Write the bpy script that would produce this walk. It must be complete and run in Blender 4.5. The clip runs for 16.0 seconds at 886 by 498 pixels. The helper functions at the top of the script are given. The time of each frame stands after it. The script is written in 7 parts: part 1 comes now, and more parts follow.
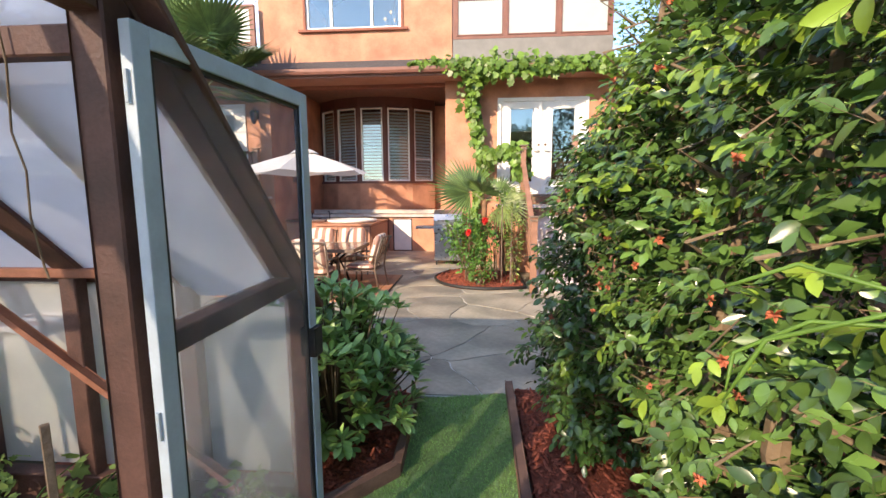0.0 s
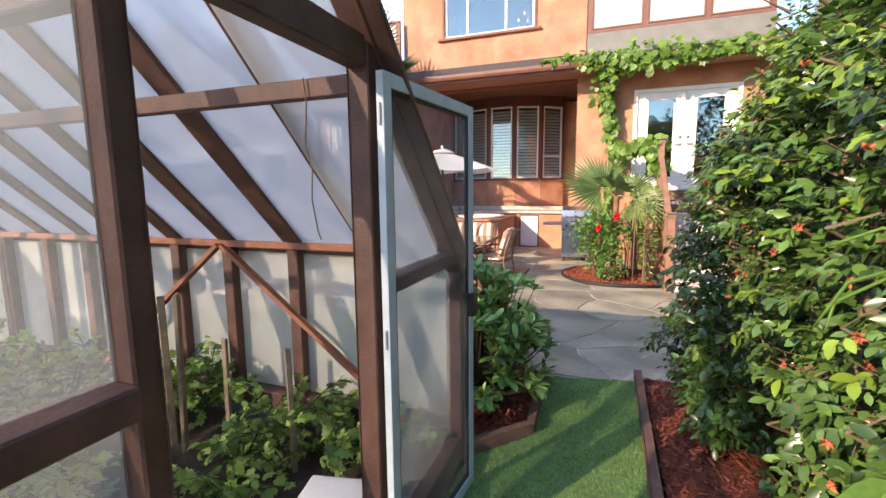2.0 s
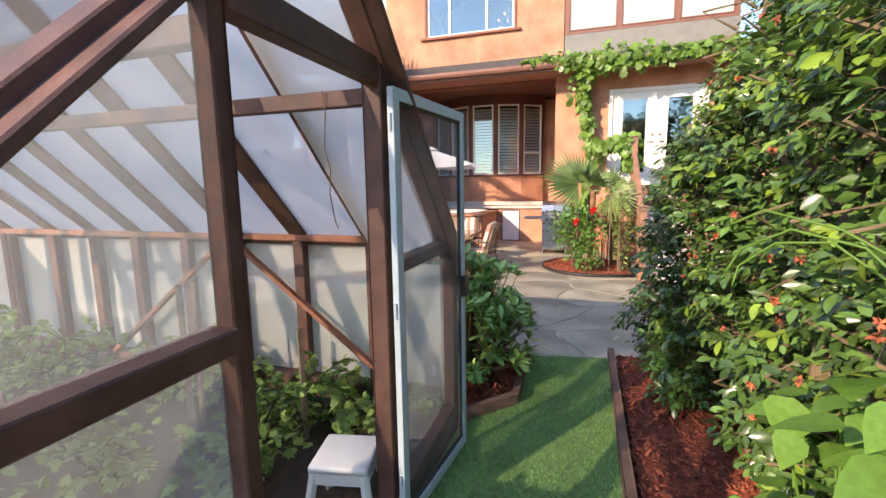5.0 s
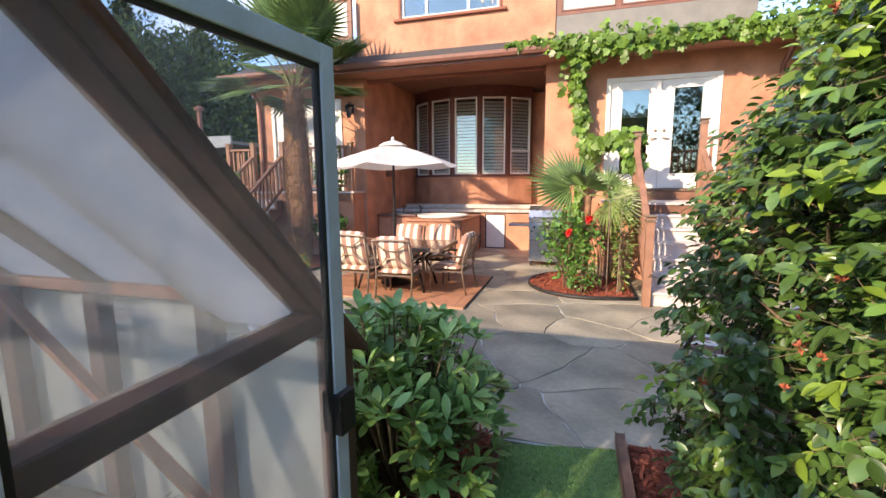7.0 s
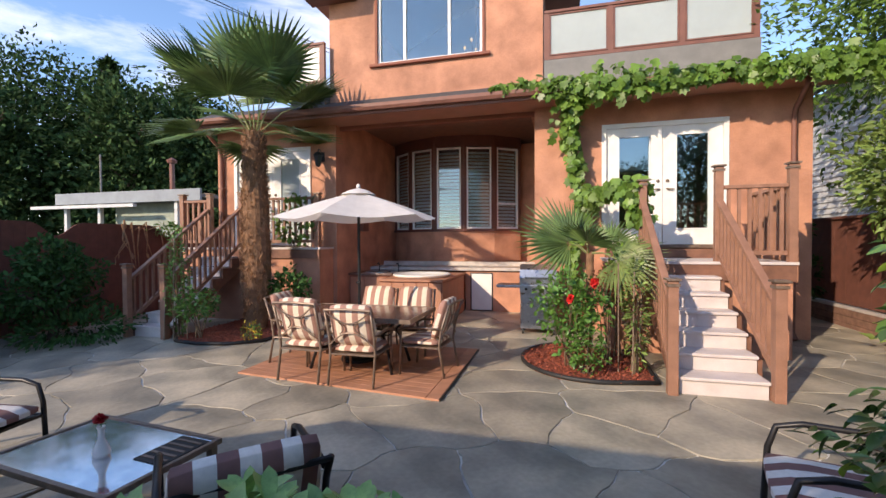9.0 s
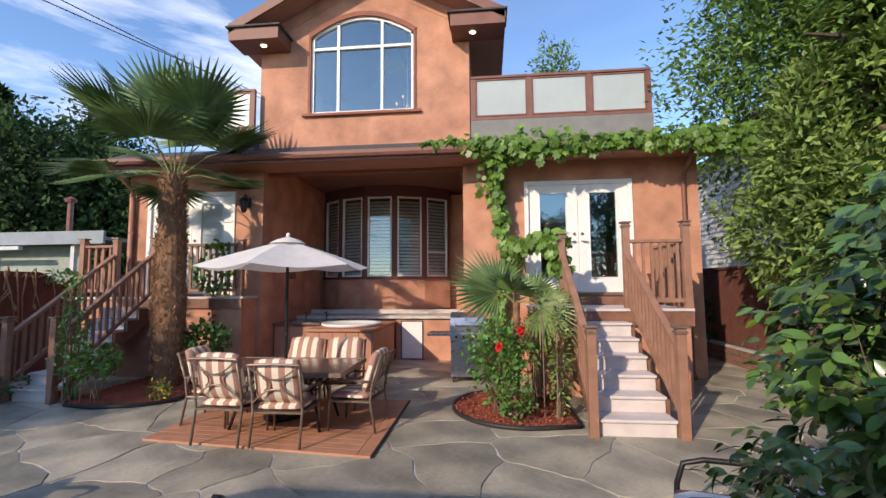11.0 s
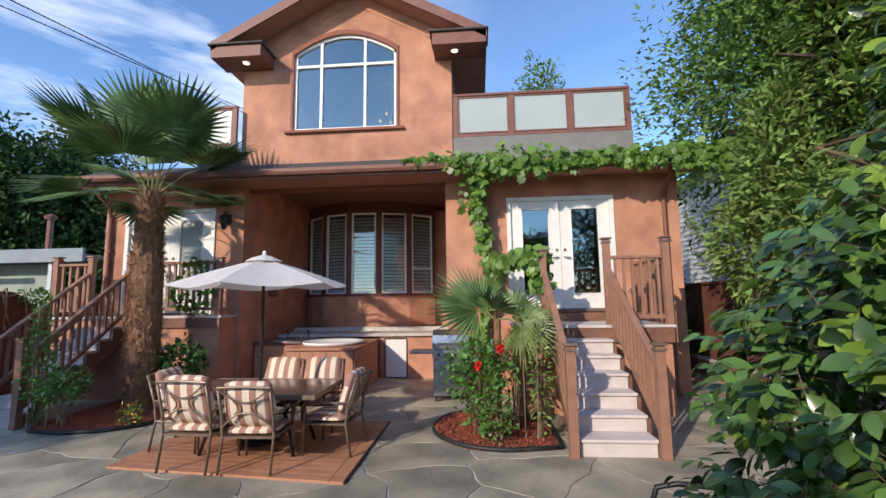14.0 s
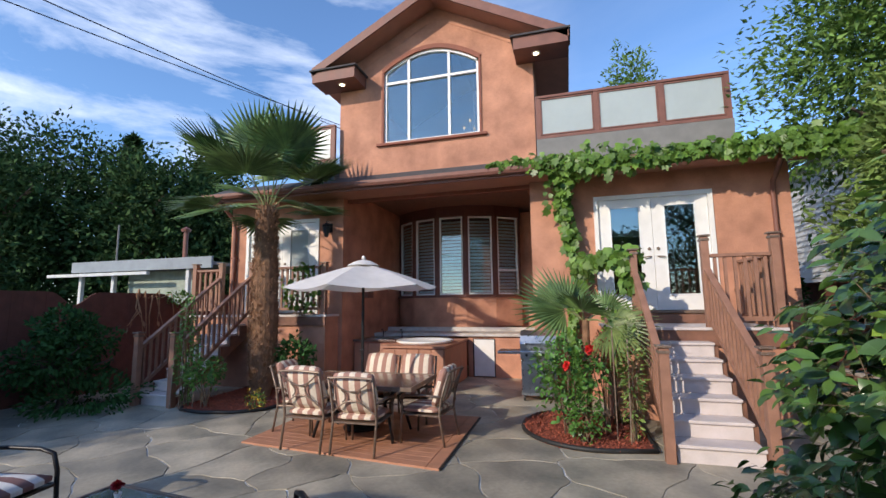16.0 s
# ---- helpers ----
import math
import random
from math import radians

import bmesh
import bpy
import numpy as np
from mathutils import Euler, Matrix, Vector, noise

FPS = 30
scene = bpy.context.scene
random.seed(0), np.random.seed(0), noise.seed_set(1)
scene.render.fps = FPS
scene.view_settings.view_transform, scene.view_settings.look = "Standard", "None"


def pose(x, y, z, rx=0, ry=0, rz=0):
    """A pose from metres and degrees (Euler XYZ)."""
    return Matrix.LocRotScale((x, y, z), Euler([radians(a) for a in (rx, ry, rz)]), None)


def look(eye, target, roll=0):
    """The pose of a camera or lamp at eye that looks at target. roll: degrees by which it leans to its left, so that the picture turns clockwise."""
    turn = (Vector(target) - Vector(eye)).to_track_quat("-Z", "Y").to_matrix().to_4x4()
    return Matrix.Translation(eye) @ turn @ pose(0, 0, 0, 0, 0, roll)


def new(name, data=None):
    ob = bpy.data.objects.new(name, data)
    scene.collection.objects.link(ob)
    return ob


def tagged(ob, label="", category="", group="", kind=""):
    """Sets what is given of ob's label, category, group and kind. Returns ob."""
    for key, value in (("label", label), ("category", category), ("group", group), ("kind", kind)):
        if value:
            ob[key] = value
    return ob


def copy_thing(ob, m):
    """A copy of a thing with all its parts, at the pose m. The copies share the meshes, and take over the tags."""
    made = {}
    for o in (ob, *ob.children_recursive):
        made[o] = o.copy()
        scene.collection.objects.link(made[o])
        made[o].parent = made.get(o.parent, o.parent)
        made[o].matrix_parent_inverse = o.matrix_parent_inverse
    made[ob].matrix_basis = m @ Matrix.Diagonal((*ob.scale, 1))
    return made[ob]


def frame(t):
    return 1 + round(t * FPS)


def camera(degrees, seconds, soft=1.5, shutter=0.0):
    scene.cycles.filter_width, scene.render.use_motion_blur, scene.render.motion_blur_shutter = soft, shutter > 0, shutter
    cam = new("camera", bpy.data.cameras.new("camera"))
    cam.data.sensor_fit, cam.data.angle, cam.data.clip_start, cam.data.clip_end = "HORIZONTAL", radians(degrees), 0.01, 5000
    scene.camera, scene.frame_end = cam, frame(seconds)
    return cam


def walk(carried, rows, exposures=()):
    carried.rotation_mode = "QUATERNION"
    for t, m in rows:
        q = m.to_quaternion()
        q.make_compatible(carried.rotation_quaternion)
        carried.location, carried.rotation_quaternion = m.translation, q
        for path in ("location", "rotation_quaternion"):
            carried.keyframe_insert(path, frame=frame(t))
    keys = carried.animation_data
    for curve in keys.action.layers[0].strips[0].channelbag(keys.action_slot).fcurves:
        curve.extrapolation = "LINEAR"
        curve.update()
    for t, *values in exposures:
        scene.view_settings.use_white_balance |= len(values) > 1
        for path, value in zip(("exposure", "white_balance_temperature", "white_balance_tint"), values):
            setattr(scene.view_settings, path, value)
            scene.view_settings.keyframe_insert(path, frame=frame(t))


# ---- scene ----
cam = camera(90.6, 16.0)
PATH = [
    (0, (0.278, -0.558, 1.606), (0.129, 1.419, 1.347), -0.3),
    (0.5, (0.23, -0.742, 1.586), (0.048, 1.232, 1.326), -0.4),
    (1, (0.246, -0.848, 1.589), (-0.167, 1.091, 1.328), -0.6),
    (1.5, (0.225, -0.936, 1.562), (-0.376, 0.953, 1.301), -0.6),
    (2, (0.242, -0.968, 1.579), (-0.444, 0.892, 1.315), -0.6),
    (2.5, (0.218, -1.007, 1.531), (-0.529, 0.83, 1.268), -0.6),
    (3, (0.176, -1.275, 1.5), (-0.571, 0.563, 1.242), -0.8),
    (3.2, (0.179, -1.395, 1.484), (-0.57, 0.442, 1.228), -0.7),
    (5.5, (0.314, -1.172, 1.614), (-0.267, 0.72, 1.329), -1.0),
    (6, (0.338, -0.79, 1.637), (-0.24, 1.105, 1.356), -1.0),
    (6.5, (0.262, -0.319, 1.617), (-0.315, 1.574, 1.327), -0.9),
    (7, (0.228, 0.096, 1.63), (-0.341, 1.991, 1.342), -0.4),
    (7.5, (0.194, 0.523, 1.634), (-0.362, 2.423, 1.35), -0.4),
    (8, (0.1, 0.842, 1.635), (-0.447, 2.745, 1.354), -0.3),
    (8.5, (0.063, 1.111, 1.625), (-0.487, 3.018, 1.379), -0.4),
    (9, (0.057, 1.303, 1.633), (-0.464, 3.233, 1.594), -0.3),
    (9.5, (0.101, 1.365, 1.636), (-0.365, 3.31, 1.609), -0.3),
    (9.7, (0.122, 1.396, 1.63), (-0.326, 3.345, 1.659), -0.6),
    (11.8, (-0.004, 1.093, 1.719), (-0.099, 3.083, 1.892), -0.3),
    (12, (0.003, 1.095, 1.715), (-0.087, 3.085, 1.886), -0.5),
    (12.5, (0.018, 1.101, 1.708), (-0.064, 3.091, 1.884), -0.5),
    (13, (0.022, 1.105, 1.727), (-0.041, 3.091, 1.96), -0.5),
    (13.5, (0.05, 1.141, 1.724), (-0.022, 3.126, 1.959), -0.6),
    (14, (0.188, 1.257, 1.72), (0.029, 3.237, 1.954), -0.8),
    (14.5, (0.284, 1.301, 1.716), (0.021, 3.269, 1.956), -0.8),
    (15, (0.283, 1.201, 1.708), (-0.056, 3.157, 1.956), -0.6),
    (15.5, (0.24, 1.07, 1.703), (-0.176, 3.011, 1.951), -0.5),
    (16, (0.219, 1.012, 1.703), (-0.321, 2.922, 1.95), -0.7),
]
walk(cam, [(t, look(eye, target, roll)) for t, eye, target, roll in PATH],
     exposures=[(0.0, 1.66, 7150, 17), (6.5, 1.66, 7150, 17), (8.0, 1.52, 6950, 17), (9.0, 1.02, 6750, 17), (12.0, 0.82, 6250, 13), (16.0, 0.67, 5980, 12)])

# ---- world, sun ----
SUN_AZ, SUN_EL = 212.0, 25.0          # degrees: compass bearing with +y as north, height
world = bpy.data.worlds.new("sky")
scene.world = world
world.use_nodes = True
wn, wl = world.node_tree.nodes, world.node_tree.links
wn.clear()
w_out, w_bg = wn.new("ShaderNodeOutputWorld"), wn.new("ShaderNodeBackground")
sky = wn.new("ShaderNodeTexSky")
sky.sky_type, sky.sun_disc = "NISHITA", False
sky.sun_elevation, sky.sun_rotation = radians(SUN_EL), radians(SUN_AZ)
sky.air_density, sky.dust_density, sky.ozone_density = 1.0, 0.1, 4.0
tc, mp = wn.new("ShaderNodeTexCoord"), wn.new("ShaderNodeMapping")
mp.inputs["Scale"].default_value = (1.2, 1.6, 5.0)
mp.inputs["Rotation"].default_value = (0.25, 0.2, 0.5)
cn = wn.new("ShaderNodeTexNoise")
cn.inputs["Scale"].default_value, cn.inputs["Detail"].default_value, cn.inputs["Roughness"].default_value = 1.7, 9, 0.6
cn.inputs["Distortion"].default_value = 0.35
cr = wn.new("ShaderNodeValToRGB")
cr.color_ramp.elements[0].position, cr.color_ramp.elements[1].position = 0.46, 0.74
sep, side = wn.new("ShaderNodeSeparateXYZ"), wn.new("ShaderNodeMapRange")
side.inputs["From Min"].default_value, side.inputs["From Max"].default_value = 0.05, -0.45
side.inputs["To Min"].default_value, side.inputs["To Max"].default_value = 0.05, 1.0
mul, cm = wn.new("ShaderNodeMath"), wn.new("ShaderNodeMixRGB")
mul.operation = "MULTIPLY"
cm.inputs["Color2"].default_value = (5.2, 5.4, 5.9, 1)
wl.new(tc.outputs["Generated"], mp.inputs["Vector"])
wl.new(mp.outputs["Vector"], cn.inputs["Vector"])
wl.new(cn.outputs["Fac"], cr.inputs["Fac"])
wl.new(tc.outputs["Generated"], sep.inputs["Vector"])
wl.new(sep.outputs["X"], side.inputs["Value"])
wl.new(cr.outputs["Color"], mul.inputs[0])
wl.new(side.outputs["Result"], mul.inputs[1])
wl.new(mul.outputs["Value"], cm.inputs["Fac"])
wl.new(sky.outputs["Color"], cm.inputs["Color1"])
wl.new(cm.outputs["Color"], w_bg.inputs["Color"])
w_bg.inputs["Strength"].default_value = 0.148
wl.new(w_bg.outputs["Background"], w_out.inputs["Surface"])
sun_data = bpy.data.lights.new("sun", "SUN")
sun_data.energy, sun_data.angle, sun_data.color = 2.6, radians(0.6), (1.0, 0.83, 0.62)
sun = new("sun", sun_data)
_a, _e = radians(SUN_AZ), radians(SUN_EL)
SUN_WAY = Vector((math.sin(_a) * math.cos(_e), math.cos(_a) * math.cos(_e), math.sin(_e)))
sun.matrix_world = look(SUN_WAY * 40, (0, 0, 0))

# ---- materials ----
MATS = {}


def material(name, colour, rough=0.7, scale=8.0, vary=0.25, fine=60.0, bump=0.15, metal=0.0, second=None, spread=0.5,
             island=0.0, obj=0.0, gloss=None, translucent=0.0, clear=0.0, bump_scale=None):
    """A surface with stains at one scale, grain at another, fine relief, and a change from piece to piece."""
    m = bpy.data.materials.new(name)
    m.use_nodes = True
    n, l = m.node_tree.nodes, m.node_tree.links
    b = n["Principled BSDF"]
    co = n.new("ShaderNodeTexCoord")
    n1, n2 = n.new("ShaderNodeTexNoise"), n.new("ShaderNodeTexNoise")
    n1.inputs["Scale"].default_value, n1.inputs["Detail"].default_value = scale, 6
    n2.inputs["Scale"].default_value, n2.inputs["Detail"].default_value = fine, 4
    l.new(co.outputs["Object"], n1.inputs["Vector"])
    l.new(co.outputs["Object"], n2.inputs["Vector"])
    ramp = n.new("ShaderNodeValToRGB")
    lo = [c * (1 - vary) for c in colour]
    hi = [min(1, c * (1 + vary)) for c in (second or colour)]
    ramp.color_ramp.elements[0].color, ramp.color_ramp.elements[1].color = (*lo, 1), (*hi, 1)
    ramp.color_ramp.elements[0].position, ramp.color_ramp.elements[1].position = 0.5 - spread / 2, 0.5 + spread / 2
    l.new(n1.outputs["Fac"], ramp.inputs["Fac"])
    last = ramp.outputs["Color"]

    def times(value, lo_, hi_, src):
        mr, mx = n.new("ShaderNodeMapRange"), n.new("ShaderNodeMixRGB")
        mr.inputs["To Min"].default_value, mr.inputs["To Max"].default_value = lo_, hi_
        l.new(value, mr.inputs["Value"])
        mx.blend_type = "MULTIPLY"
        mx.inputs["Fac"].default_value = 1
        l.new(src, mx.inputs["Color1"])
        l.new(mr.outputs["Result"], mx.inputs["Color2"])
        return mx.outputs["Color"]
    last = times(n2.outputs["Fac"], 1 - vary * 0.6, 1 + vary * 0.6, last)
    if island:
        g = n.new("ShaderNodeNewGeometry")
        last = times(g.outputs["Random Per Island"], 1 - island, 1 + island, last)
    if obj:
        oi = n.new("ShaderNodeObjectInfo")
        last = times(oi.outputs["Random"], 1 - obj, 1 + obj, last)
    l.new(last, b.inputs["Base Color"])
    rr = n.new("ShaderNodeMapRange")
    rr.inputs["To Min"].default_value, rr.inputs["To Max"].default_value = max(0.02, rough - 0.12), min(1, rough + 0.12)
    l.new(n1.outputs["Fac"], rr.inputs["Value"])
    l.new(rr.outputs["Result"], b.inputs["Roughness"])
    b.inputs["Metallic"].default_value = metal
    if gloss is not None:
        b.inputs["Specular IOR Level"].default_value = gloss
    if clear:
        b.inputs["Coat Weight"].default_value = clear
    if bump:
        bp = n.new("ShaderNodeBump")
        bp.inputs["Strength"].default_value, bp.inputs["Distance"].default_value = bump, 0.01
        if bump_scale:
            n3 = n.new("ShaderNodeTexNoise")
            n3.inputs["Scale"].default_value, n3.inputs["Detail"].default_value = bump_scale, 5
            l.new(co.outputs["Object"], n3.inputs["Vector"])
            l.new(n3.outputs["Fac"], bp.inputs["Height"])
        else:
            l.new(n2.outputs["Fac"], bp.inputs["Height"])
        l.new(bp.outputs["Normal"], b.inputs["Normal"])
    if translucent:
        tr, mx, out = n.new("ShaderNodeBsdfTranslucent"), n.new("ShaderNodeMixShader"), n["Material Output"]
        l.new(last, tr.inputs["Color"])
        mx.inputs["Fac"].default_value = translucent
        l.new(b.outputs["BSDF"], mx.inputs[1])
        l.new(tr.outputs["BSDF"], mx.inputs[2])
        l.new(mx.outputs["Shader"], out.inputs["Surface"])
    MATS[name] = m
    return m


def film(name, colour, see, rough=0.25, milk=0.5):
    """A milky sheet: part clear, part scattering, a little shine."""
    m = bpy.data.materials.new(name)
    m.use_nodes = True
    n, l = m.node_tree.nodes, m.node_tree.links
    b, out = n["Principled BSDF"], n["Material Output"]
    co, ns, mr = n.new("ShaderNodeTexCoord"), n.new("ShaderNodeTexNoise"), n.new("ShaderNodeMapRange")
    ns.inputs["Scale"].default_value, ns.inputs["Detail"].default_value = 2.5, 6
    mr.inputs["To Min"].default_value, mr.inputs["To Max"].default_value = max(0, see - 0.14), min(1, see + 0.14)
    l.new(co.outputs["Object"], ns.inputs["Vector"])
    l.new(ns.outputs["Fac"], mr.inputs["Value"])
    b.inputs["Base Color"].default_value = (*colour, 1)
    b.inputs["Roughness"].default_value = rough
    tp, tl, m1, m2 = (n.new("ShaderNodeBsdfTransparent"), n.new("ShaderNodeBsdfTranslucent"), n.new("ShaderNodeMixShader"),
                      n.new("ShaderNodeMixShader"))
    tl.inputs["Color"].default_value = (*colour, 1)
    tp.inputs["Color"].default_value = (0.93, 0.95, 0.97, 1)
    m1.inputs["Fac"].default_value = milk
    l.new(b.outputs["BSDF"], m1.inputs[1])
    l.new(tl.outputs["BSDF"], m1.inputs[2])
    l.new(mr.outputs["Result"], m2.inputs["Fac"])
    l.new(m1.outputs["Shader"], m2.inputs[1])
    l.new(tp.outputs["BSDF"], m2.inputs[2])
    l.new(m2.outputs["Shader"], out.inputs["Surface"])
    MATS[name] = m
    return m


def striped(name, light, dark, period, duty=0.5, axis="X"):
    """Woven cloth with broad stripes along one local direction."""
    m = material(name, light, 0.9, 30, 0.1, 400, 0.2)
    n, l = m.node_tree.nodes, m.node_tree.links
    b = n["Principled BSDF"]
    co, sp, ma, cmp_, mx = (n.new("ShaderNodeTexCoord"), n.new("ShaderNodeSeparateXYZ"), n.new("ShaderNodeMath"),
                            n.new("ShaderNodeMath"), n.new("ShaderNodeMixRGB"))
    ma.operation, cmp_.operation = "PINGPONG", "GREATER_THAN"
    ma.inputs[1].default_value = period / 2
    cmp_.inputs[1].default_value = period / 2 * duty
    l.new(co.outputs["Object"], sp.inputs["Vector"])
    l.new(sp.outputs[axis], ma.inputs[0])
    l.new(ma.outputs["Value"], cmp_.inputs[0])
    old = b.inputs["Base Color"].links[0].from_socket
    mm = n.new("ShaderNodeMixRGB")
    mm.blend_type = "MULTIPLY"
    mm.inputs["Fac"].default_value = 1
    mm.inputs["Color2"].default_value = (*[d / c for d, c in zip(dark, light)], 1)
    l.new(old, mm.inputs["Color1"])
    l.new(cmp_.outputs["Value"], mx.inputs["Fac"])
    l.new(old, mx.inputs["Color1"])
    l.new(mm.outputs["Color"], mx.inputs["Color2"])
    l.new(mx.outputs["Color"], b.inputs["Base Color"])
    return m


STUCCO = material("stucco", (0.42, 0.195, 0.12), 0.9, 2.2, 0.24, 45, 1.0, second=(0.51, 0.255, 0.16), bump_scale=13)
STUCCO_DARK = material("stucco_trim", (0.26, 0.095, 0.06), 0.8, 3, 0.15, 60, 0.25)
FASCIA = material("fascia_paint", (0.20, 0.085, 0.06), 0.6, 4, 0.2, 50, 0.1)
SOFFIT = material("soffit_paint", (0.42, 0.205, 0.14), 0.8, 4, 0.12, 40, 0.08)
SHINGLE = material("roof_shingle", (0.07, 0.065, 0.065), 0.9, 12, 0.35, 90, 0.5)
WHITE = material("white_paint", (0.78, 0.77, 0.73), 0.5, 5, 0.06, 60, 0.05)
VINYL = material("white_vinyl", (0.8, 0.8, 0.78), 0.4, 6, 0.04, 60, 0.02)
BAY_TRIM = material("maroon_trim_paint", (0.13, 0.05, 0.036), 0.6, 4, 0.18, 60, 0.1)
BROWN_WOOD = material("brown_stain_wood", (0.20, 0.095, 0.06), 0.65, 7, 0.3, 80, 0.2)
RAIL_WOOD = material("rail_wood", (0.30, 0.155, 0.10), 0.6, 6, 0.22, 70, 0.15)
GH_WOOD = material("greenhouse_wood", (0.115, 0.055, 0.042), 0.62, 9, 0.4, 80, 0.25)
BRACE_WOOD = material("brace_wood", (0.30, 0.12, 0.07), 0.7, 9, 0.3, 80, 0.25)
STAKE_WOOD = material("weathered_wood", (0.24, 0.18, 0.13), 0.9, 14, 0.4, 90, 0.35)
EDGE_WOOD = material("edging_wood", (0.22, 0.12, 0.085), 0.85, 8, 0.35, 80, 0.3)
PANEL = material("panel_paint", (0.40, 0.19, 0.115), 0.7, 5, 0.14, 60, 0.1)
STEP_PAINT = material("step_paint", (0.60, 0.54, 0.52), 0.75, 5, 0.12, 60, 0.12)
ALU = material("door_aluminium", (0.56, 0.65, 0.72), 0.5, 9, 0.12, 90, 0.06)
BLACK = material("black_metal", (0.02, 0.02, 0.022), 0.4, 20, 0.3, 120, 0.05, metal=0.3)
BRONZE = material("bronze_metal", (0.22, 0.16, 0.12), 0.45, 20, 0.3, 120, 0.05, metal=0.35)
STEEL = material("steel", (0.36, 0.38, 0.41), 0.3, 12, 0.15, 150, 0.03, metal=0.9)
GREY_PAINT = material("grey_flashing", (0.20, 0.195, 0.18), 0.7, 5, 0.15, 60, 0.06)
STONE = material("flagstone", (0.175, 0.185, 0.165), 0.5, 1.3, 0.38, 22, 0.6, second=(0.40, 0.355, 0.27), obj=0.2, bump_scale=9)
MORTAR = material("mortar", (0.30, 0.295, 0.28), 0.95, 1.1, 0.3, 50, 0.4, second=(0.76, 0.74, 0.69), spread=0.3)
LEDGE = material("pale_stone", (0.50, 0.46, 0.42), 0.6, 7, 0.25, 50, 0.15)
TURF = material("turf_backing", (0.19, 0.29, 0.10), 0.95, 30, 0.3, 200, 0.4)
BLADE = material("turf_blade", (0.24, 0.44, 0.12), 0.7, 3, 0.3, 90, 0, island=0.45, translucent=0.2)
MULCH = material("red_mulch", (0.26, 0.065, 0.035), 0.95, 30, 0.4, 120, 0.8)
CHIP = material("bark_chip", (0.30, 0.075, 0.04), 0.9, 40, 0.3, 120, 0.3, island=0.5)
SOIL = material("soil", (0.055, 0.04, 0.03), 0.98, 14, 0.4, 70, 0.9)
GROUND = material("ground_earth", (0.06, 0.065, 0.04), 0.98, 4, 0.4, 40, 0.6)
DECK = material("deck_plank", (0.42, 0.20, 0.115), 0.6, 5, 0.2, 60, 0.15, obj=0.12)
CANVAS = material("canvas", (0.83, 0.80, 0.76), 0.85, 8, 0.06, 300, 0.1, translucent=0.3)
FENCE = material("fence_stain", (0.15, 0.056, 0.038), 0.8, 6, 0.25, 70, 0.2)
PLASTIC = material("white_plastic", (0.72, 0.73, 0.74), 0.4, 10, 0.05, 60, 0.02)
PORCELAIN = material("porcelain", (0.8, 0.79, 0.76), 0.15, 8, 0.03, 40, 0.0)
RUBBER = material("black_rubber", (0.018, 0.018, 0.018), 0.6, 20, 0.3, 80, 0.1)
TABLE_TOP = material("smoked_glass_top", (0.80, 0.82, 0.85), 0.05, 9, 0.2, 60, 0.0, metal=0.85)
TILE_TOP = material("brown_table_top", (0.16, 0.10, 0.08), 0.14, 9, 0.25, 60, 0.02, gloss=0.7)
WINDOW_GLASS = material("window_glass", (0.035, 0.045, 0.055), 0.03, 2, 0.2, 10, 0.0, gloss=0.9)
FROST = material("frosted_glass", (0.56, 0.62, 0.60), 0.35, 2, 0.05, 12, 0.0, translucent=0.3)
BLIND = material("blind_slat", (0.90, 0.90, 0.87), 0.6, 5, 0.08, 40, 0.0)
PALM_LEAF = material("palm_leaf", (0.08, 0.15, 0.05), 0.4, 6, 0.25, 40, 0.0, second=(0.13, 0.205, 0.06), island=0.35, translucent=0.18)
PALM_LIGHT = material("young_palm_leaf", (0.13, 0.21, 0.06), 0.45, 6, 0.25, 40, 0.0, second=(0.22, 0.27, 0.08), island=0.3, translucent=0.3)
PETIOLE = material("palm_stalk", (0.20, 0.22, 0.08), 0.5, 6, 0.25, 40, 0.0)
FIBRE = material("palm_fibre", (0.24, 0.13, 0.07), 0.95, 10, 0.4, 90, 0.9)
HUSK = material("palm_husk", (0.38, 0.21, 0.11), 0.9, 12, 0.35, 90, 0.4, island=0.4)
CAMELLIA = material("camellia_leaf", (0.045, 0.10, 0.026), 0.27, 3, 0.3, 20, 0.0, second=(0.085, 0.165, 0.036), island=0.5, translucent=0.1, gloss=0.6)
# Yellow-green leaf tone that stands in for sunlight on the hedge.
CAMELLIA_LIT = material("camellia_lit_leaf", (0.21, 0.33, 0.045), 0.3, 4, 0.3, 20, 0.0, island=0.35, translucent=0.3)
BLOOM = material("faded_bloom", (0.42, 0.115, 0.055), 0.8, 20, 0.4, 60, 0.2, island=0.4)
RHODO = material("rhododendron_leaf", (0.20, 0.38, 0.10), 0.36, 3, 0.3, 20, 0.0, second=(0.27, 0.43, 0.12), island=0.4, translucent=0.1, gloss=0.6)
BEAN = material("bean_leaf", (0.15, 0.30, 0.05), 0.5, 6, 0.2, 50, 0.1, island=0.2, translucent=0.4)
VINE = material("vine_leaf", (0.085, 0.185, 0.03), 0.42, 4, 0.3, 30, 0.0, second=(0.165, 0.28, 0.045), island=0.4, translucent=0.3)
TOMATO = material("tomato_leaf", (0.20, 0.35, 0.085), 0.6, 5, 0.3, 30, 0.0, second=(0.24, 0.35, 0.10), island=0.45, translucent=0.3)
LIME_LEAF = material("lime_leaf", (0.22, 0.33, 0.06), 0.5, 5, 0.3, 30, 0.0, island=0.4, translucent=0.25)
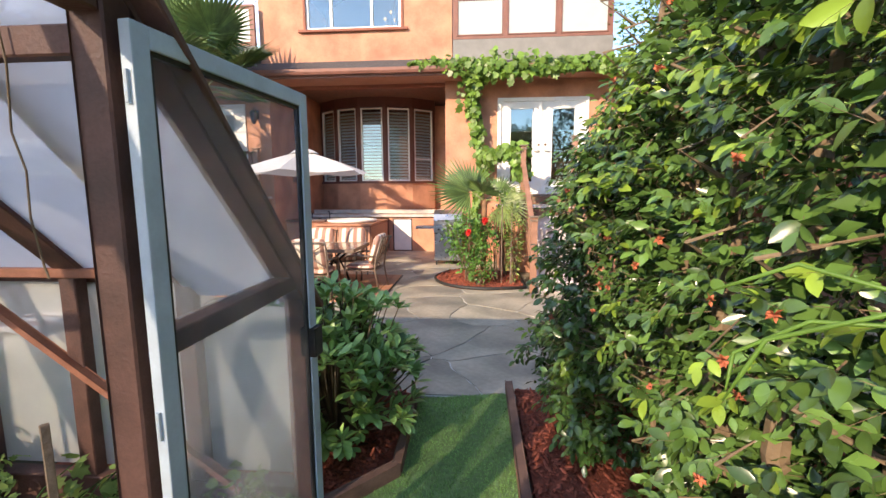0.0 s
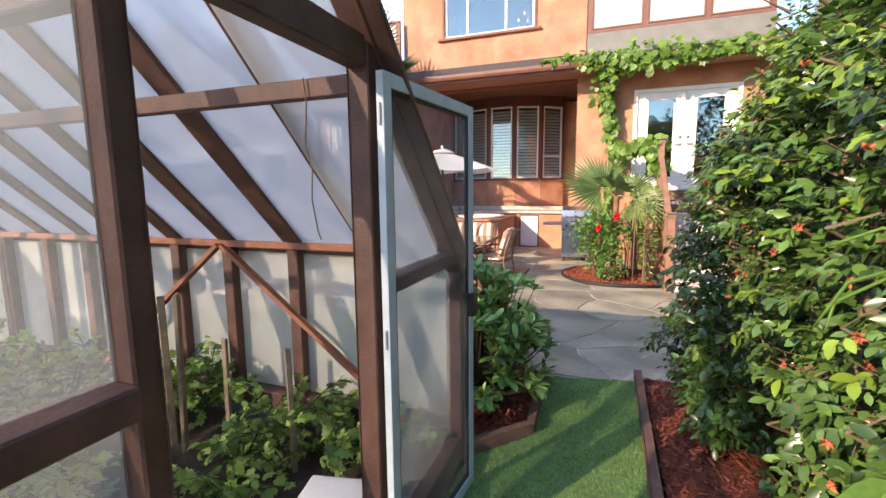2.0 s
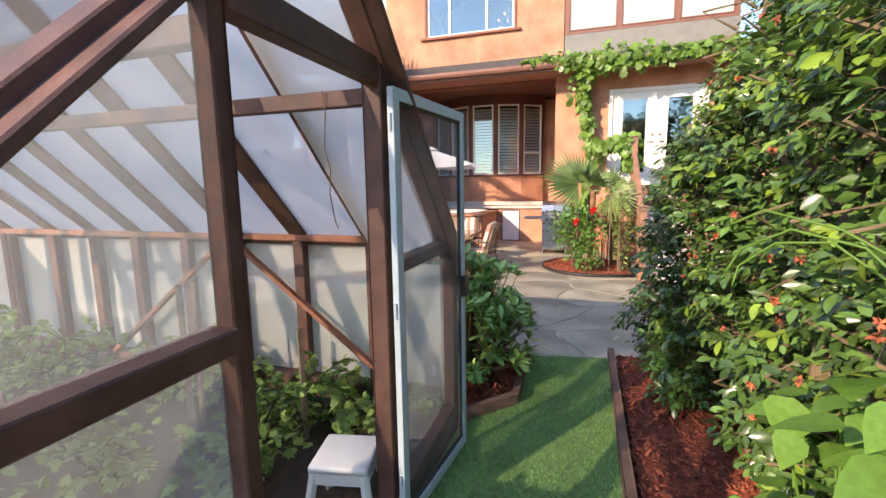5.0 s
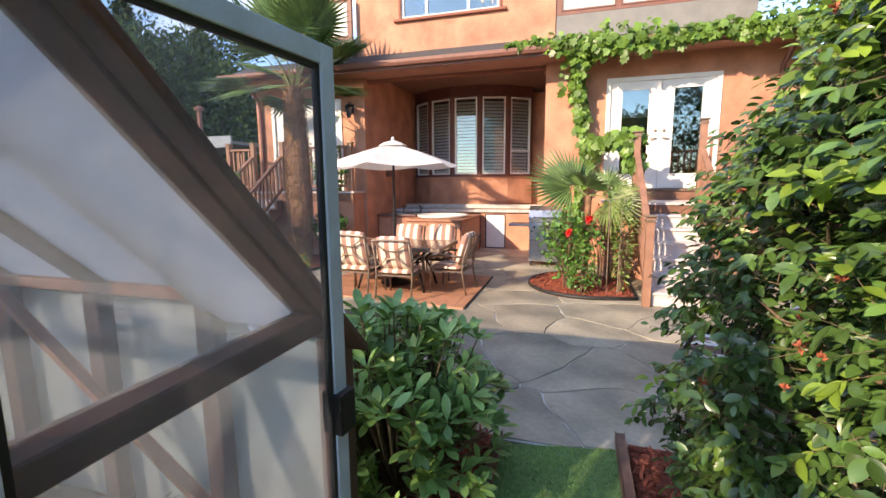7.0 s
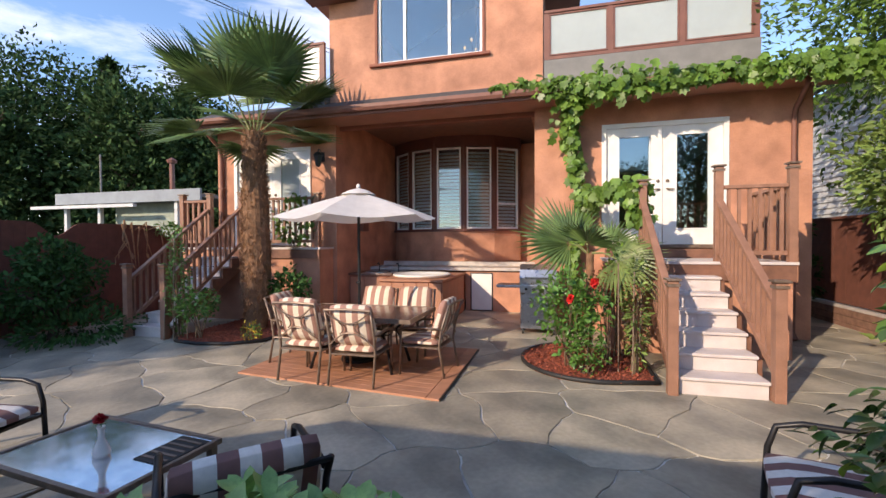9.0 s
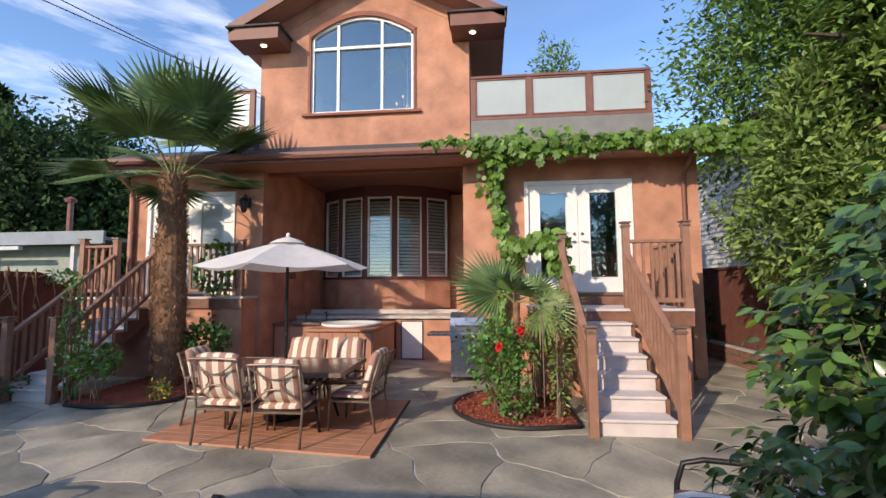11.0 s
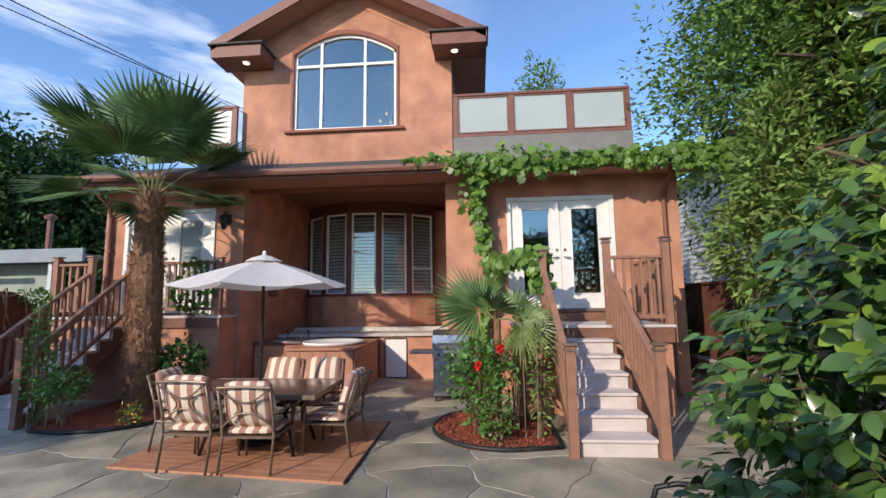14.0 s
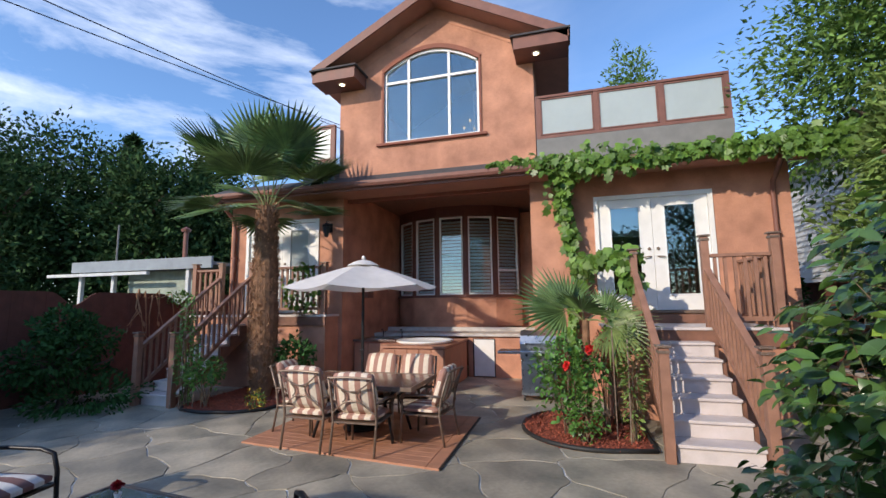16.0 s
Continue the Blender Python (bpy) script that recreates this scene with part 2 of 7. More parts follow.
ROSE_LEAF = material("rose_leaf", (0.10, 0.225, 0.042), 0.42, 5, 0.3, 30, 0.0, island=0.45, translucent=0.2)
RED_LEAF = material("bronze_leaf", (0.20, 0.075, 0.04), 0.5, 5, 0.3, 30, 0.0, island=0.5, translucent=0.2)
PETAL = material("red_petal", (0.70, 0.035, 0.03), 0.5, 20, 0.2, 60, 0.0, island=0.2, translucent=0.2)
DARK_PETAL = material("dark_red_petal", (0.35, 0.01, 0.015), 0.5, 20, 0.2, 60, 0.0)
YELLOW = material("yellow_petal", (0.75, 0.5, 0.03), 0.5, 20, 0.2, 60, 0.0)
TREE_LEAF = material("tree_leaf", (0.028, 0.06, 0.022), 0.85, 2, 0.35, 20, 0.0, second=(0.05, 0.095, 0.03), island=0.5, translucent=0.1, gloss=0.15)
TREE_GREEN = material("broad_tree_leaf", (0.085, 0.17, 0.035), 0.5, 2, 0.3, 20, 0.0, second=(0.15, 0.25, 0.05), island=0.45, translucent=0.25, gloss=0.3)
CYPRESS = material("cypress_spray", (0.12, 0.20, 0.045), 0.6, 2, 0.3, 20, 0.0, second=(0.20, 0.28, 0.065), island=0.45, translucent=0.2)
SHRUB = material("shrub_leaf", (0.045, 0.11, 0.03), 0.8, 3, 0.3, 20, 0.0, island=0.45, translucent=0.15, gloss=0.2)
BARK = material("bark", (0.11, 0.08, 0.06), 0.95, 9, 0.4, 60, 0.8)
TWIG = material("twig", (0.16, 0.115, 0.07), 0.9, 12, 0.3, 60, 0.4)
CARPORT_GREY = material("carport_fascia", (0.25, 0.28, 0.30), 0.7, 3, 0.15, 40, 0.06)
CARPORT_WALL = material("carport_wall", (0.30, 0.34, 0.28), 0.8, 3, 0.2, 40, 0.08)
SIDING = material("pale_siding", (0.56, 0.57, 0.56), 0.7, 4, 0.1, 40, 0.08)
FILM = film("greenhouse_film", (0.86, 0.89, 0.88), 0.83, 0.22, 0.85)
# One roof film split in two: north dimmed for patio shade, south clearer for sun.
FILM_ROOF = film("greenhouse_roof_film", (0.95, 0.96, 0.97), 0.36, 0.2, 0.68)
FILM_SOUTH = film("south_roof_film", (0.93, 0.94, 0.94), 0.72, 0.2, 0.9)
FILM_WALL = film("greenhouse_wall_film", (0.96, 0.97, 0.91), 0.52, 0.25, 0.5)
SCREEN = film("insect_screen", (0.42, 0.41, 0.41), 0.86, 0.7, 0.5)
CUSHION = striped("striped_cushion", (0.76, 0.66, 0.53), (0.39, 0.215, 0.165), 0.145, 0.5)
CUSHION_DARK = striped("striped_lounge_cushion", (0.80, 0.76, 0.71), (0.23, 0.12, 0.11), 0.17, 0.5)
AMBER = bpy.data.materials.new("amber_bulb")
AMBER.use_nodes = True
AMBER.node_tree.nodes["Principled BSDF"].inputs["Base Color"].default_value = (0.5, 0.25, 0.05, 1)
AMBER.node_tree.nodes["Principled BSDF"].inputs["Emission Color"].default_value = (1, 0.55, 0.15, 1)
AMBER.node_tree.nodes["Principled BSDF"].inputs["Emission Strength"].default_value = 0.7
LAMP_GLOW = bpy.data.materials.new("lamp_glow")
LAMP_GLOW.use_nodes = True
LAMP_GLOW.node_tree.nodes["Principled BSDF"].inputs["Emission Color"].default_value = (1, 0.75, 0.4, 1)
LAMP_GLOW.node_tree.nodes["Principled BSDF"].inputs["Emission Strength"].default_value = 4

# ---- builders ----
RND = random.Random(7)
NPR = np.random.RandomState(11)


def thing(name, at=(0, 0, 0), label="", category="", group="", kind="", turn=0.0):
    ob = new(name)
    ob.empty_display_size = 0.1
    ob.matrix_basis = pose(*at, 0, 0, turn)
    return tagged(ob, label, category, group, kind)


def mesh_of(bm, name, mats, smooth=False):
    me = bpy.data.meshes.new(name)
    bmesh.ops.recalc_face_normals(bm, faces=bm.faces)
    bm.to_mesh(me)
    bm.free()
    for m in (mats if isinstance(mats, (list, tuple)) else [mats]):
        me.materials.append(m)
    if smooth:
        for p in me.polygons:
            p.use_smooth = True
    return me


def part(name, bm, mat_, parent=None, label="", smooth=False):
    me = bm if isinstance(bm, bpy.types.Mesh) else mesh_of(bm, name, mat_, smooth)
    ob = new(name, me)
    if parent is not None:
        ob.parent = parent
    if label:
        ob["label"] = label
    return ob


def solo(name, bm, mat_, label, category, group="", kind="", smooth=False):
    return tagged(part(name, bm, mat_, None, "", smooth), label, category, group, kind)


def box(x0, y0, z0, x1, y1, z1, bm=None, bevel=0.0, turn=None):
    bm = bm or bmesh.new()
    r = bmesh.ops.create_cube(bm, size=1)
    vs = r["verts"]
    for v in vs:
        v.co = Vector(((x0 + x1) / 2 + v.co.x * (x1 - x0), (y0 + y1) / 2 + v.co.y * (y1 - y0), (z0 + z1) / 2 + v.co.z * (z1 - z0)))
    if bevel:
        es = list({e for v in vs for e in v.link_edges})
        bmesh.ops.bevel(bm, geom=es, offset=bevel, segments=2, affect="EDGES", profile=0.6)
    return bm


def beam(a, b, w, h, bm=None, up=(0, 0, 1), bevel=0.0):
    """A timber of width w and height h from a to b."""
    bm = bm or bmesh.new()
    a, b = Vector(a), Vector(b)
    d = b - a
    z = d.normalized()
    x = z.cross(Vector(up))
    x = x.normalized() if x.length > 1e-4 else Vector((1, 0, 0))
    y = z.cross(x)
    r = bmesh.ops.create_cube(bm, size=1)
    vs = r["verts"]
    for v in vs:
        v.co = (a + b) / 2 + x * v.co.x * w + y * v.co.y * h + z * v.co.z * d.length
    if bevel:
        es = list({e for v in vs for e in v.link_edges})
        bmesh.ops.bevel(bm, geom=es, offset=bevel, segments=1, affect="EDGES")
    return bm


def tube(points, radii, bm=None, sides=8, cap=True):
    bm = bm or bmesh.new()
    ps = [Vector(p) for p in points]
    if not isinstance(radii, (list, tuple)):
        radii = [radii] * len(ps)
    rings, ref = [], None
    for i, p in enumerate(ps):
        d = (ps[min(i + 1, len(ps) - 1)] - ps[max(i - 1, 0)]).normalized()
        if ref is None:
            ref = d.orthogonal().normalized()
        x = (ref - d * ref.dot(d))
        x = x.normalized() if x.length > 1e-5 else d.orthogonal().normalized()
        ref, y = x, d.cross(x)
        rings.append([bm.verts.new(p + (x * math.cos(k * math.tau / sides) + y * math.sin(k * math.tau / sides)) * radii[i]) for k in range(sides)])
    for r0, r1 in zip(rings, rings[1:]):
        for k in range(sides):
            bm.faces.new((r0[k], r0[(k + 1) % sides], r1[(k + 1) % sides], r1[k]))
    if cap:
        bm.faces.new(rings[0][::-1])
        bm.faces.new(rings[-1])
    return bm


def lathe(profile, bm=None, sides=20, at=(0, 0, 0)):
    bm = bm or bmesh.new()
    rings = []
    for r, z in profile:
        rings.append([bm.verts.new((at[0] + r * math.cos(k * math.tau / sides), at[1] + r * math.sin(k * math.tau / sides), at[2] + z)) for k in range(sides)])
    for r0, r1 in zip(rings, rings[1:]):
        for k in range(sides):
            bm.faces.new((r0[k], r0[(k + 1) % sides], r1[(k + 1) % sides], r1[k]))
    bm.faces.new(rings[0][::-1])
    bm.faces.new(rings[-1])
    return bm


def prism(outline, z0, z1, bm=None, bevel=0.0):
    """A flat outline in x and y, raised from z0 to z1."""
    bm = bm or bmesh.new()
    lo = [bm.verts.new((x, y, z0)) for x, y in outline]
    hi = [bm.verts.new((x, y, z1)) for x, y in outline]
    top = bm.faces.new(hi)
    bm.faces.new(lo[::-1])
    n = len(lo)
    for i in range(n):
        bm.faces.new((lo[i], lo[(i + 1) % n], hi[(i + 1) % n], hi[i]))
    if bevel:
        bmesh.ops.bevel(bm, geom=list(top.edges), offset=bevel, segments=1, affect="EDGES")
    return bm


def slab_y(outline, y0, y1, bm=None):
    """An outline in x and z, with thickness from y0 to y1."""
    bm = bm or bmesh.new()
    a = [bm.verts.new((x, y0, z)) for x, z in outline]
    b = [bm.verts.new((x, y1, z)) for x, z in outline]
    bm.faces.new(a)
    bm.faces.new(b[::-1])
    n = len(a)
    for i in range(n):
        bm.faces.new((a[i], b[i], b[(i + 1) % n], a[(i + 1) % n]))
    return bm


def holed_wall(x0, x1, z0, z1, y0, y1, holes):
    """A wall in x and z with rectangular openings cut through it."""
    bm = bmesh.new()
    xs = sorted({x0, x1, *[h[0] for h in holes], *[h[1] for h in holes]})
    for a, b in zip(xs, xs[1:]):
        cut = sorted([(h[2], h[3]) for h in holes if h[0] <= a and h[1] >= b])
        z = z0
        for lo, hi in cut:
            if lo > z:
                box(a, y0, z, b, y1, lo, bm)
            z = hi
        if z < z1:
            box(a, y0, z, b, y1, z1, bm)
    bmesh.ops.remove_doubles(bm, verts=bm.verts, dist=1e-4)
    return bm


# leaves: shapes lie along +x, face +z
def leaf_shape(width, fold=0.12, curl=0.15, steps=5, tip=1.0):
    v, f = [(0, 0, 0)], []
    for i in range(1, steps):
        t = i / steps
        w = width * math.sin(math.pi * t ** tip) ** 0.8 / 2
        z = -curl * t * t
        v += [(t, w, z + fold * w * 2), (t, 0, z), (t, -w, z + fold * w * 2)]
    v.append((1, 0, -curl))
    n = len(v) - 1
    f += [(0, 2, 1), (0, 3, 2)]
    for i in range(steps - 2):
        k = 1 + 3 * i
        f += [(k, k + 1, k + 4, k + 3), (k + 1, k + 2, k + 5, k + 4)]
    k = 1 + 3 * (steps - 2)
    f += [(k, k + 1, n), (k + 1, k + 2, n)]
    return np.array(v, float), f


LOBED = (np.array([(0, 0, 0), (0.05, 0.32, 0.06), (0.28, 0.5, 0.02), (0.42, 0.34, 0.05), (0.72, 0.42, -0.05), (0.7, 0.18, 0.0), (1, 0, -0.14),
                   (0.7, -0.18, 0.0), (0.72, -0.42, -0.05), (0.42, -0.34, 0.05), (0.28, -0.5, 0.02), (0.05, -0.32, 0.06), (0.4, 0, 0.0)], float),
         [(12, i, i + 1) for i in range(11)] + [(12, 11, 0)])
OVAL = leaf_shape(0.52, 0.13, 0.14)
LONG = leaf_shape(0.34, 0.12, 0.2)
BLUNT = leaf_shape(0.36, 0.10, 0.16, 6, 1.6)
SMALL = (np.array([(0, 0, 0), (0.5, 0.26, 0.05), (1, 0, -0.08), (0.5, -0.26, 0.05)], float), [(0, 1, 2), (0, 2, 3)])
SPRAY = (np.array([(0, 0, 0), (0.35, 0.2, 0.02), (0.6, 0.09, 0), (1, 0, -0.1), (0.55, -0.12, 0.0), (0.35, -0.24, 0.03)], float),
         [(0, 1, 2), (0, 2, 3), (0, 3, 4), (0, 4, 5)])


def frames_from(way, up_mix=0.5, spread=0.35, rng=NPR):
    """Turn matrices with x near the given ways and z near the sky, both shaken."""
    n = len(way)
    x = way + rng.normal(0, spread, (n, 3))
    x /= np.linalg.norm(x, axis=1)[:, None] + 1e-9
    z = np.tile((0, 0, 1.0), (n, 1)) * up_mix + way * (1 - up_mix) + rng.normal(0, spread, (n, 3))
    z -= x * np.sum(x * z, 1)[:, None]
    z /= np.linalg.norm(z, axis=1)[:, None] + 1e-9
    y = np.cross(z, x)
    return np.stack([x, y, z], axis=2)


def leaf_mesh(name, groups, mats):
    """One mesh of many leaves. groups: shape, places, turns, sizes, material index."""
    vs, fs, mi, base = [], [], [], 0
    for (sv, sf), pos, rot, size, idx in groups:
        if not len(pos):
            continue
        w = np.einsum("nij,kj->nki", rot, sv) * np.asarray(size)[:, None, None] + np.asarray(pos)[:, None, :]
        k = len(sv)
        vs.append(w.reshape(-1, 3))
        for i in range(len(pos)):
            o = base + i * k
            fs.extend([tuple(o + q for q in f) for f in sf])
        mi.extend([idx] * (len(pos) * len(sf)))
        base += len(pos) * k
    me = bpy.data.meshes.new(name)
    me.from_pydata(np.concatenate(vs).tolist(), [], fs)
    for m in mats:
        me.materials.append(m)
    me.polygons.foreach_set("material_index", np.array(mi, dtype=np.int32))
    me.polygons.foreach_set("use_smooth", np.ones(len(me.polygons), dtype=bool))
    return me


def blob_points(n, centre, radii, rough=0.25, seed=0, shell=0.35, low=-1.0, freq=1.6):
    """Places and outward ways over an uneven crown."""
    rng = np.random.RandomState(seed)
    d = rng.normal(0, 1, (n * 2, 3))
    d /= np.linalg.norm(d, axis=1)[:, None]
    d = d[d[:, 2] > low][:n]
    k = np.array([1 + rough * 1.6 * noise.noise(Vector(q) * freq + Vector((seed * 3.1, 0, 0))) for q in d])
    r = k * (1 - shell * rng.rand(len(d)) ** 1.8)
    p = np.array(centre) + d * r[:, None] * np.array(radii)
    return p, d / np.array(radii) / np.linalg.norm(d / np.array(radii), axis=1)[:, None]


def limbs(base, top, n, spread, r, seed, bm=None, up=0.6):
    """A tapered trunk with branches."""
    rng = random.Random(seed)
    bm = bm or bmesh.new()
    b, t = Vector(base), Vector(top)
    mid = (b + t) / 2 + Vector((rng.uniform(-.05, .05), rng.uniform(-.05, .05), 0)) * (t - b).length
    tube([b, mid, t], [r, r * 0.75, r * 0.35], bm, 8)
    for i in range(n):
        s = rng.uniform(0.25, 0.95)
        p = b.lerp(t, s)
        a = rng.uniform(0, math.tau)
        e = p + Vector((math.cos(a), math.sin(a), up)) * spread * rng.uniform(0.5, 1.0)
        tube([p, p.lerp(e, 0.5) + Vector((0, 0, 0.08 * spread)), e], [r * 0.4, r * 0.25, r * 0.1], bm, 5)
    return bm

# ---- ground ----
part("ground", prism([(-120, -60), (120, -60), (120, 160), (-120, 160)], -0.4, -0.06), GROUND)
tagged(bpy.data.objects["ground"], "dark bare earth stretching away beneath the garden", "ground", kind="structure")
TURF_EDGE = [(-0.62, -4.0), (0.50, -4.0), (0.53, 2.80), (-0.17, 2.68), (-0.15, 1.72), (-0.47, 1.36), (-0.50, 0.4)]
turf = solo("turf_path", prism(TURF_EDGE, -0.05, 0.0), TURF, "short green artificial turf path", "turf", kind="structure")


def inside(x, y, poly):
    c = False
    for (x0, y0), (x1, y1) in zip(poly, poly[1:] + poly[:1]):
        if (y0 > y) != (y1 > y) and x < (x1 - x0) * (y - y0) / (y1 - y0) + x0:
            c = not c
    return c


def turf_blades():
    rng = np.random.RandomState(5)
    p = np.stack([rng.uniform(-0.6, 0.53, 42000), rng.uniform(-0.6, 2.8, 42000)], 1)
    p = np.array([q for q in p if inside(q[0], q[1], TURF_EDGE)])
    p = np.concatenate([p, np.zeros((len(p), 1))], 1)
    way = np.tile((0, 0, 1.0), (len(p), 1)) + rng.normal(0, 0.45, (len(p), 3))
    shape = (np.array([(0, 0.12, 0), (0, -0.12, 0), (1, 0, 0.1)], float), [(0, 1, 2)])
    me = leaf_mesh("blades", [(shape, p, frames_from(way, 0.0, 0.3, rng), rng.uniform(0.012, 0.024, len(p)), 0)], [BLADE])
    tagged(part("blades", me, None, turf), kind="stuff")


turf_blades()

# bark beds and edging
bed_l = solo("mulch_bed", prism([(-2.2, 1.62), (-0.52, 1.52), (-0.19, 1.78), (-0.22, 2.72), (-0.7, 2.86), (-2.2, 2.7)], -0.05, 0.02), MULCH,
             "red bark mulch bed under the rhododendron", "flower bed", kind="structure")
bed_r = solo("mulch_bed", prism([(0.58, -3.9), (3.6, -3.9), (3.6, 2.7), (0.60, 2.86)], -0.05, 0.015), MULCH,
             "red bark mulch bed under the tall camellia hedge", "flower bed", kind="structure")
for a, b in (((-0.19, 2.70), (-0.165, 1.74)), ((-0.165, 1.74), (-0.50, 1.38)), ((0.55, 2.88), (0.535, 1.2)), ((0.535, 1.2), (0.53, -0.6)), ((0.53, -0.6), (0.53, -2.6))):
    e = solo("edging_board", beam((*a, 0.015), (*b, 0.015), 0.055, 0.12, bevel=0.006), EDGE_WOOD, "weathered brown timber edging beside the turf", "garden edging", "timber edging of the beds")


def chips(name, poly, n, z, seed, parent):
    rng = np.random.RandomState(seed)
    xs, ys = [q[0] for q in poly], [q[1] for q in poly]
    p = np.stack([rng.uniform(min(xs), max(xs), n), rng.uniform(min(ys), max(ys), n), rng.uniform(z, z + 0.02, n)], 1)
    p = np.array([q for q in p if inside(q[0], q[1], poly)])
    way = rng.normal(0, 1, (len(p), 3)) * (1, 1, 0.25)
    shape = (np.array([(0, -.2, 0), (1, -.16, 0), (1, .16, 0), (0, .2, 0), (0.1, 0, .16), (0.9, 0, .14)], float),
             [(0, 1, 5, 4), (2, 3, 4, 5), (1, 2, 5), (3, 0, 4)])
    me = leaf_mesh(name, [(shape, p, frames_from(way / np.linalg.norm(way, axis=1)[:, None], 1.0, 0.2, rng), rng.uniform(0.02, 0.055, len(p)), 0)], [CHIP])
    return tagged(part(name, me, None, parent), kind="stuff")


chips("bark_chips", [(-1.2, 1.62), (-0.52, 1.52), (-0.19, 1.78), (-0.22, 2.72), (-0.7, 2.86), (-1.2, 2.7)], 2600, 0.02, 3, bed_l)
chips("bark_chips", [(0.58, -0.2), (1.5, -0.2), (1.5, 2.7), (0.60, 2.86)], 3600, 0.015, 4, bed_r)

# ---- house ----
Z_SILL, Y_W = 1.52, 9.6
X0, X1, X2, X3 = -7.45, -4.49, -0.42, 3.92        # left block, recess, right block
DOOR_R, DOOR_L = (0.75, 2.74, Z_SILL, 3.66), (-7.0, -5.08, Z_SILL, 3.64)
solo("wall_right_front", holed_wall(X2, X3, -0.05, 4.2, Y_W, Y_W + 0.25, [DOOR_R]), STUCCO, "terracotta stucco wall round the french doors", "wall", kind="structure")
solo("wall_left_front", holed_wall(X0, X1, -0.05, 4.2, Y_W, Y_W + 0.25, [DOOR_L]), STUCCO, "terracotta stucco wall behind the tall palm", "wall", kind="structure")
solo("wall_right_side", box(X3 - 0.25, Y_W + 0.25, -0.05, X3, 17, 4.2), STUCCO, "terracotta stucco side wall of the house", "wall", kind="structure")
solo("wall_left_side", box(X0, Y_W + 0.25, -0.05, X0 + 0.25, 17, 4.2), STUCCO, "terracotta stucco side wall of the house", "wall", kind="structure")
solo("wall_recess_left", box(X1 - 0.25, Y_W + 0.25, -0.05, X1, 13.2, 4.2), STUCCO, "terracotta stucco return wall of the recessed porch", "wall", kind="structure")
solo("wall_recess_right", box(X2, Y_W + 0.25, -0.05, X2 + 0.25, 13.2, 4.2), STUCCO, "terracotta stucco return wall of the recessed porch", "wall", kind="structure")
solo("wall_recess_back", box(X1 - 0.25, 13.2, -0.05, X2 + 0.25, 13.45, 4.2), STUCCO, "terracotta stucco back wall of the recessed porch", "wall", kind="structure")
solo("wall_rear", box(X0, 17, -0.05, X3, 17.25, 4.2), STUCCO, "plain terracotta stucco rear wall", "wall", kind="structure")
solo("ceiling_porch", box(X1, 9.9, 4.42, X2, 13.2, 4.50), SOFFIT, "brown painted soffit of the recessed porch", "ceiling", kind="structure")
for nm, a, b in (("floor_room_left", X0 + 0.25, X1 - 0.25), ("floor_room_right", X2 + 0.25, X3 - 0.25)):
    solo(nm, box(a, Y_W + 0.25, Z_SILL - 0.1, b, 17, Z_SILL - 0.02), BROWN_WOOD, "dark wooden floor inside the house", "floor", kind="structure")
    solo(nm.replace("floor", "ceiling"), box(a, Y_W + 0.25, 3.9, b, 17, 4.0), WHITE, "plain white ceiling inside the house", "ceiling", kind="structure")

# eaves: skirt roof, fascia, gutter
EX0, EX1, EY = -7.85, 4.35, 8.98
bm = bmesh.new()
for x0, x1, y1, z1 in ((EX0, X2 + 0.05, 9.9, 4.62), (X2 + 0.05, EX1, 9.70, 4.5)):
    v = [bm.verts.new(q) for q in ((x0, EY, 4.16), (x1, EY, 4.16), (x1, y1, z1), (x0, y1, z1), (x0, EY, 4.11), (x1, EY, 4.11), (x1, y1, 4.11), (x0, y1, 4.11))]
    for f in ((0, 1, 2, 3), (7, 6, 5, 4), (0, 4, 5, 1), (1, 5, 6, 2), (2, 6, 7, 3), (3, 7, 4, 0)):
        bm.faces.new([v[i] for i in f])
solo("skirt_roof", bm, SHINGLE, "dark shingled skirt roof over the porch", "roof", kind="structure")
bm = box(EX0, EY, 4.055, X1, Y_W, 4.105)
box(X2, EY, 4.055, EX1, Y_W, 4.105, bm)
box(X1, EY, 4.055, X2, 9.78, 4.105, bm)
solo("ceiling_eaves", bm, SOFFIT, "brown painted soffit under the eaves", "soffit", kind="structure")
solo("fascia", box(EX0, EY - 0.03, 4.02, EX1, EY - 0.002, 4.17), FASCIA, "brown painted fascia board along the eaves", "fascia", kind="structure")
bm = bmesh.new()
prof = [(0, 0), (0.09, 0), (0.12, 0.05), (0.12, 0.11), (0.105, 0.11), (0.105, 0.055), (0.08, 0.015), (0, 0.015)]
a = [bm.verts.new((EX0 - 0.02, EY - 0.032 - u, 4.07 + w)) for u, w in prof]
b = [bm.verts.new((EX1 + 0.02, EY - 0.032 - u, 4.07 + w)) for u, w in prof]
bm.faces.new(a), bm.faces.new(b[::-1])
for i in range(len(prof)):
    j = (i + 1) % len(prof)
    bm.faces.new((a[i], b[i], b[j], a[j]))
solo("gutter", bm, FASCIA, "brown metal gutter along the eaves", "gutter", kind="structure")
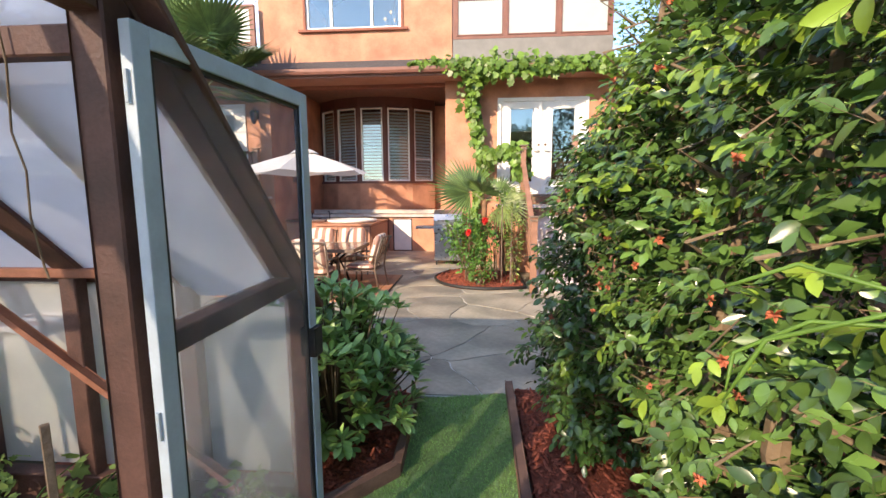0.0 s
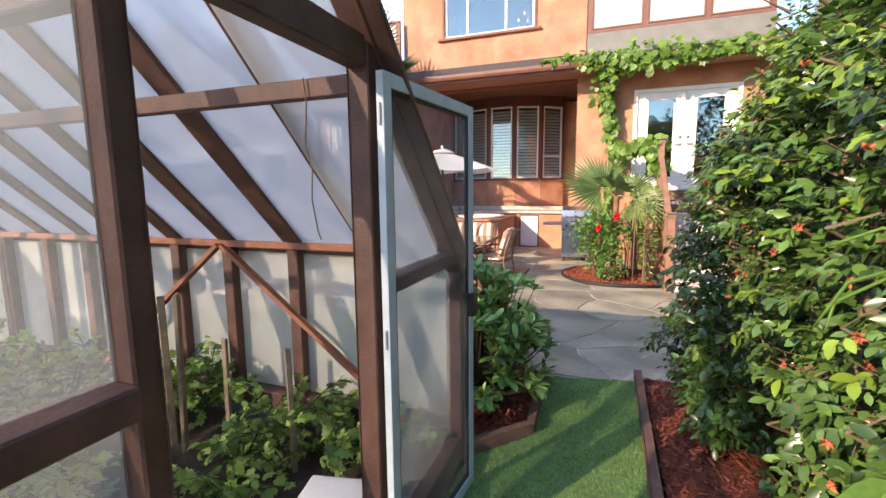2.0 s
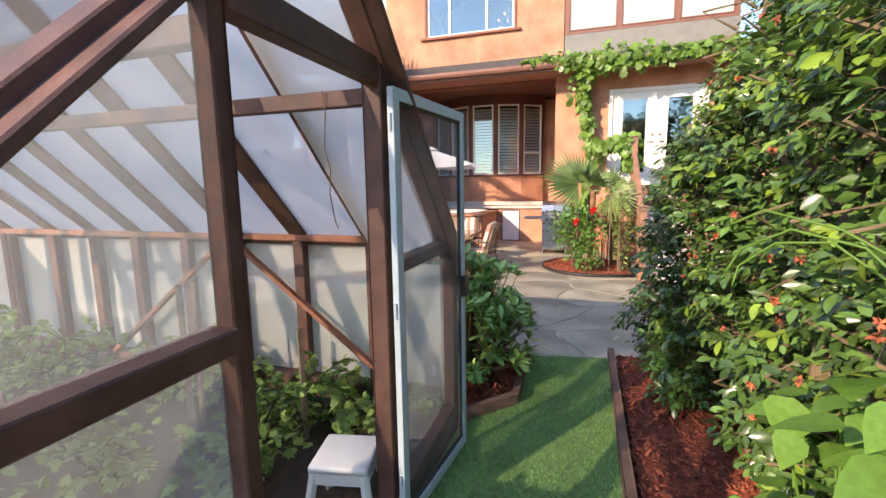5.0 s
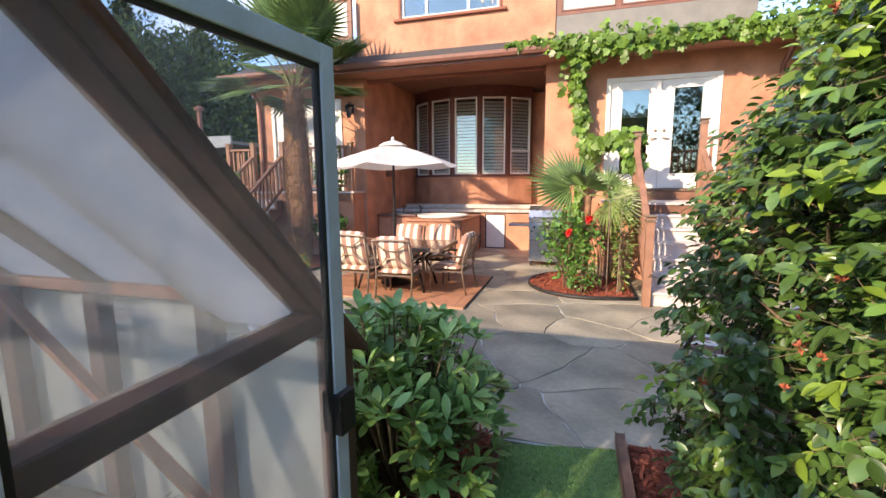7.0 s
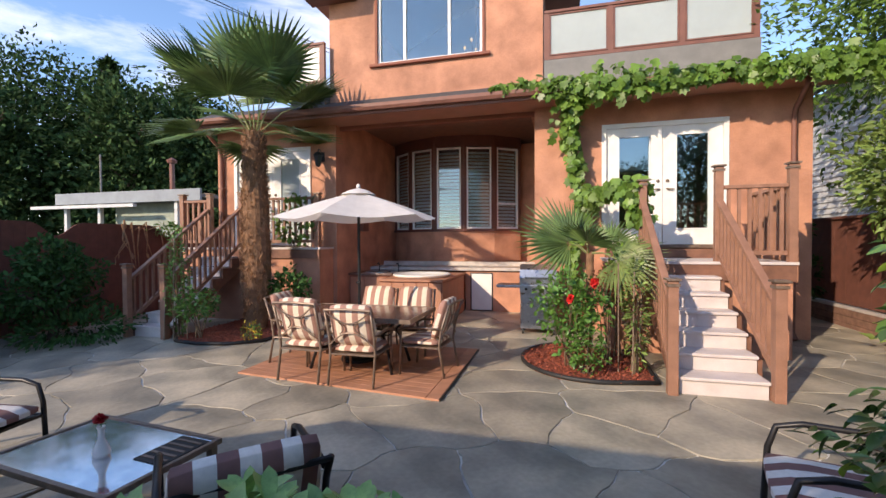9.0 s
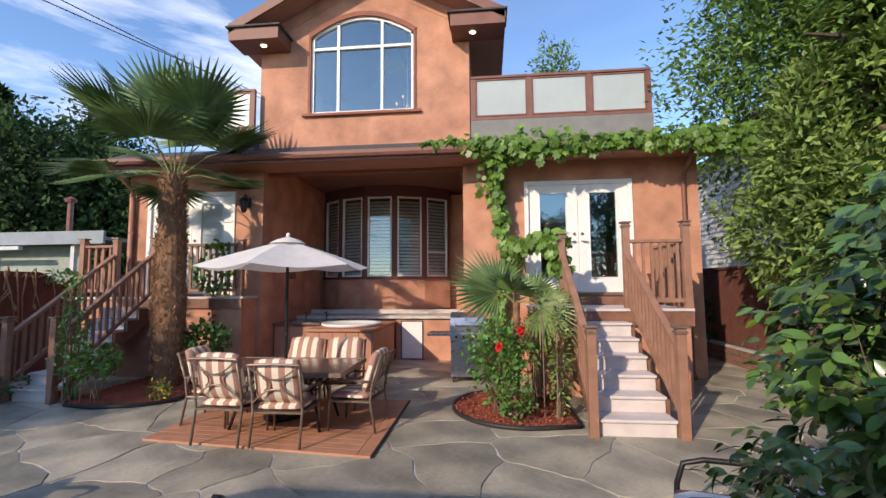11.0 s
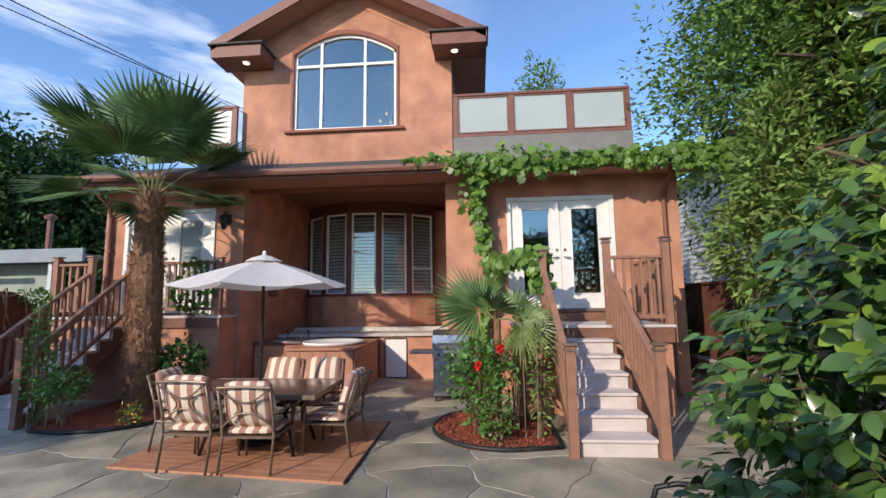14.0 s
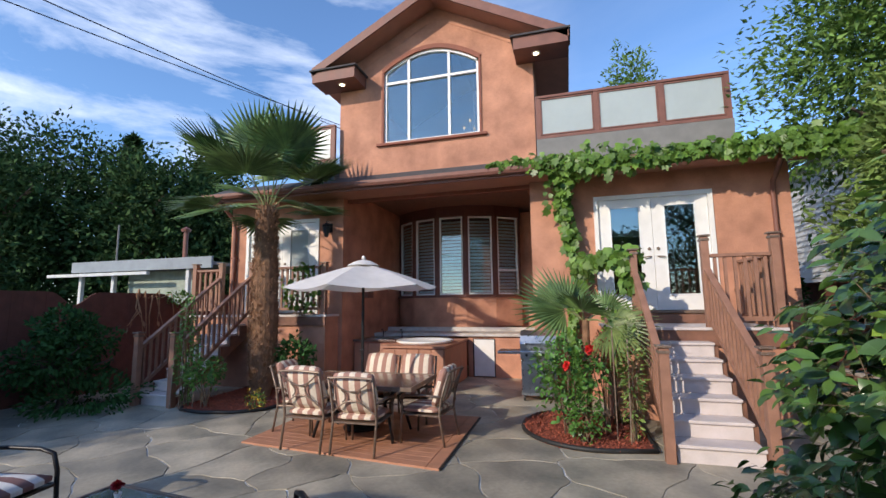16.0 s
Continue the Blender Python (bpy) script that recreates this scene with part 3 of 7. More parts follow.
for x in (3.64, -7.3):
    dp = thing("downpipe", (x, 0, 0), "brown metal downpipe fixed to the stucco corner", "downpipe", "downpipes")
    part("pipe", tube([(0, 9.10, 4.06), (0, 9.16, 3.94), (0, 9.5, 3.70), (0, 9.54, 3.5), (0, 9.54, 0.12), (0, 9.44, 0.03)], 0.04, None, 10), FASCIA, dp, smooth=True)
    for z in (0.9, 2.8):
        part("bracket", box(-0.06, 9.5, z, 0.06, 9.598, z + 0.03), FASCIA, dp)

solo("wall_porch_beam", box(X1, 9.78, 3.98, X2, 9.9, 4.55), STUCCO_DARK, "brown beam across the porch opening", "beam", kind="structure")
# upper storey with gable
UX0, UX1, UY, UZ = -4.78, -0.28, 9.9, 6.98
PK = (-2.42, 8.44)
AW = (-3.66, -1.44, 5.32, 7.02)          # arched window: left, right, sill, spring
arch = [(AW[0] + (AW[1] - AW[0]) * i / 16, AW[3] + 0.42 * math.sin(math.pi * i / 16) ** 0.9) for i in range(17)]
bm = bmesh.new()
cx = (AW[0] + AW[1]) / 2
left = [(UX0, 4.1), (cx, 4.1), (cx, AW[2]), (AW[0], AW[2])] + arch[:9] + [(cx, PK[1] - 0.15), (UX0, UZ)]
right = [(cx, 4.1), (UX1, 4.1), (UX1, UZ), (cx, PK[1] - 0.15)] + arch[8:] + [(AW[1], AW[2]), (cx, AW[2])]
slab_y(left, UY, UY + 0.25, bm)
slab_y(right, UY, UY + 0.25, bm)
solo("wall_upper_front", bm, STUCCO, "terracotta stucco gable wall with an arched window", "wall", kind="structure")
for nm, xa, xb in (("wall_upper_left", UX0, UX0 + 0.25), ("wall_upper_right", UX1 - 0.25, UX1)):
    solo(nm, box(xa, UY + 0.25, 4.1, xb, 17, UZ + 0.1), STUCCO, "terracotta stucco upper side wall", "wall", kind="structure")
solo("floor_upper", box(UX0 + 0.25, UY + 0.25, 4.3, UX1 - 0.25, 17, 4.4), BROWN_WOOD, "dark upper floor behind the window", "floor", kind="structure")
solo("wall_upper_inner", box(UX0 + 0.25, 14.0, 4.4, UX1 - 0.25, 14.15, 8.4), WHITE, "pale inner wall of the upper room", "wall", kind="structure")
cl = thing("chandelier", (-1.75, 10.9, 5.75), "brass chandelier with small amber bulbs hanging in the upper room", "chandelier")
part("stem", tube([(0, 0, 0.0), (0, 0, 2.3)], 0.012, None, 6), BRONZE, cl)
for k in range(7):
    a = k * math.tau / 7
    c = Vector((0.26 * math.cos(a), 0.26 * math.sin(a), 0.10 * (k % 3) - 0.05))
    arm_ = part("arm", tube([(0, 0, 0.02), (c.x * 0.5, c.y * 0.5, -0.08), (c.x, c.y, c.z)], 0.008, None, 5), BRONZE, cl)
    part("bulb", lathe([(0.0, 0.0), (0.028, 0.03), (0.032, 0.06), (0.0, 0.10)], None, 8, tuple(c)), AMBER, arm_, "amber glass bulb")
roof = thing("gable_roof", (0, 0, 0), "dark shingled gable roof with brown fascia boards", "roof", kind="structure")
RT = 0.14
for s, xe in ((-1, -5.20), (1, 0.46)):
    zt = PK[1] - abs(xe - PK[0]) * 0.53
    bm = slab_y([(PK[0], PK[1] + RT), (xe, zt + RT), (xe, zt), (PK[0], PK[1])], 9.34, 17.4)
    part("roof_slope", bm, SHINGLE, roof)
    bm = slab_y([(PK[0], PK[1] + RT - 0.03), (xe, zt + RT - 0.03), (xe, zt - 0.10), (PK[0], PK[1] - 0.10)], 9.30, 9.337)
    part("rake_board", bm, FASCIA, roof, "brown painted rake board")
    bm = slab_y([(PK[0], PK[1] - 0.002), (xe, zt - 0.002), (xe, zt - 0.03), (PK[0], PK[1] - 0.03)], 9.34, UY)
    part("rake_soffit", bm, SOFFIT, roof)
    xw = UX0 if s < 0 else UX1
    zw = PK[1] - abs(xw - PK[0]) * 0.53
    bm = slab_y([(PK[0], PK[1] - 0.032), (xw, zw - 0.032), (xw, zw - 0.30), (PK[0], PK[1] - 0.30)], UY - 0.012, UY - 0.003)
    part("frieze", bm, STUCCO, roof, "stucco band under the rake")
# boxed eave returns with small lit spots
for xa, xb in ((-5.18, -4.12), (-0.62, 0.44)):
    r = thing("eave_return", (0, 0, 0), "brown boxed eave return with a small lit downlight", "eave", "boxed eave returns", "structure")
    part("casing", box(xa, 9.30, 6.72, xb, UY, 6.97), FASCIA, r)
    part("cap", box(xa - 0.05, 9.25, 6.974, xb + 0.05, UY, 7.01), SHINGLE, r)
    xm = (xa + xb) / 2 + (0.1 if xa < -3 else -0.1)
    part("lamp_trim", lathe([(0.0, -0.012), (0.075, -0.012), (0.085, 0.0)], at=(xm, 9.55, 6.72)), WHITE, r)
    part("lamp_disc", lathe([(0.0, -0.004), (0.055, -0.004), (0.055, 0.0)], at=(xm, 9.55, 6.705)), LAMP_GLOW, r, "glowing warm lamp disc")
for xa, xb in ((-5.18, UX0), (UX1, 0.44)):
    solo("side_eave", box(xa, UY, 6.80, xb, 17.3, 6.86), SOFFIT, "brown soffit along the upper side wall", "soffit", kind="structure")


# windows and doors
def glazing(parent, x0, x1, y, z0, z1, fw=0.045, mat_=VINYL, blinds=False, rail=None, depth=0.07):
    bm = box(x0, y, z0, x0 + fw, y + depth, z1)
    box(x1 - fw, y, z0, x1, y + depth, z1, bm)
    box(x0 + fw, y, z0, x1 - fw, y + depth, z0 + fw, bm)
    box(x0 + fw, y, z1 - fw, x1 - fw, y + depth, z1, bm)
    if rail:
        box(x0 + fw, y, rail, x1 - fw, y + depth, rail + fw, bm)
    fr = part("window_frame", bm, mat_, parent)
    part("pane", box(x0 + fw, y + 0.03, z0 + fw, x1 - fw, y + 0.042, z1 - fw), BAY_GLASS, parent)
    if blinds:
        bm = bmesh.new()
        z = z0 + fw + 0.045
        while z < z1 - fw - 0.03:
            beam((x0 + fw + 0.01, y + 0.09, z), (x1 - fw - 0.01, y + 0.09, z), 0.08, 0.004, bm, up=(0, 1, -0.8))
            z += 0.088
        part("blind", bm, BLIND, parent, "closed pale horizontal slats")
    return fr


GLASS = bpy.data.materials.new("clear_pane")
GLASS.use_nodes = True
_n, _l = GLASS.node_tree.nodes, GLASS.node_tree.links
_n.clear()
_o, _g, _t, _m, _f = (_n.new("ShaderNodeOutputMaterial"), _n.new("ShaderNodeBsdfGlossy"), _n.new("ShaderNodeBsdfTransparent"),
                      _n.new("ShaderNodeMixShader"), _n.new("ShaderNodeLayerWeight"))
_g.inputs["Roughness"].default_value = 0.015
_g.inputs["Color"].default_value = (0.92, 1.0, 0.95, 1)
_t.inputs["Color"].default_value = (0.80, 0.86, 0.88, 1)
_f.inputs["Blend"].default_value = 0.5
_p, _q = _n.new("ShaderNodeMath"), _n.new("ShaderNodeMath")
_p.operation, _q.operation = "POWER", "MULTIPLY_ADD"
_p.inputs[1].default_value = 2.5
_q.inputs[1].default_value, _q.inputs[2].default_value = 0.5, 0.17
_l.new(_f.outputs["Facing"], _p.inputs[0])
_l.new(_p.outputs["Value"], _q.inputs[0])
_l.new(_q.outputs["Value"], _m.inputs["Fac"])
_l.new(_t.outputs["BSDF"], _m.inputs[1])
_l.new(_g.outputs["BSDF"], _m.inputs[2])
_l.new(_m.outputs["Shader"], _o.inputs["Surface"])
BAY_GLASS = GLASS.copy()
BAY_GLASS.name = "bay_pane"
for _k in BAY_GLASS.node_tree.nodes:
    if _k.type == "MATH" and _k.operation == "MULTIPLY_ADD":
        _k.inputs[1].default_value, _k.inputs[2].default_value = 0.5, 0.10

win = thing("window_1", (0, 0, 0), "white arched window with a transom in the gable", "window", kind="structure")
fy = UY + 0.03
bm = bmesh.new()
fw = 0.055
box(AW[0], fy, AW[2], AW[0] + fw, fy + 0.08, AW[3] + 0.02, bm)
box(AW[1] - fw, fy, AW[2], AW[1], fy + 0.08, AW[3] + 0.02, bm)
box(AW[0] + fw, fy, AW[2], AW[1] - fw, fy + 0.08, AW[2] + fw, bm)
for (xa, za), (xb, zb) in zip(arch, arch[1:]):
    slab_y([(xa, za), (xb, zb), (xb, zb - fw), (xa, za - fw)], fy, fy + 0.08, bm)
MX1, MX2, TZ = -3.07, -2.12, 6.74
for x in (MX1, MX2):
    box(x - fw / 2, fy, AW[2] + fw, x + fw / 2, fy + 0.08, AW[3] + 0.30, bm)
box(AW[0] + fw, fy - 0.004, TZ, AW[1] - fw, fy + 0.08, TZ + fw, bm)
part("window_frame", bm, VINYL, win)
part("pane", slab_y([(AW[0] + fw, AW[2] + fw), (AW[1] - fw, AW[2] + fw)] + [(x, z - fw / 2) for x, z in arch[::-1]], fy + 0.04, fy + 0.05), GLASS, win)
bm = bmesh.new()
for (xa, za), (xb, zb) in zip(arch, arch[1:]):
    k = 0.10
    na, nb = Vector((xa - cx, za - AW[3] + 1.2)).normalized() * k, Vector((xb - cx, zb - AW[3] + 1.2)).normalized() * k
    slab_y([(xa, za), (xb, zb), (xb + nb.x, zb + nb.y), (xa + na.x, za + na.y)], UY - 0.03, UY - 0.003, bm)
for x, s in ((AW[0], -1), (AW[1], 1)):
    box(min(x, x + s * 0.05), UY - 0.03, AW[2], max(x, x + s * 0.05), UY - 0.003, AW[3] + 0.02, bm)
part("casing", bm, STUCCO_DARK, win, "brown painted arched casing")
part("window_sill", box(AW[0] - 0.16, UY - 0.08, AW[2] - 0.06, AW[1] + 0.16, UY - 0.003, AW[2] - 0.002, bevel=0.008), STUCCO_DARK, win)


def french_door(name, d, label, glass):
    t = thing(name, (0, 0, 0), label, "door", kind="structure")
    x0, x1, z0, z1 = d
    y = Y_W + 0.02
    j = 0.075
    bm = box(x0, y - 0.05, z0, x0 + j, y + 0.12, z1)
    box(x1 - j, y - 0.05, z0, x1, y + 0.12, z1, bm)
    box(x0 + j, y - 0.05, z1 - j, x1 - j, y + 0.12, z1, bm)
    part("door_frame", bm, WHITE, t)
    part("threshold", box(x0 + j, y - 0.09, z0 - 0.03, x1 - j, y + 0.12, z0 + 0.02), BRONZE, t)
    xm = (x0 + x1) / 2
    for xa, xb, hx in ((x0 + j + 0.004, xm - 0.003, xm - 0.075), (xm + 0.003, x1 - j - 0.004, xm + 0.075)):
        za, zb = z0 + 0.025, z1 - j - 0.004
        st, br, tr = 0.215, 0.28, 0.16
        bm = box(xa, y, za, xa + st, y + 0.045, zb)
        box(xb - st, y, za, xb, y + 0.045, zb, bm)
        box(xa + st, y, za, xb - st, y + 0.045, za + br, bm)
        box(xa + st, y, zb - tr, xb - st, y + 0.045, zb, bm)
        leaf = part("door_leaf", bm, WHITE, t, "white painted glazed door leaf")
        bm = bmesh.new()
        for q in ((xa + st - 0.02, za + br - 0.02, xa + st, zb - tr + 0.02), (xb - st, za + br - 0.02, xb - st + 0.02, zb - tr + 0.02),
                  (xa + st, za + br - 0.02, xb - st, za + br), (xa + st, zb - tr, xb - st, zb - tr + 0.02)):
            box(q[0], y - 0.012, q[1], q[2], y - 0.001, q[3], bm)
        part("glazing_bead", bm, VINYL, leaf)
        part("pane", box(xa + st, y + 0.018, za + br, xb - st, y + 0.026, zb - tr), glass, leaf)
        bm = lathe([(0.0, 0), (0.03, 0.002), (0.026, 0.02), (0.0, 0.025)], sides=12)
        bmesh.ops.rotate(bm, verts=bm.verts, matrix=Matrix.Rotation(radians(90), 3, "X"))
        bmesh.ops.translate(bm, verts=bm.verts, vec=(hx, y, z0 + 1.12))
        part("lock", bm, BRONZE, leaf, "bronze deadlock", True)
        bm = tube([(hx, y, z0 + 0.98), (hx, y - 0.045, z0 + 0.98), (hx + (0.1 if hx > xm else -0.1), y - 0.05, z0 + 0.97)], 0.011, None, 8)
        lathe([(0.0, 0), (0.03, 0), (0.03, 0.01)], bm, 10, (hx, y - 0.012, z0 + 0.98))
        part("door_handle", bm, BRONZE, leaf, "bronze lever handle", True)
    return t


french_door("door_1", DOOR_R, "white closed french doors with long glass panes", GLASS)
french_door("door_2", DOOR_L, "white closed french doors with pale frosted panes behind the tall palm", FROST)

# bay window in the recess: five facets on an arc
BAYX0, BAYX1, BAY_END, BAY_OUT = -4.47, -0.98, 12.95, 0.78
bc = (BAYX0 + BAYX1) / 2
bhalf = (BAYX1 - BAYX0) / 2
brad = (bhalf ** 2 + BAY_OUT ** 2) / (2 * BAY_OUT)
bang = math.asin(bhalf / brad)
bay_pts = [(bc + brad * math.sin(-bang + 2 * bang * i / 5), BAY_END - BAY_OUT + brad - brad * math.cos(-bang + 2 * bang * i / 5)) for i in range(6)]


def bay_ring(out, z0, z1):
    pts = [(bc + (x - bc) * (1 + out / brad), y - out * 0.9) for x, y in bay_pts]
    return prism([*pts, (BAYX1, 13.19), (BAYX0, 13.19)], z0, z1)


solo("wall_bay_apron", bay_ring(0.0, 1.10, 1.86), STUCCO, "terracotta stucco apron below the bay window", "wall", kind="structure")
solo("wall_bay_head", bay_ring(0.0, 4.03, 4.415), BAY_TRIM, "brown curved head above the bay window", "wall", kind="structure")
solo("trim_bay_sill", bay_ring(0.05, 1.862, 1.92), BAY_TRIM, "brown curved sill under the bay window", "trim", kind="structure")
for i, ((xa, ya), (xb, yb)) in enumerate(zip(bay_pts, bay_pts[1:])):
    w = math.hypot(xb - xa, yb - ya)
    wt = thing("window_%d" % (i + 2), (xa, ya, 0), "tall white bay casement with closed pale blinds", "window", "bay window lights", "structure",
               turn=math.degrees(math.atan2(yb - ya, xb - xa)))
    m = 0.075
    glazing(wt, m, w - m, 0.0, 1.93, 4.0, 0.04, VINYL, True, 2.55 if i == 4 else None)
    bm = box(0.0, -0.012, 1.922, m - 0.003, 0.09, 4.028)
    box(w - m + 0.003, -0.012, 1.922, w, 0.09, 4.028, bm)
    part("mullion", bm, BAY_TRIM, wt, "maroon painted mullions")

# balcony with frosted panels
def balcony(x0, x1, n, name, label, yf=9.7):
    t = thing(name, (0, 0, 0), label, "balcony", kind="structure")
    part("deck_edge", slab_y([(x0, 4.5), (x1, 4.5), (x1 + 0.02, 4.955), (x0, 4.955)], yf, yf + 0.06), GREY_PAINT, t, "grey metal flashing")
    part("deck", box(x0, yf + 0.064, 4.60, x1, 13.0, 4.80), GREY_PAINT, t)
    zb, zt = 4.96, 5.86
    w = (x1 - x0) / n
    part("top_rail", box(x0, yf - 0.01, zt - 0.05, x1, yf + 0.09, zt, bevel=0.006), FASCIA, t)
    part("bottom_rail", box(x0, yf, zb, x1, yf + 0.08, zb + 0.06), FASCIA, t)
    for i in range(n + 1):
        xa = x0 + w * i
        xa = min(max(xa, x0 + 0.045), x1 - 0.045)
        part("post", box(xa - 0.045, yf + 0.004, zb + 0.061, xa + 0.045, yf + 0.076, zt - 0.051), FASCIA, t)
    for i in range(n):
        xa, xb = x0 + w * i + (0.094 if i == 0 else 0.049), x0 + w * (i + 1) - (0.094 if i == n - 1 else 0.049)
        bm = box(xa, yf + 0.01, zb + 0.10, xa + 0.025, yf + 0.06, zt - 0.09)
        box(xb - 0.025, yf + 0.01, zb + 0.10, xb, yf + 0.06, zt - 0.09, bm)
        box(xa, yf + 0.01, zb + 0.075, xb, yf + 0.06, zb + 0.099, bm)
        box(xa, yf + 0.01, zt - 0.089, xb, yf + 0.06, zt - 0.062, bm)
        part("panel_frame", bm, FASCIA, t)
        part("panel", box(xa + 0.026, yf + 0.03, zb + 0.10, xb - 0.026, yf + 0.04, zt - 0.09), FROST, t, "frosted glass panel")
    return t


balcony(-0.25, 3.22, 3, "balcony", "roof balcony with three frosted glass panels in brown frames")
lb = balcony(-5.62, -4.80, 1, "balcony", "roof balcony with a frosted glass panel beside the gable")


# ---- stairs ----
def stairs(name, x0, x1, y0, n, rise, run, label):
    t = thing(name, (0, 0, 0), label, "stairs")
    for i in range(n):
        y = y0 + i * run
        part("riser", box(x0, y + 0.02, i * rise, x1, y + 0.05, (i + 1) * rise - 0.036), STEP_PAINT, t)
        part("tread", box(x0 - 0.01, y - 0.012, (i + 1) * rise - 0.035, x1 + 0.01, y + run + 0.02, (i + 1) * rise, bevel=0.008), STEP_PAINT, t)
    ln = n * run
    for x in (x0 - 0.055, x1 + 0.012):
        bm = bmesh.new()
        o = [(y0 + 0.03, 0.0), (y0 + ln, (n) * rise - 0.30), (y0 + ln, n * rise - 0.04)]
        for i in range(n - 1, -1, -1):
            o += [(y0 + i * run + 0.03, (i + 1) * rise - 0.04), (y0 + i * run + 0.03, i * rise - 0.04 if i else 0.0)]
        o = o[:-1]
        a = [bm.verts.new((x, y, z)) for y, z in o]
        b = [bm.verts.new((x + 0.043, y, z)) for y, z in o]
        bm.faces.new(a), bm.faces.new(b[::-1])
        for i in range(len(o)):
            j = (i + 1) % len(o)
            bm.faces.new((a[i], b[i], b[j], a[j]))
        part("stringer", bm, BROWN_WOOD, t)
    return t


def newel(parent, x, y, z0, z1, w=0.10):
    p = part("newel_post", box(x - w / 2, y - w / 2, z0, x + w / 2, y + w / 2, z1, bevel=0.005), RAIL_WOOD, parent)
    bm = box(x - w / 2 - 0.025, y - w / 2 - 0.025, z1 + 0.001, x + w / 2 + 0.025, y + w / 2 + 0.025, z1 + 0.025, bevel=0.004)
    box(x - w / 2 - 0.012, y - w / 2 - 0.012, z1 - 0.06, x + w / 2 + 0.012, y + w / 2 + 0.012, z1 - 0.03, bm)
    part("post_cap", bm, BRONZE, p, "dark metal post cap")


def railing(parent, a, b, za, zb, h=0.84, low=0.12, gap=0.125, ends=0.06):
    """A rail from a to b, feet at za and zb, with square balusters."""
    a, b = Vector(a), Vector(b)
    d = (b - a)
    u = d.normalized()
    p, q = a + u * ends, b - u * ends
    f = lambda s: za + (zb - za) * s
    e = ends / d.length
    part("top_rail", beam((*p, f(e) + h), (*q, f(1 - e) + h), 0.085, 0.05, bevel=0.006), RAIL_WOOD, parent)
    part("bottom_rail", beam((*p, f(e) + low), (*q, f(1 - e) + low), 0.05, 0.06), RAIL_WOOD, parent)
    n = max(1, int((q - p).length / gap))
    for i in range(n):
        s = e + (1 - 2 * e) * (i + 0.5) / n
        c = a + d * s
        part("baluster", box(c.x - 0.019, c.y - 0.019, f(s) + low + 0.03, c.x + 0.019, c.y + 0.019, f(s) + h - 0.022), RAIL_WOOD, parent)


RISE, RUN = 0.189, 0.285
stairs("stairs", 1.26, 2.08, 6.38, 6, RISE, RUN, "pale painted wooden steps up to the french doors")
LY, LZ = 6.38 + 6 * RUN, 7 * RISE
land = thing("landing", (0, 0, 0), "small raised timber landing before the french doors", "landing")
part("deck", box(0.72, LY - 0.02, LZ - 0.04, 3.08, Y_W - 0.055, LZ, bevel=0.006), STEP_PAINT, land)
part("front_board", box(0.74, LY, LZ - 0.26, 3.06, LY + 0.04, LZ - 0.041), BROWN_WOOD, land)
part("base_wall", box(0.76, LY + 0.06, -0.04, 3.04, Y_W - 0.03, LZ - 0.042), STUCCO, land)
part("door_step", box(0.80, Y_W - 0.30, LZ + 0.001, 2.70, Y_W - 0.055, LZ + 0.15), BROWN_WOOD, land, "brown painted door step")
r = thing("stair_railing", (0, 0, 0), "brown wooden stair railing with square balusters", "railing", "railings of the right-hand steps")
newel(r, 1.185, 6.36, 0, 1.20)
newel(r, 1.185, LY + 0.05, LZ, LZ + 1.14)
railing(r, (1.185, 6.36), (1.185, LY + 0.05), 0.10, LZ + 0.02)
r = thing("stair_railing", (0, 0, 0), "brown wooden stair railing with square balusters", "railing", "railings of the right-hand steps")
newel(r, 2.15, 6.36, 0, 1.20)
newel(r, 2.15, LY + 0.05, LZ, LZ + 1.30)
railing(r, (2.15, 6.36), (2.15, LY + 0.05), 0.10, LZ + 0.02)
newel(r, 3.02, LY + 0.05, LZ, LZ + 1.30)
railing(r, (2.15, LY + 0.05), (3.02, LY + 0.05), LZ, LZ, 1.02)
railing(r, (3.02, LY + 0.05), (3.02, Y_W - 0.02), LZ, LZ, 1.02)

stairs("stairs", -7.10, -6.44, 7.22, 7, RISE, 0.25, "pale painted wooden steps in the shade by the fence")
LY2 = 7.22 + 7 * 0.25
land = thing("landing", (0, 0, 0), "raised timber landing behind the tall palm", "landing")
part("deck", box(-7.95, LY2 - 0.30 + 0.32, 8 * RISE - 0.045, -4.52, Y_W - 0.055, 8 * RISE - 0.005, bevel=0.006), STEP_PAINT, land)
part("front_board", box(-6.40, LY2 + 0.02, 8 * RISE - 0.22, -4.54, LY2 + 0.06, 8 * RISE - 0.046), BROWN_WOOD, land)
part("base_wall", box(-7.9, LY2 + 0.07, -0.04, -4.56, Y_W - 0.03, 8 * RISE - 0.047), STUCCO, land)
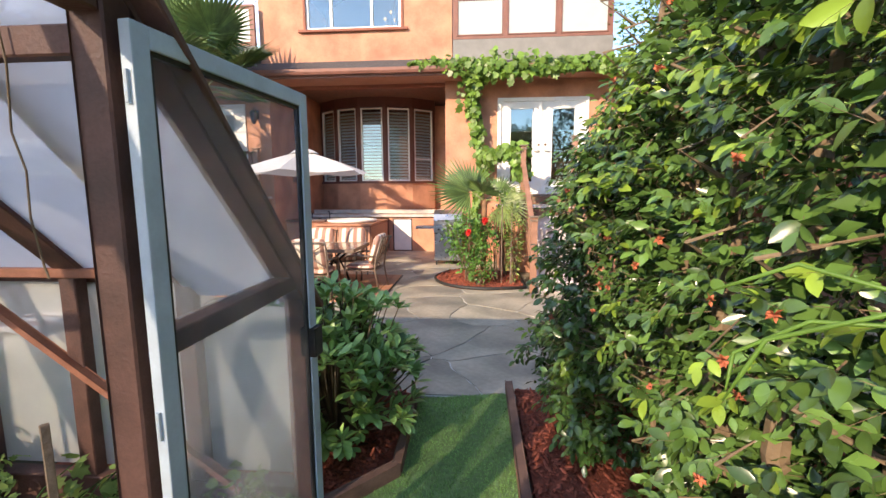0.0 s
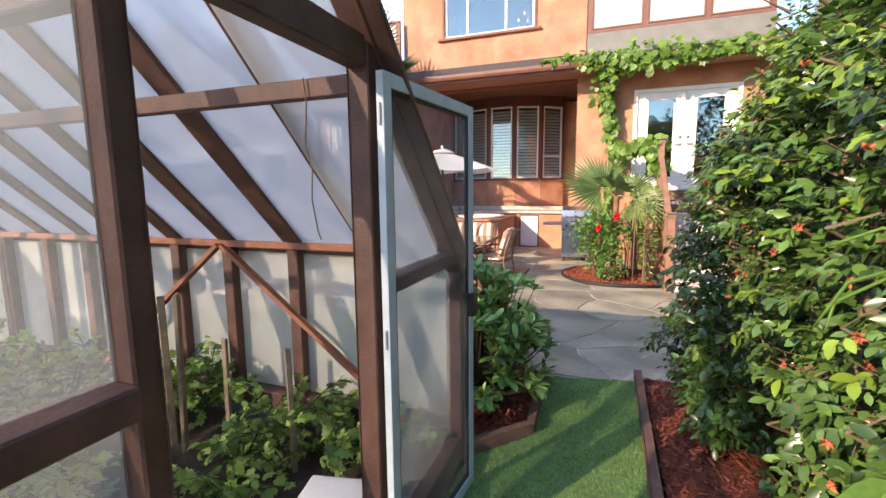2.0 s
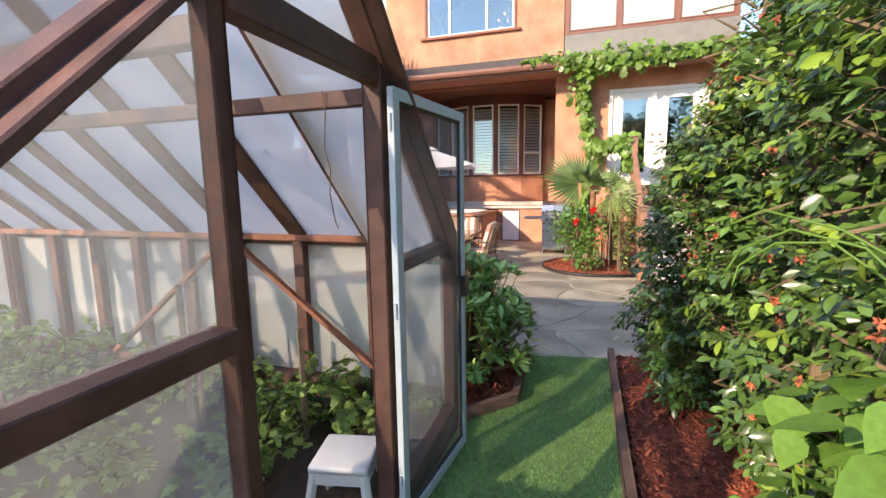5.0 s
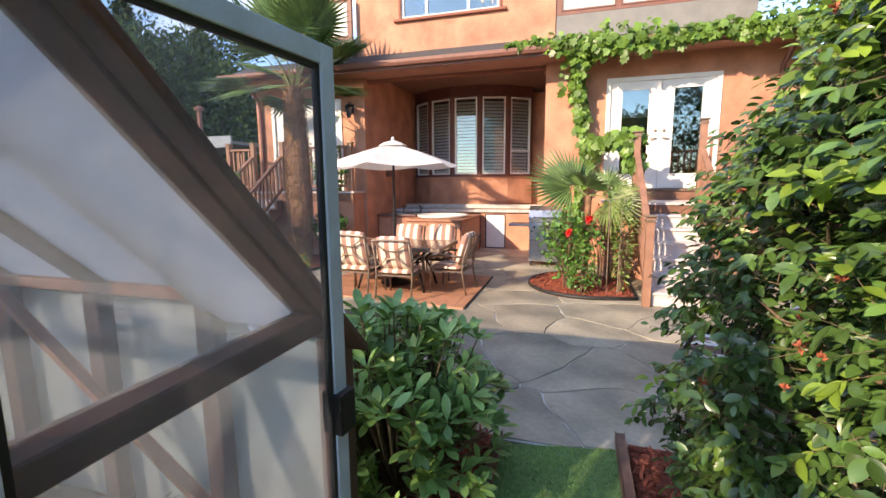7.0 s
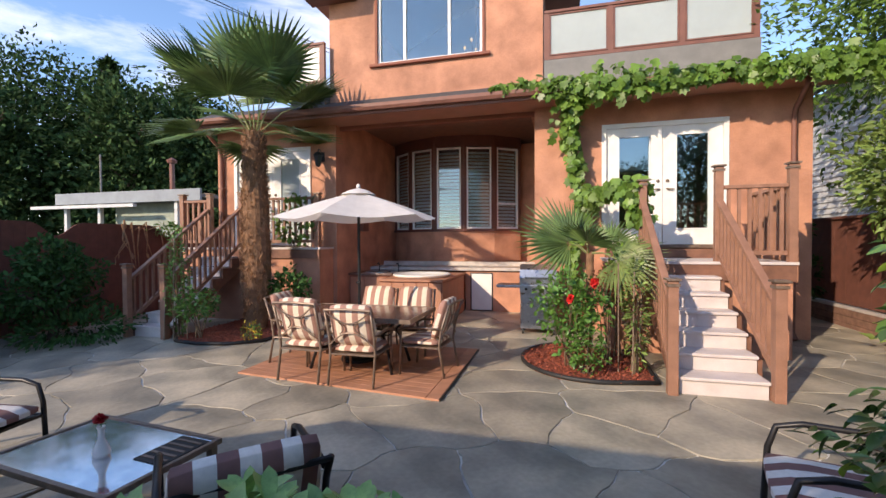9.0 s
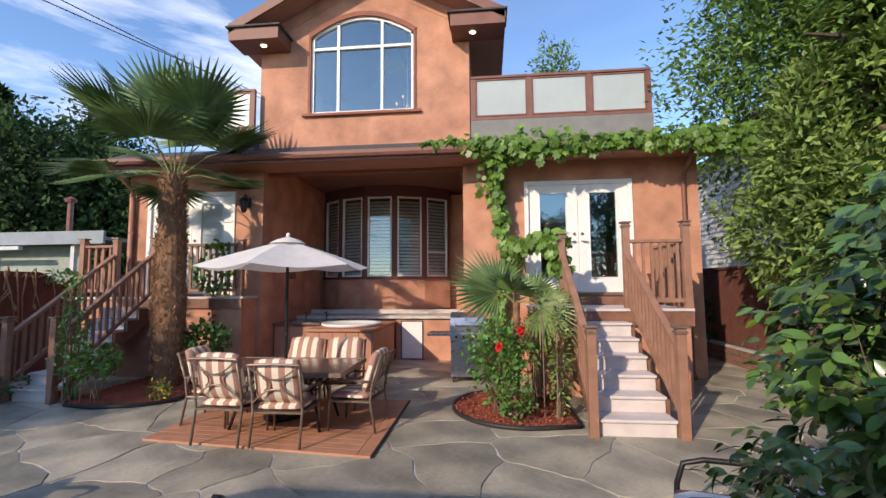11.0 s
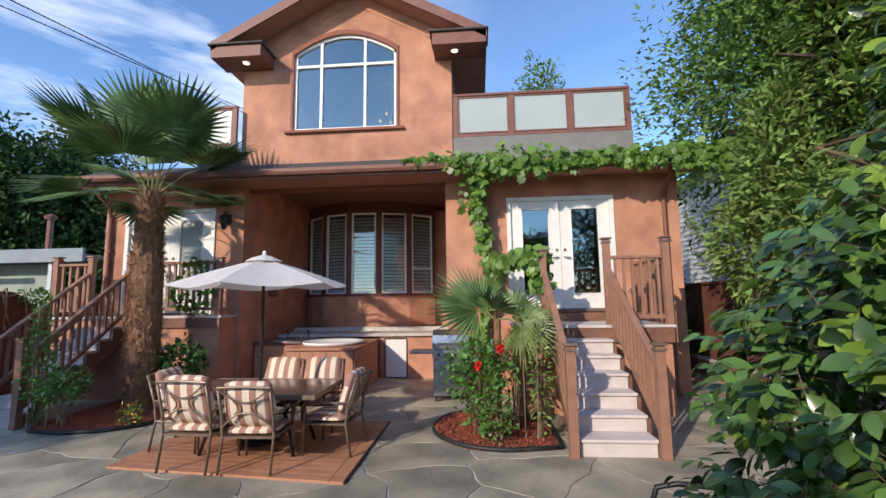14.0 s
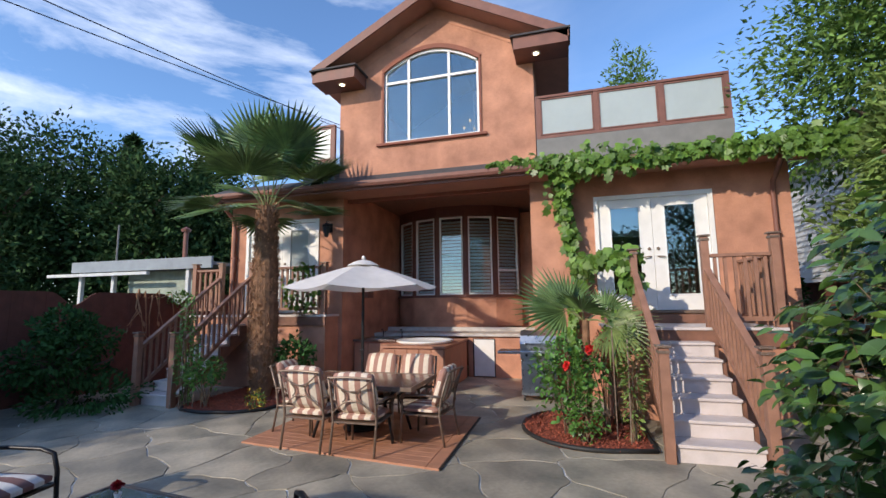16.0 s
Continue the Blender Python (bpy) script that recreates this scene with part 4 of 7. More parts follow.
for x in (-7.17, -6.37):
    r = thing("stair_railing", (0, 0, 0), "shaded brown wooden stair railing with square balusters", "railing", "railings of the left-hand steps")
    newel(r, x, 7.17, 0, 1.24)
    newel(r, x, LY2 + 0.08, 8 * RISE, 8 * RISE + 1.12)
    railing(r, (x, 7.17), (x, LY2 + 0.08), 0.12, 8 * RISE)
    if x > -7:
        newel(r, -4.60, LY2 + 0.08, 8 * RISE, 8 * RISE + 1.05)
        railing(r, (x, LY2 + 0.08), (-4.60, LY2 + 0.08), 8 * RISE, 8 * RISE, 0.98)
    else:
        newel(r, -7.88, LY2 + 0.08, 8 * RISE, 8 * RISE + 1.12)
        railing(r, (-7.88, LY2 + 0.08), (x, LY2 + 0.08), 8 * RISE, 8 * RISE, 0.98)
        railing(r, (-7.88, LY2 + 0.08), (-7.88, Y_W), 8 * RISE, 8 * RISE, 0.98)

# ---- greenhouse ----
gh = thing("greenhouse", (0, 0, 0), "brown timber greenhouse clad in milky plastic film", "greenhouse")
GX, GXE = -0.50, -4.95            # gable face, far gable
GYF, GYN, GYR = 1.39, -1.45, -0.03     # far eave, near eave, ridge
GZE, GZR = 1.23, 2.65
STUDS = [-0.56, -1.09, -1.67, -2.23, -2.73, -3.26, -3.75, -4.27, -4.88]


def timber(name, a, b, w, h, mat_=GH_WOOD, up=(0, 0, 1)):
    return part(name, beam(a, b, w, h, up=up, bevel=0.005), mat_, gh)


def roof_z(y):
    return GZE + (GZR - GZE) * (1 - abs(y - GYR) / (GYF - GYR))


for y in (GYF, GYN):
    xs = -1.07 if y > 0 else GX - 0.09
    timber("wall_plate", (xs, y, GZE), (GXE, y, GZE), 0.09, 0.045, BRACE_WOOD)
    timber("sole_plate", (GX - 0.09, y, 0.12), (GXE, y, 0.12), 0.09, 0.14)
    for x in STUDS[1:]:
        timber("stud", (x, y, 0.19), (x, y, GZE - 0.024), 0.07, 0.085, up=(1, 0, 0))
    for x in STUDS:
        s = 1 if y > 0 else -1
        if x > -0.6:
            continue
        timber("rafter", (x, y + 0.0 * s, GZE + 0.02), (x, GYR + 0.03 * s, GZR - 0.02), 0.042, 0.14, up=(1, 0, 0))
timber("ridge_beam", (GX - 0.05, GYR, GZR - 0.02), (GXE, GYR, GZR - 0.02), 0.045, 0.14)
for y in (0.45, -0.40):
    timber("tie_pole", (GX - 0.1, y, 1.955), (GXE, y, 1.955), 0.05, 0.07)
timber("brace", (-2.25, GYF - 0.05, 1.22), (-0.80, GYF - 0.05, 0.12), 0.02, 0.05, BRACE_WOOD, up=(0, 1, 0))
timber("brace", (-2.28, GYF - 0.05, 1.22), (-3.60, GYF - 0.05, 0.20), 0.02, 0.05, BRACE_WOOD, up=(0, 1, 0))
# gable wall facing the path, with the doorway
JR, JL = 0.38, -0.50
gx = GX - 0.045
for y, w in ((JR + 0.02, 0.075), (JL + 0.055, 0.045)):
    timber("door_post", (gx, y, 0), (gx, y, roof_z(y) - 0.16), 0.075 if y > 0 else 0.05, w, up=(0, 1, 0))
for y in (GYF - 0.02, GYN + 0.02):
    timber("corner_post", (gx, y, 0), (gx, y, GZE - 0.08), 0.09, 0.09)
timber("door_header", (gx, JL + 0.08, 2.035), (gx, JR - 0.02, 2.035), 0.07, 0.10)
for ya, yb in ((JR + 0.06, GYF - 0.065), (GYN + 0.065, JL + 0.03)):
    timber("gable_rail", (gx, ya, GZE - 0.012), (gx, yb, GZE - 0.012), 0.09, 0.062)
    timber("gable_sole", (gx, ya, 0.07), (gx, yb, 0.07), 0.09, 0.14)
for s, y in ((1, GYF), (-1, GYN)):
    timber("gable_rafter", (gx, y - 0.02 * s, GZE - 0.11), (gx, GYR + 0.015 * s, GZR - 0.13), 0.06, 0.095, up=(1, 0, 0))
    timber("barge_board", (GX + 0.02, y + 0.01 * s, GZE - 0.15), (GX + 0.02, GYR + 0.012 * s, GZR - 0.145), 0.025, 0.095, up=(1, 0, 0))
    timber("eave_board", (-1.07 if s > 0 else GX + 0.004, y + 0.07 * s, GZE - 0.03), (GXE, y + 0.07 * s, GZE - 0.03), 0.03, 0.09)
# milky sheets
sh = 0.006
part("film_sheet", box(-1.07, GYF + 0.05 - sh / 2, 0.2, GX - 0.1, GYF + 0.05 + sh / 2, 1.06), FILM_WALL, gh, "milky plastic wall film")
for y in (GYF + 0.05, GYN - 0.05):
    part("film_sheet", box(GXE, y - sh / 2, 0.2, -1.072 if y > 0 else GX - 0.1, y + sh / 2, GZE - 0.06), FILM_WALL, gh, "milky plastic wall film")
for s, y in ((1, GYF), (-1, GYN)):
    n0 = Vector((0, s * (GZR - GZE), abs(GYF - GYR))).normalized() * 0.012
    for i in range(len(STUDS) - 1):
        bm = bmesh.new()
        v = []
        for k in (0, sh):
            for x, yy in ((STUDS[i], y + 0.01 * s), (STUDS[i + 1] + 0.004, y + 0.01 * s), (STUDS[i + 1] + 0.004, GYR), (STUDS[i], GYR)):
                v.append(bm.verts.new(Vector((x, yy, roof_z(yy) - (0.11 if i == 0 else 0.0))) + n0 * (1 + k / 0.012)))
        for f in ((0, 1, 2, 3), (7, 6, 5, 4), (0, 4, 5, 1), (1, 5, 6, 2), (2, 6, 7, 3), (3, 7, 4, 0)):
            bm.faces.new([v[q] for q in f])
        part("film_sheet", bm, FILM_ROOF if s > 0 else FILM_SOUTH, gh, "milky plastic roof film")
for ya, yb in ((JR + 0.05, GYF - 0.07), (GYN + 0.07, JL + 0.03)):
    fx = gx - 0.02
    v = lambda y: roof_z(y) - 0.17
    o = [(ya, 0.15), (yb, 0.15), (yb, v(yb)), (ya, v(ya))]
    bm = bmesh.new()
    a, b = [bm.verts.new((fx, y, z)) for y, z in o], [bm.verts.new((fx - 0.006, y, z)) for y, z in o]
    bm.faces.new(a), bm.faces.new(b[::-1])
    for i in range(4):
        bm.faces.new((a[i], b[i], b[(i + 1) % 4], a[(i + 1) % 4]))
    part("film_sheet", bm, FILM, gh, "milky plastic gable film")
o = [(JL + 0.05, 2.09), (JR - 0.05, 2.09), (JR - 0.05, roof_z(JR) - 0.17), (GYR, GZR - 0.2), (JL + 0.05, roof_z(JL) - 0.17)]
bm = bmesh.new()
a, b = [bm.verts.new((gx - 0.02, y, z)) for y, z in o], [bm.verts.new((gx - 0.026, y, z)) for y, z in o]
bm.faces.new(a), bm.faces.new(b[::-1])
for i in range(5):
    bm.faces.new((a[i], b[i], b[(i + 1) % 5], a[(i + 1) % 5]))
part("film_sheet", bm, FILM, gh, "milky plastic film over the doorway")
part("film_sheet", box(GXE - 0.006, GYN, 0.2, GXE, GYF, GZE), FILM_WALL, gh, "milky plastic end film")
for y in (GYN + 0.02, -0.75, -0.03, 0.7, GYF - 0.02):
    timber("end_stud", (GXE + 0.03, y, 0), (GXE + 0.03, y, roof_z(y) - 0.02), 0.085, 0.045)

# screen door standing open
gd = thing("screen_door", (GX + 0.03, JR - 0.008, 0.02), "open screen door in a pale blue-grey aluminium frame", "door", turn=math.degrees(math.atan2(0.765, 0.085)))
DW, DH, dw = 0.77, 1.955, 0.05
for nm, q in (("stile", (0, 0, dw, DH)), ("stile", (DW - dw, 0, DW, DH)), ("top_bar", (dw, DH - dw, DW - dw, DH)), ("bottom_bar", (dw, 0, DW - dw, 0.06))):
    part(nm, box(q[0], -0.015, q[1], q[2], 0.015, q[3], bevel=0.004), ALU, gd)
bm = bmesh.new()
for q in ((dw, 0.06, dw + 0.012, DH - dw), (DW - dw - 0.012, 0.06, DW - dw, DH - dw), (dw, DH - dw - 0.012, DW - dw, DH - dw), (dw, 0.06, DW - dw, 0.072)):
    box(q[0], -0.008, q[1], q[2], 0.008, q[3], bm)
part("screen_bead", bm, RUBBER, gd, "black screen bead")
part("screen", box(dw, -0.002, 0.06, DW - dw, 0.002, DH - dw), SCREEN, gd, "fine grey insect mesh")
part("latch", box(DW - 0.055, -0.035, 0.93, DW + 0.012, 0.03, 1.05, bevel=0.006), BLACK, gd, "black latch")
for z in (0.2, 1.0, 1.78):
    part("hinge", tube([(-0.004, 0, z), (-0.004, 0, z + 0.07)], 0.006, None, 8), ALU, gd)

# soil bed, stool and stakes inside
solo("soil_bed", box(GXE + 0.1, GYN + 0.1, -0.05, GX - 0.1, GYF - 0.1, 0.03), SOIL, "dark soil floor of the greenhouse", "soil", kind="structure")
st = thing("stool", (-0.77, 0.41, 0.03), "small white moulded plastic stool on the soil", "stool", turn=12)
st.scale = (0.82, 0.82, 0.88)
bm = box(-0.17, -0.17, 0.31, 0.17, 0.17, 0.35, bevel=0.018)
part("seat", bm, PLASTIC, st, smooth=True)
bm = box(-0.165, -0.165, 0.25, 0.165, -0.15, 0.31)
box(-0.165, 0.15, 0.25, 0.165, 0.165, 0.31, bm)
box(-0.165, -0.15, 0.25, -0.15, 0.15, 0.31, bm)
box(0.15, -0.15, 0.25, 0.165, 0.15, 0.31, bm)
part("apron", bm, PLASTIC, st)
for sx in (-1, 1):
    for sy in (-1, 1):
        part("leg", beam((sx * 0.19, sy * 0.19, 0), (sx * 0.14, sy * 0.14, 0.31), 0.05, 0.045, bevel=0.01), PLASTIC, st)
for i, (x, y, h, w) in enumerate(((-1.33, 0.87, 0.74, 0.03), (-1.81, 0.885, 0.74, 0.032), (-2.10, 0.82, 1.0, 0.075), (-2.22, 0.84, 0.97, 0.04), (-3.1, 0.3, 1.0, 0.035),
                                  (-1.75, -0.75, 0.95, 0.035), (-2.5, -0.9, 1.1, 0.04), (-3.3, -0.6, 1.05, 0.035))):
    solo("plant_stake", beam((x, y, 0), (x + 0.02 * (i % 3 - 1), y + 0.015, h), w, 0.022, bevel=0.003), STAKE_WOOD, "weathered wooden stake pushed into the soil", "stake", "plant stakes")


def tomato(x, y, h, seed):
    rng = np.random.RandomState(seed)
    t = thing("tomato_plant", (x, y, 0.03), "leafy green tomato plant growing in the soil", "plant", "tomato plants")
    bm = bmesh.new()
    tips = []
    for k in range(3):
        a = rng.uniform(0, math.tau)
        p = [Vector((0, 0, 0))]
        for i in range(1, 5):
            p.append(Vector((math.cos(a) * 0.05 * i + rng.uniform(-.03, .03), math.sin(a) * 0.05 * i + rng.uniform(-.03, .03), h * i / 4 * rng.uniform(0.85, 1.05))))
        tube(p, [0.009, 0.008, 0.007, 0.005, 0.003], bm, 5)
        for i in range(1, 5):
            for j in range(3):
                b = rng.uniform(0, math.tau)
                e = p[i] + Vector((math.cos(b), math.sin(b), rng.uniform(-0.2, 0.5))) * rng.uniform(0.14, 0.28)
                tube([p[i], p[i].lerp(e, 0.5) + Vector((0, 0, 0.03)), e], [0.004, 0.003, 0.002], bm, 4)
                tips += [(p[i].lerp(e, s), (e - p[i]).normalized()) for s in (0.45, 0.65, 0.85, 1.0) for _ in (0, 1)]
    part("stalk", bm, SHRUB, t)
    pos = np.array([q[0] for q in tips]) + rng.normal(0, 0.012, (len(tips), 3))
    way = np.array([q[1] for q in tips]) + rng.normal(0, 0.7, (len(tips), 3)) + (0, 0, -0.15)
    way /= np.linalg.norm(way, axis=1)[:, None]
    part("foliage", leaf_mesh("foliage", [(LOBED, pos, frames_from(way, 0.7, 0.3, rng), rng.uniform(0.032, 0.075, len(pos)), 0)], [TOMATO]), None, t)


for i, (x, y, h) in enumerate(((-1.25, 1.02, 0.55), (-1.6, 0.7, 0.72), (-2.3, 1.05, 0.8), (-2.6, 1.0, 0.85), (-3.0, 0.6, 0.95), (-1.5, 0.35, 0.5), (-2.1, 0.25, 0.6),
                               (-3.4, 0.9, 1.05), (-3.8, 0.4, 1.1), (-2.6, -0.3, 0.8), (-1.3, -0.75, 0.75), (-1.9, -0.9, 1.0), (-2.5, -1.1, 1.1), (-3.1, -0.9, 1.2), (-3.8, -0.5, 1.2),
                               (-1.2, -1.2, 0.9), (-4.3, 0.8, 1.1), (-4.3, -0.9, 1.2), (-1.0, 1.15, 0.4))):
    tomato(x, y, h * (0.5 if y > 0 else 0.9), 40 + i)
tw = solo("twine", tube([(-0.80, 0.41, 1.99), (-0.79, 0.41, 1.9), (-0.81, 0.42, 1.75), (-0.785, 0.42, 1.66), (-0.80, 0.43, 1.55), (-0.78, 0.43, 1.43), (-0.76, 0.42, 1.40)], 0.0028, None, 5), TWIG,
          "loose brown twine hanging from the greenhouse purlin", "twine")

# ---- camellia hedge ----
hedge = thing("camellia", (1.35, 1.0, 0), "tall glossy camellia hedge with faded orange-red blooms", "hedge")


def hedge_face(y, z):
    """x of the leafy face for a place along the path and a height."""
    base = 1.0 + 0.10 * max(0, z - 1.6) ** 1.3 + (0.3 * (0.3 - z) if z < 0.3 else 0)
    tall = 1.0 if z < 1.0 else math.exp(-((z - 1.0) / 1.3) ** 2)
    end = max(0.0, (y - 2.35) / 0.65)
    lump = 0.24 * noise.noise(Vector((y * 1.5, z * 1.7, 2.7))) + 0.17 * noise.noise(Vector((y * 3.3, z * 3.1, 5.7)))
    lean = 0.26 * max(0.0, z - 1.55) * min(1.0, max(0.0, (y - 1.1) / 1.3))
    return base - 0.36 * tall * math.exp(-((y - 2.05) / 0.80) ** 2) + 0.5 * end ** 2.2 + lump * 0.8 + lean


def unit(v):
    return v / (np.linalg.norm(v, axis=1)[:, None] + 1e-9)


def hedge_leaves():
    """Shoots that grow out of the face, each with leaves set in turn along it, over a deep loose filling."""
    rng = np.random.RandomState(21)
    m = 5600
    y, z = np.where(rng.rand(m) < 0.28, rng.uniform(1.75, 2.98, m), rng.uniform(-1.2, 2.95, m)), 0.12 + 3.8 * rng.rand(m)
    deep = rng.rand(m) ** 1.3 * 0.36
    gap = np.array([noise.noise(Vector((a * 3.4, b * 3.4, 8.3))) for a, b in zip(y, z)])
    deep = np.where(gap > 0.22, deep + 0.28, deep)
    root = np.stack([np.array([hedge_face(a, b) for a, b in zip(y, z)]) + deep + 0.10, y, z], 1)
    end = np.where(y > 2.5, 0.7, -0.12)
    axis = unit(np.stack([np.full(m, -0.75), end, np.full(m, 0.22)], 1) + rng.normal(0, 0.42, (m, 3)))
    length = rng.uniform(0.07, 0.19, m)
    # Share of light leaves rises with height: sun on the top put into colour.
    lit_shoot = (rng.rand(m) < np.where(z > 1.9, 0.6, np.where(z > 1.3, 0.16, 0.09))) & (deep < 0.18)
    pos, way, face, size, lit_tone, dep = [], [], [], [], [], []
    up = np.array((-0.25, -0.1, 1.0))
    side = unit(np.cross(axis, np.tile(up, (m, 1))))
    k = 7
    for j in range(k):
        f = (j + 0.6) / k
        a = j * 2.4 + rng.uniform(0, 0.6, m)
        lift = np.cross(side, axis)
        radial = side * np.cos(a)[:, None] + lift * np.sin(a)[:, None] * 0.55
        open_ = 1.25 - 0.75 * f
        w = unit(axis * (1 - 0.45 * open_) + radial * open_ + np.array((0, 0, -0.55)) + rng.normal(0, 0.16, (m, 3)))
        n = axis * 0.8 + np.tile(up, (m, 1)) * 0.6 + rng.normal(0, 0.28, (m, 3))
        n = unit(n - w * np.sum(w * n, 1)[:, None])
        pos.append(root + axis * (length * f)[:, None])
        way.append(w), face.append(n)
        size.append(rng.uniform(0.05, 0.082, m) * (0.78 + 0.3 * math.sin(math.pi * f)) * np.where(y > 1.9, 0.86, 1.0))
        lit_tone.append(lit_shoot & (rng.rand(m) < 0.35 + 0.6 * f)), dep.append(deep)
    pos, way, face = np.concatenate(pos), np.concatenate(way), np.concatenate(face)
    size, lit_tone, dep = np.concatenate(size), np.concatenate(lit_tone), np.concatenate(dep)
    rot = np.stack([way, np.cross(face, way), face], 2)
    n_fill = 13000
    fy, fz = rng.uniform(-1.2, 2.98, n_fill), 0.08 + 3.85 * rng.rand(n_fill)
    fill = np.stack([np.array([hedge_face(a, b) for a, b in zip(fy, fz)]) + rng.uniform(0.28, 0.75, n_fill), fy, fz], 1)
    f_way = unit(np.array((-0.4, 0.0, -0.2)) + rng.normal(0, 0.7, (n_fill, 3)))
    # back and far end
    p2, w2 = blob_points(22000, (1.95, 0.9, 2.0), (0.85, 1.95, 2.1), 0.2, 5, 0.2)
    keep = (p2[:, 2] > 0.2) & (p2[:, 0] > np.array([hedge_face(min(q[1], 2.9), q[2]) for q in p2]) + 0.1)
    p2, w2 = p2[keep], w2[keep]
    near = np.where((dep < 0.05) & (pos[:, 1] > 0.2) & (pos[:, 1] < 2.3) & (pos[:, 2] < 2.1))[0][:290]
    rest = np.ones(len(pos), bool)
    rest[near] = False
    me = leaf_mesh("foliage", [(OVAL, pos[rest & ~lit_tone], rot[rest & ~lit_tone], size[rest & ~lit_tone], 0), (OVAL, pos[rest & lit_tone], rot[rest & lit_tone], size[rest & lit_tone], 1),
                               (SMALL, fill, frames_from(f_way, 0.4, 0.5, rng), rng.uniform(0.05, 0.085, n_fill), 0),
                               (SMALL, p2, frames_from(w2, 0.4, 0.4, rng), rng.uniform(0.06, 0.09, len(p2)), 0)], [CAMELLIA, CAMELLIA_LIT])
    o = tagged(part("foliage", me, None, hedge), kind="stuff")
    o.matrix_parent_inverse = hedge.matrix_basis.inverted()
    twig = (np.array([(-0.6, 0.012, 0), (-0.6, -0.012, 0), (-0.6, 0, 0.02), (1, 0, 0)], float), [(0, 1, 3), (1, 2, 3), (2, 0, 3)])
    o = tagged(part("twig_growth", leaf_mesh("twig_growth", [(twig, root, frames_from(axis, 0.5, 0.02, rng), length * 1.05, 0)], [TWIG]), None, hedge), kind="stuff")
    o.matrix_parent_inverse = hedge.matrix_basis.inverted()
    shapes = [leaf_mesh("leaf", [(OVAL, np.zeros((1, 3)), np.eye(3)[None], [1.0], 0)], [q]) for q in (CAMELLIA, CAMELLIA_LIT)]
    for i in near:
        lf = part("leaf", shapes[1 if lit_tone[i] else 0], None, hedge)
        mm = Matrix(rot[i].tolist()).to_4x4() @ Matrix.Scale(float(size[i]), 4)
        mm.translation = Vector(pos[i].tolist()) - Vector((1.35, 1.0, 0))
        lf.matrix_basis = mm
    # faded blooms
    for i in range(70):
        a, b = rng.uniform(-0.9, 1.9), rng.uniform(0.5, 3.6)
        c = np.array((hedge_face(a, b) + 0.0, a, b))
        k = 16
        w = rng.normal(0, 1, (k, 3))
        w /= np.linalg.norm(w, axis=1)[:, None]
        me = leaf_mesh("bloom", [(SMALL, np.tile(c, (k, 1)), frames_from(w, 0.3, 0.3, rng), rng.uniform(0.014, 0.027, k), 0)], [BLOOM])
        bm = bmesh.new()
        bm.from_mesh(me)
        bmesh.ops.remove_doubles(bm, verts=bm.verts, dist=0.0005)
        bm.to_mesh(me)
        bm.free()
        o = part("bloom", me, None, hedge, "withered orange-red bloom")
        o.matrix_parent_inverse = hedge.matrix_basis.inverted()


hedge_leaves()
bm = bmesh.new()
for i in range(9):
    y = -0.8 + i * 0.38
    tube([(1.25 + 0.1 * (i % 3), y, 0), (1.2, y + 0.05, 0.8), (1.3, y + 0.12, 1.8), (1.45, y + 0.1, 3.2)], [0.045, 0.038, 0.03, 0.012], bm, 7)
    for k in range(10):
        z = 0.35 + k * 0.32
        tube([(1.22, y + 0.05, z), (1.0, y + 0.1 * ((k % 3) - 1), z + 0.12), (hedge_face(y, z + 0.2) + 0.16, y + 0.2 * ((k % 3) - 1), z + 0.2)], [0.011, 0.007, 0.003], bm, 5)
o = tagged(part("branchwork", bm, TWIG, hedge), kind="stuff")
o.matrix_parent_inverse = hedge.matrix_basis.inverted()

# ---- rhododendron ----
def rhododendron(name, c, radii, whorls, seed, label, leaf=0.12, single=280):
    rng = np.random.RandomState(seed)
    t = thing(name, (c[0], c[1], 0), label, "shrub")
    pts, ways = blob_points(whorls, (0, 0, c[2]), radii, 0.42, seed, 0.4, -0.6, 2.4)
    pos, way, size = [], [], []
    bm = bmesh.new()
    for p, w in zip(pts, ways):
        if p[2] < 0.08:
            continue
        k = rng.randint(7, 11)
        ax = Vector(w * 0.6 + np.array((0, 0, 0.7))).normalized()
        e1 = ax.orthogonal().normalized()
        e2 = ax.cross(e1)
        ph = rng.uniform(0, 6.28)
        for j in range(k):
            a = ph + j * math.tau / k + rng.uniform(-.2, .2)
            d = e1 * math.cos(a) + e2 * math.sin(a) + ax * rng.uniform(0.45, 1.5)
            pos.append(p)
            way.append(d.normalized())
            size.append(leaf * rng.uniform(0.7, 1.15))
        tube([(p[0] * 0.1, p[1] * 0.1, 0.02), (p[0] * 0.6, p[1] * 0.6, p[2] * 0.5), p], [0.012, 0.008, 0.004], bm, 4)
    tagged(part("branchwork", bm, TWIG, t), kind="stuff")
    pos, way, size = np.array(pos), np.array([tuple(q) for q in way]), np.array(size)
    rot = frames_from(way, 1.0, 0.12, rng)
    order = np.argsort(-pos[:, 2])
    near, rest = order[:single], order[single:]
    part("foliage", leaf_mesh("foliage", [(BLUNT, pos[rest], rot[rest], size[rest], 0)], [RHODO]), None, t)
    sh_ = leaf_mesh("leaf", [(BLUNT, np.zeros((1, 3)), np.eye(3)[None], [1.0], 0)], [RHODO])
    for i in near:
        lf = part("leaf", sh_, None, t)
        mm = Matrix(rot[i].tolist()).to_4x4() @ Matrix.Scale(float(size[i]), 4)
        mm.translation = Vector(pos[i].tolist())
        lf.matrix_basis = mm
    return t


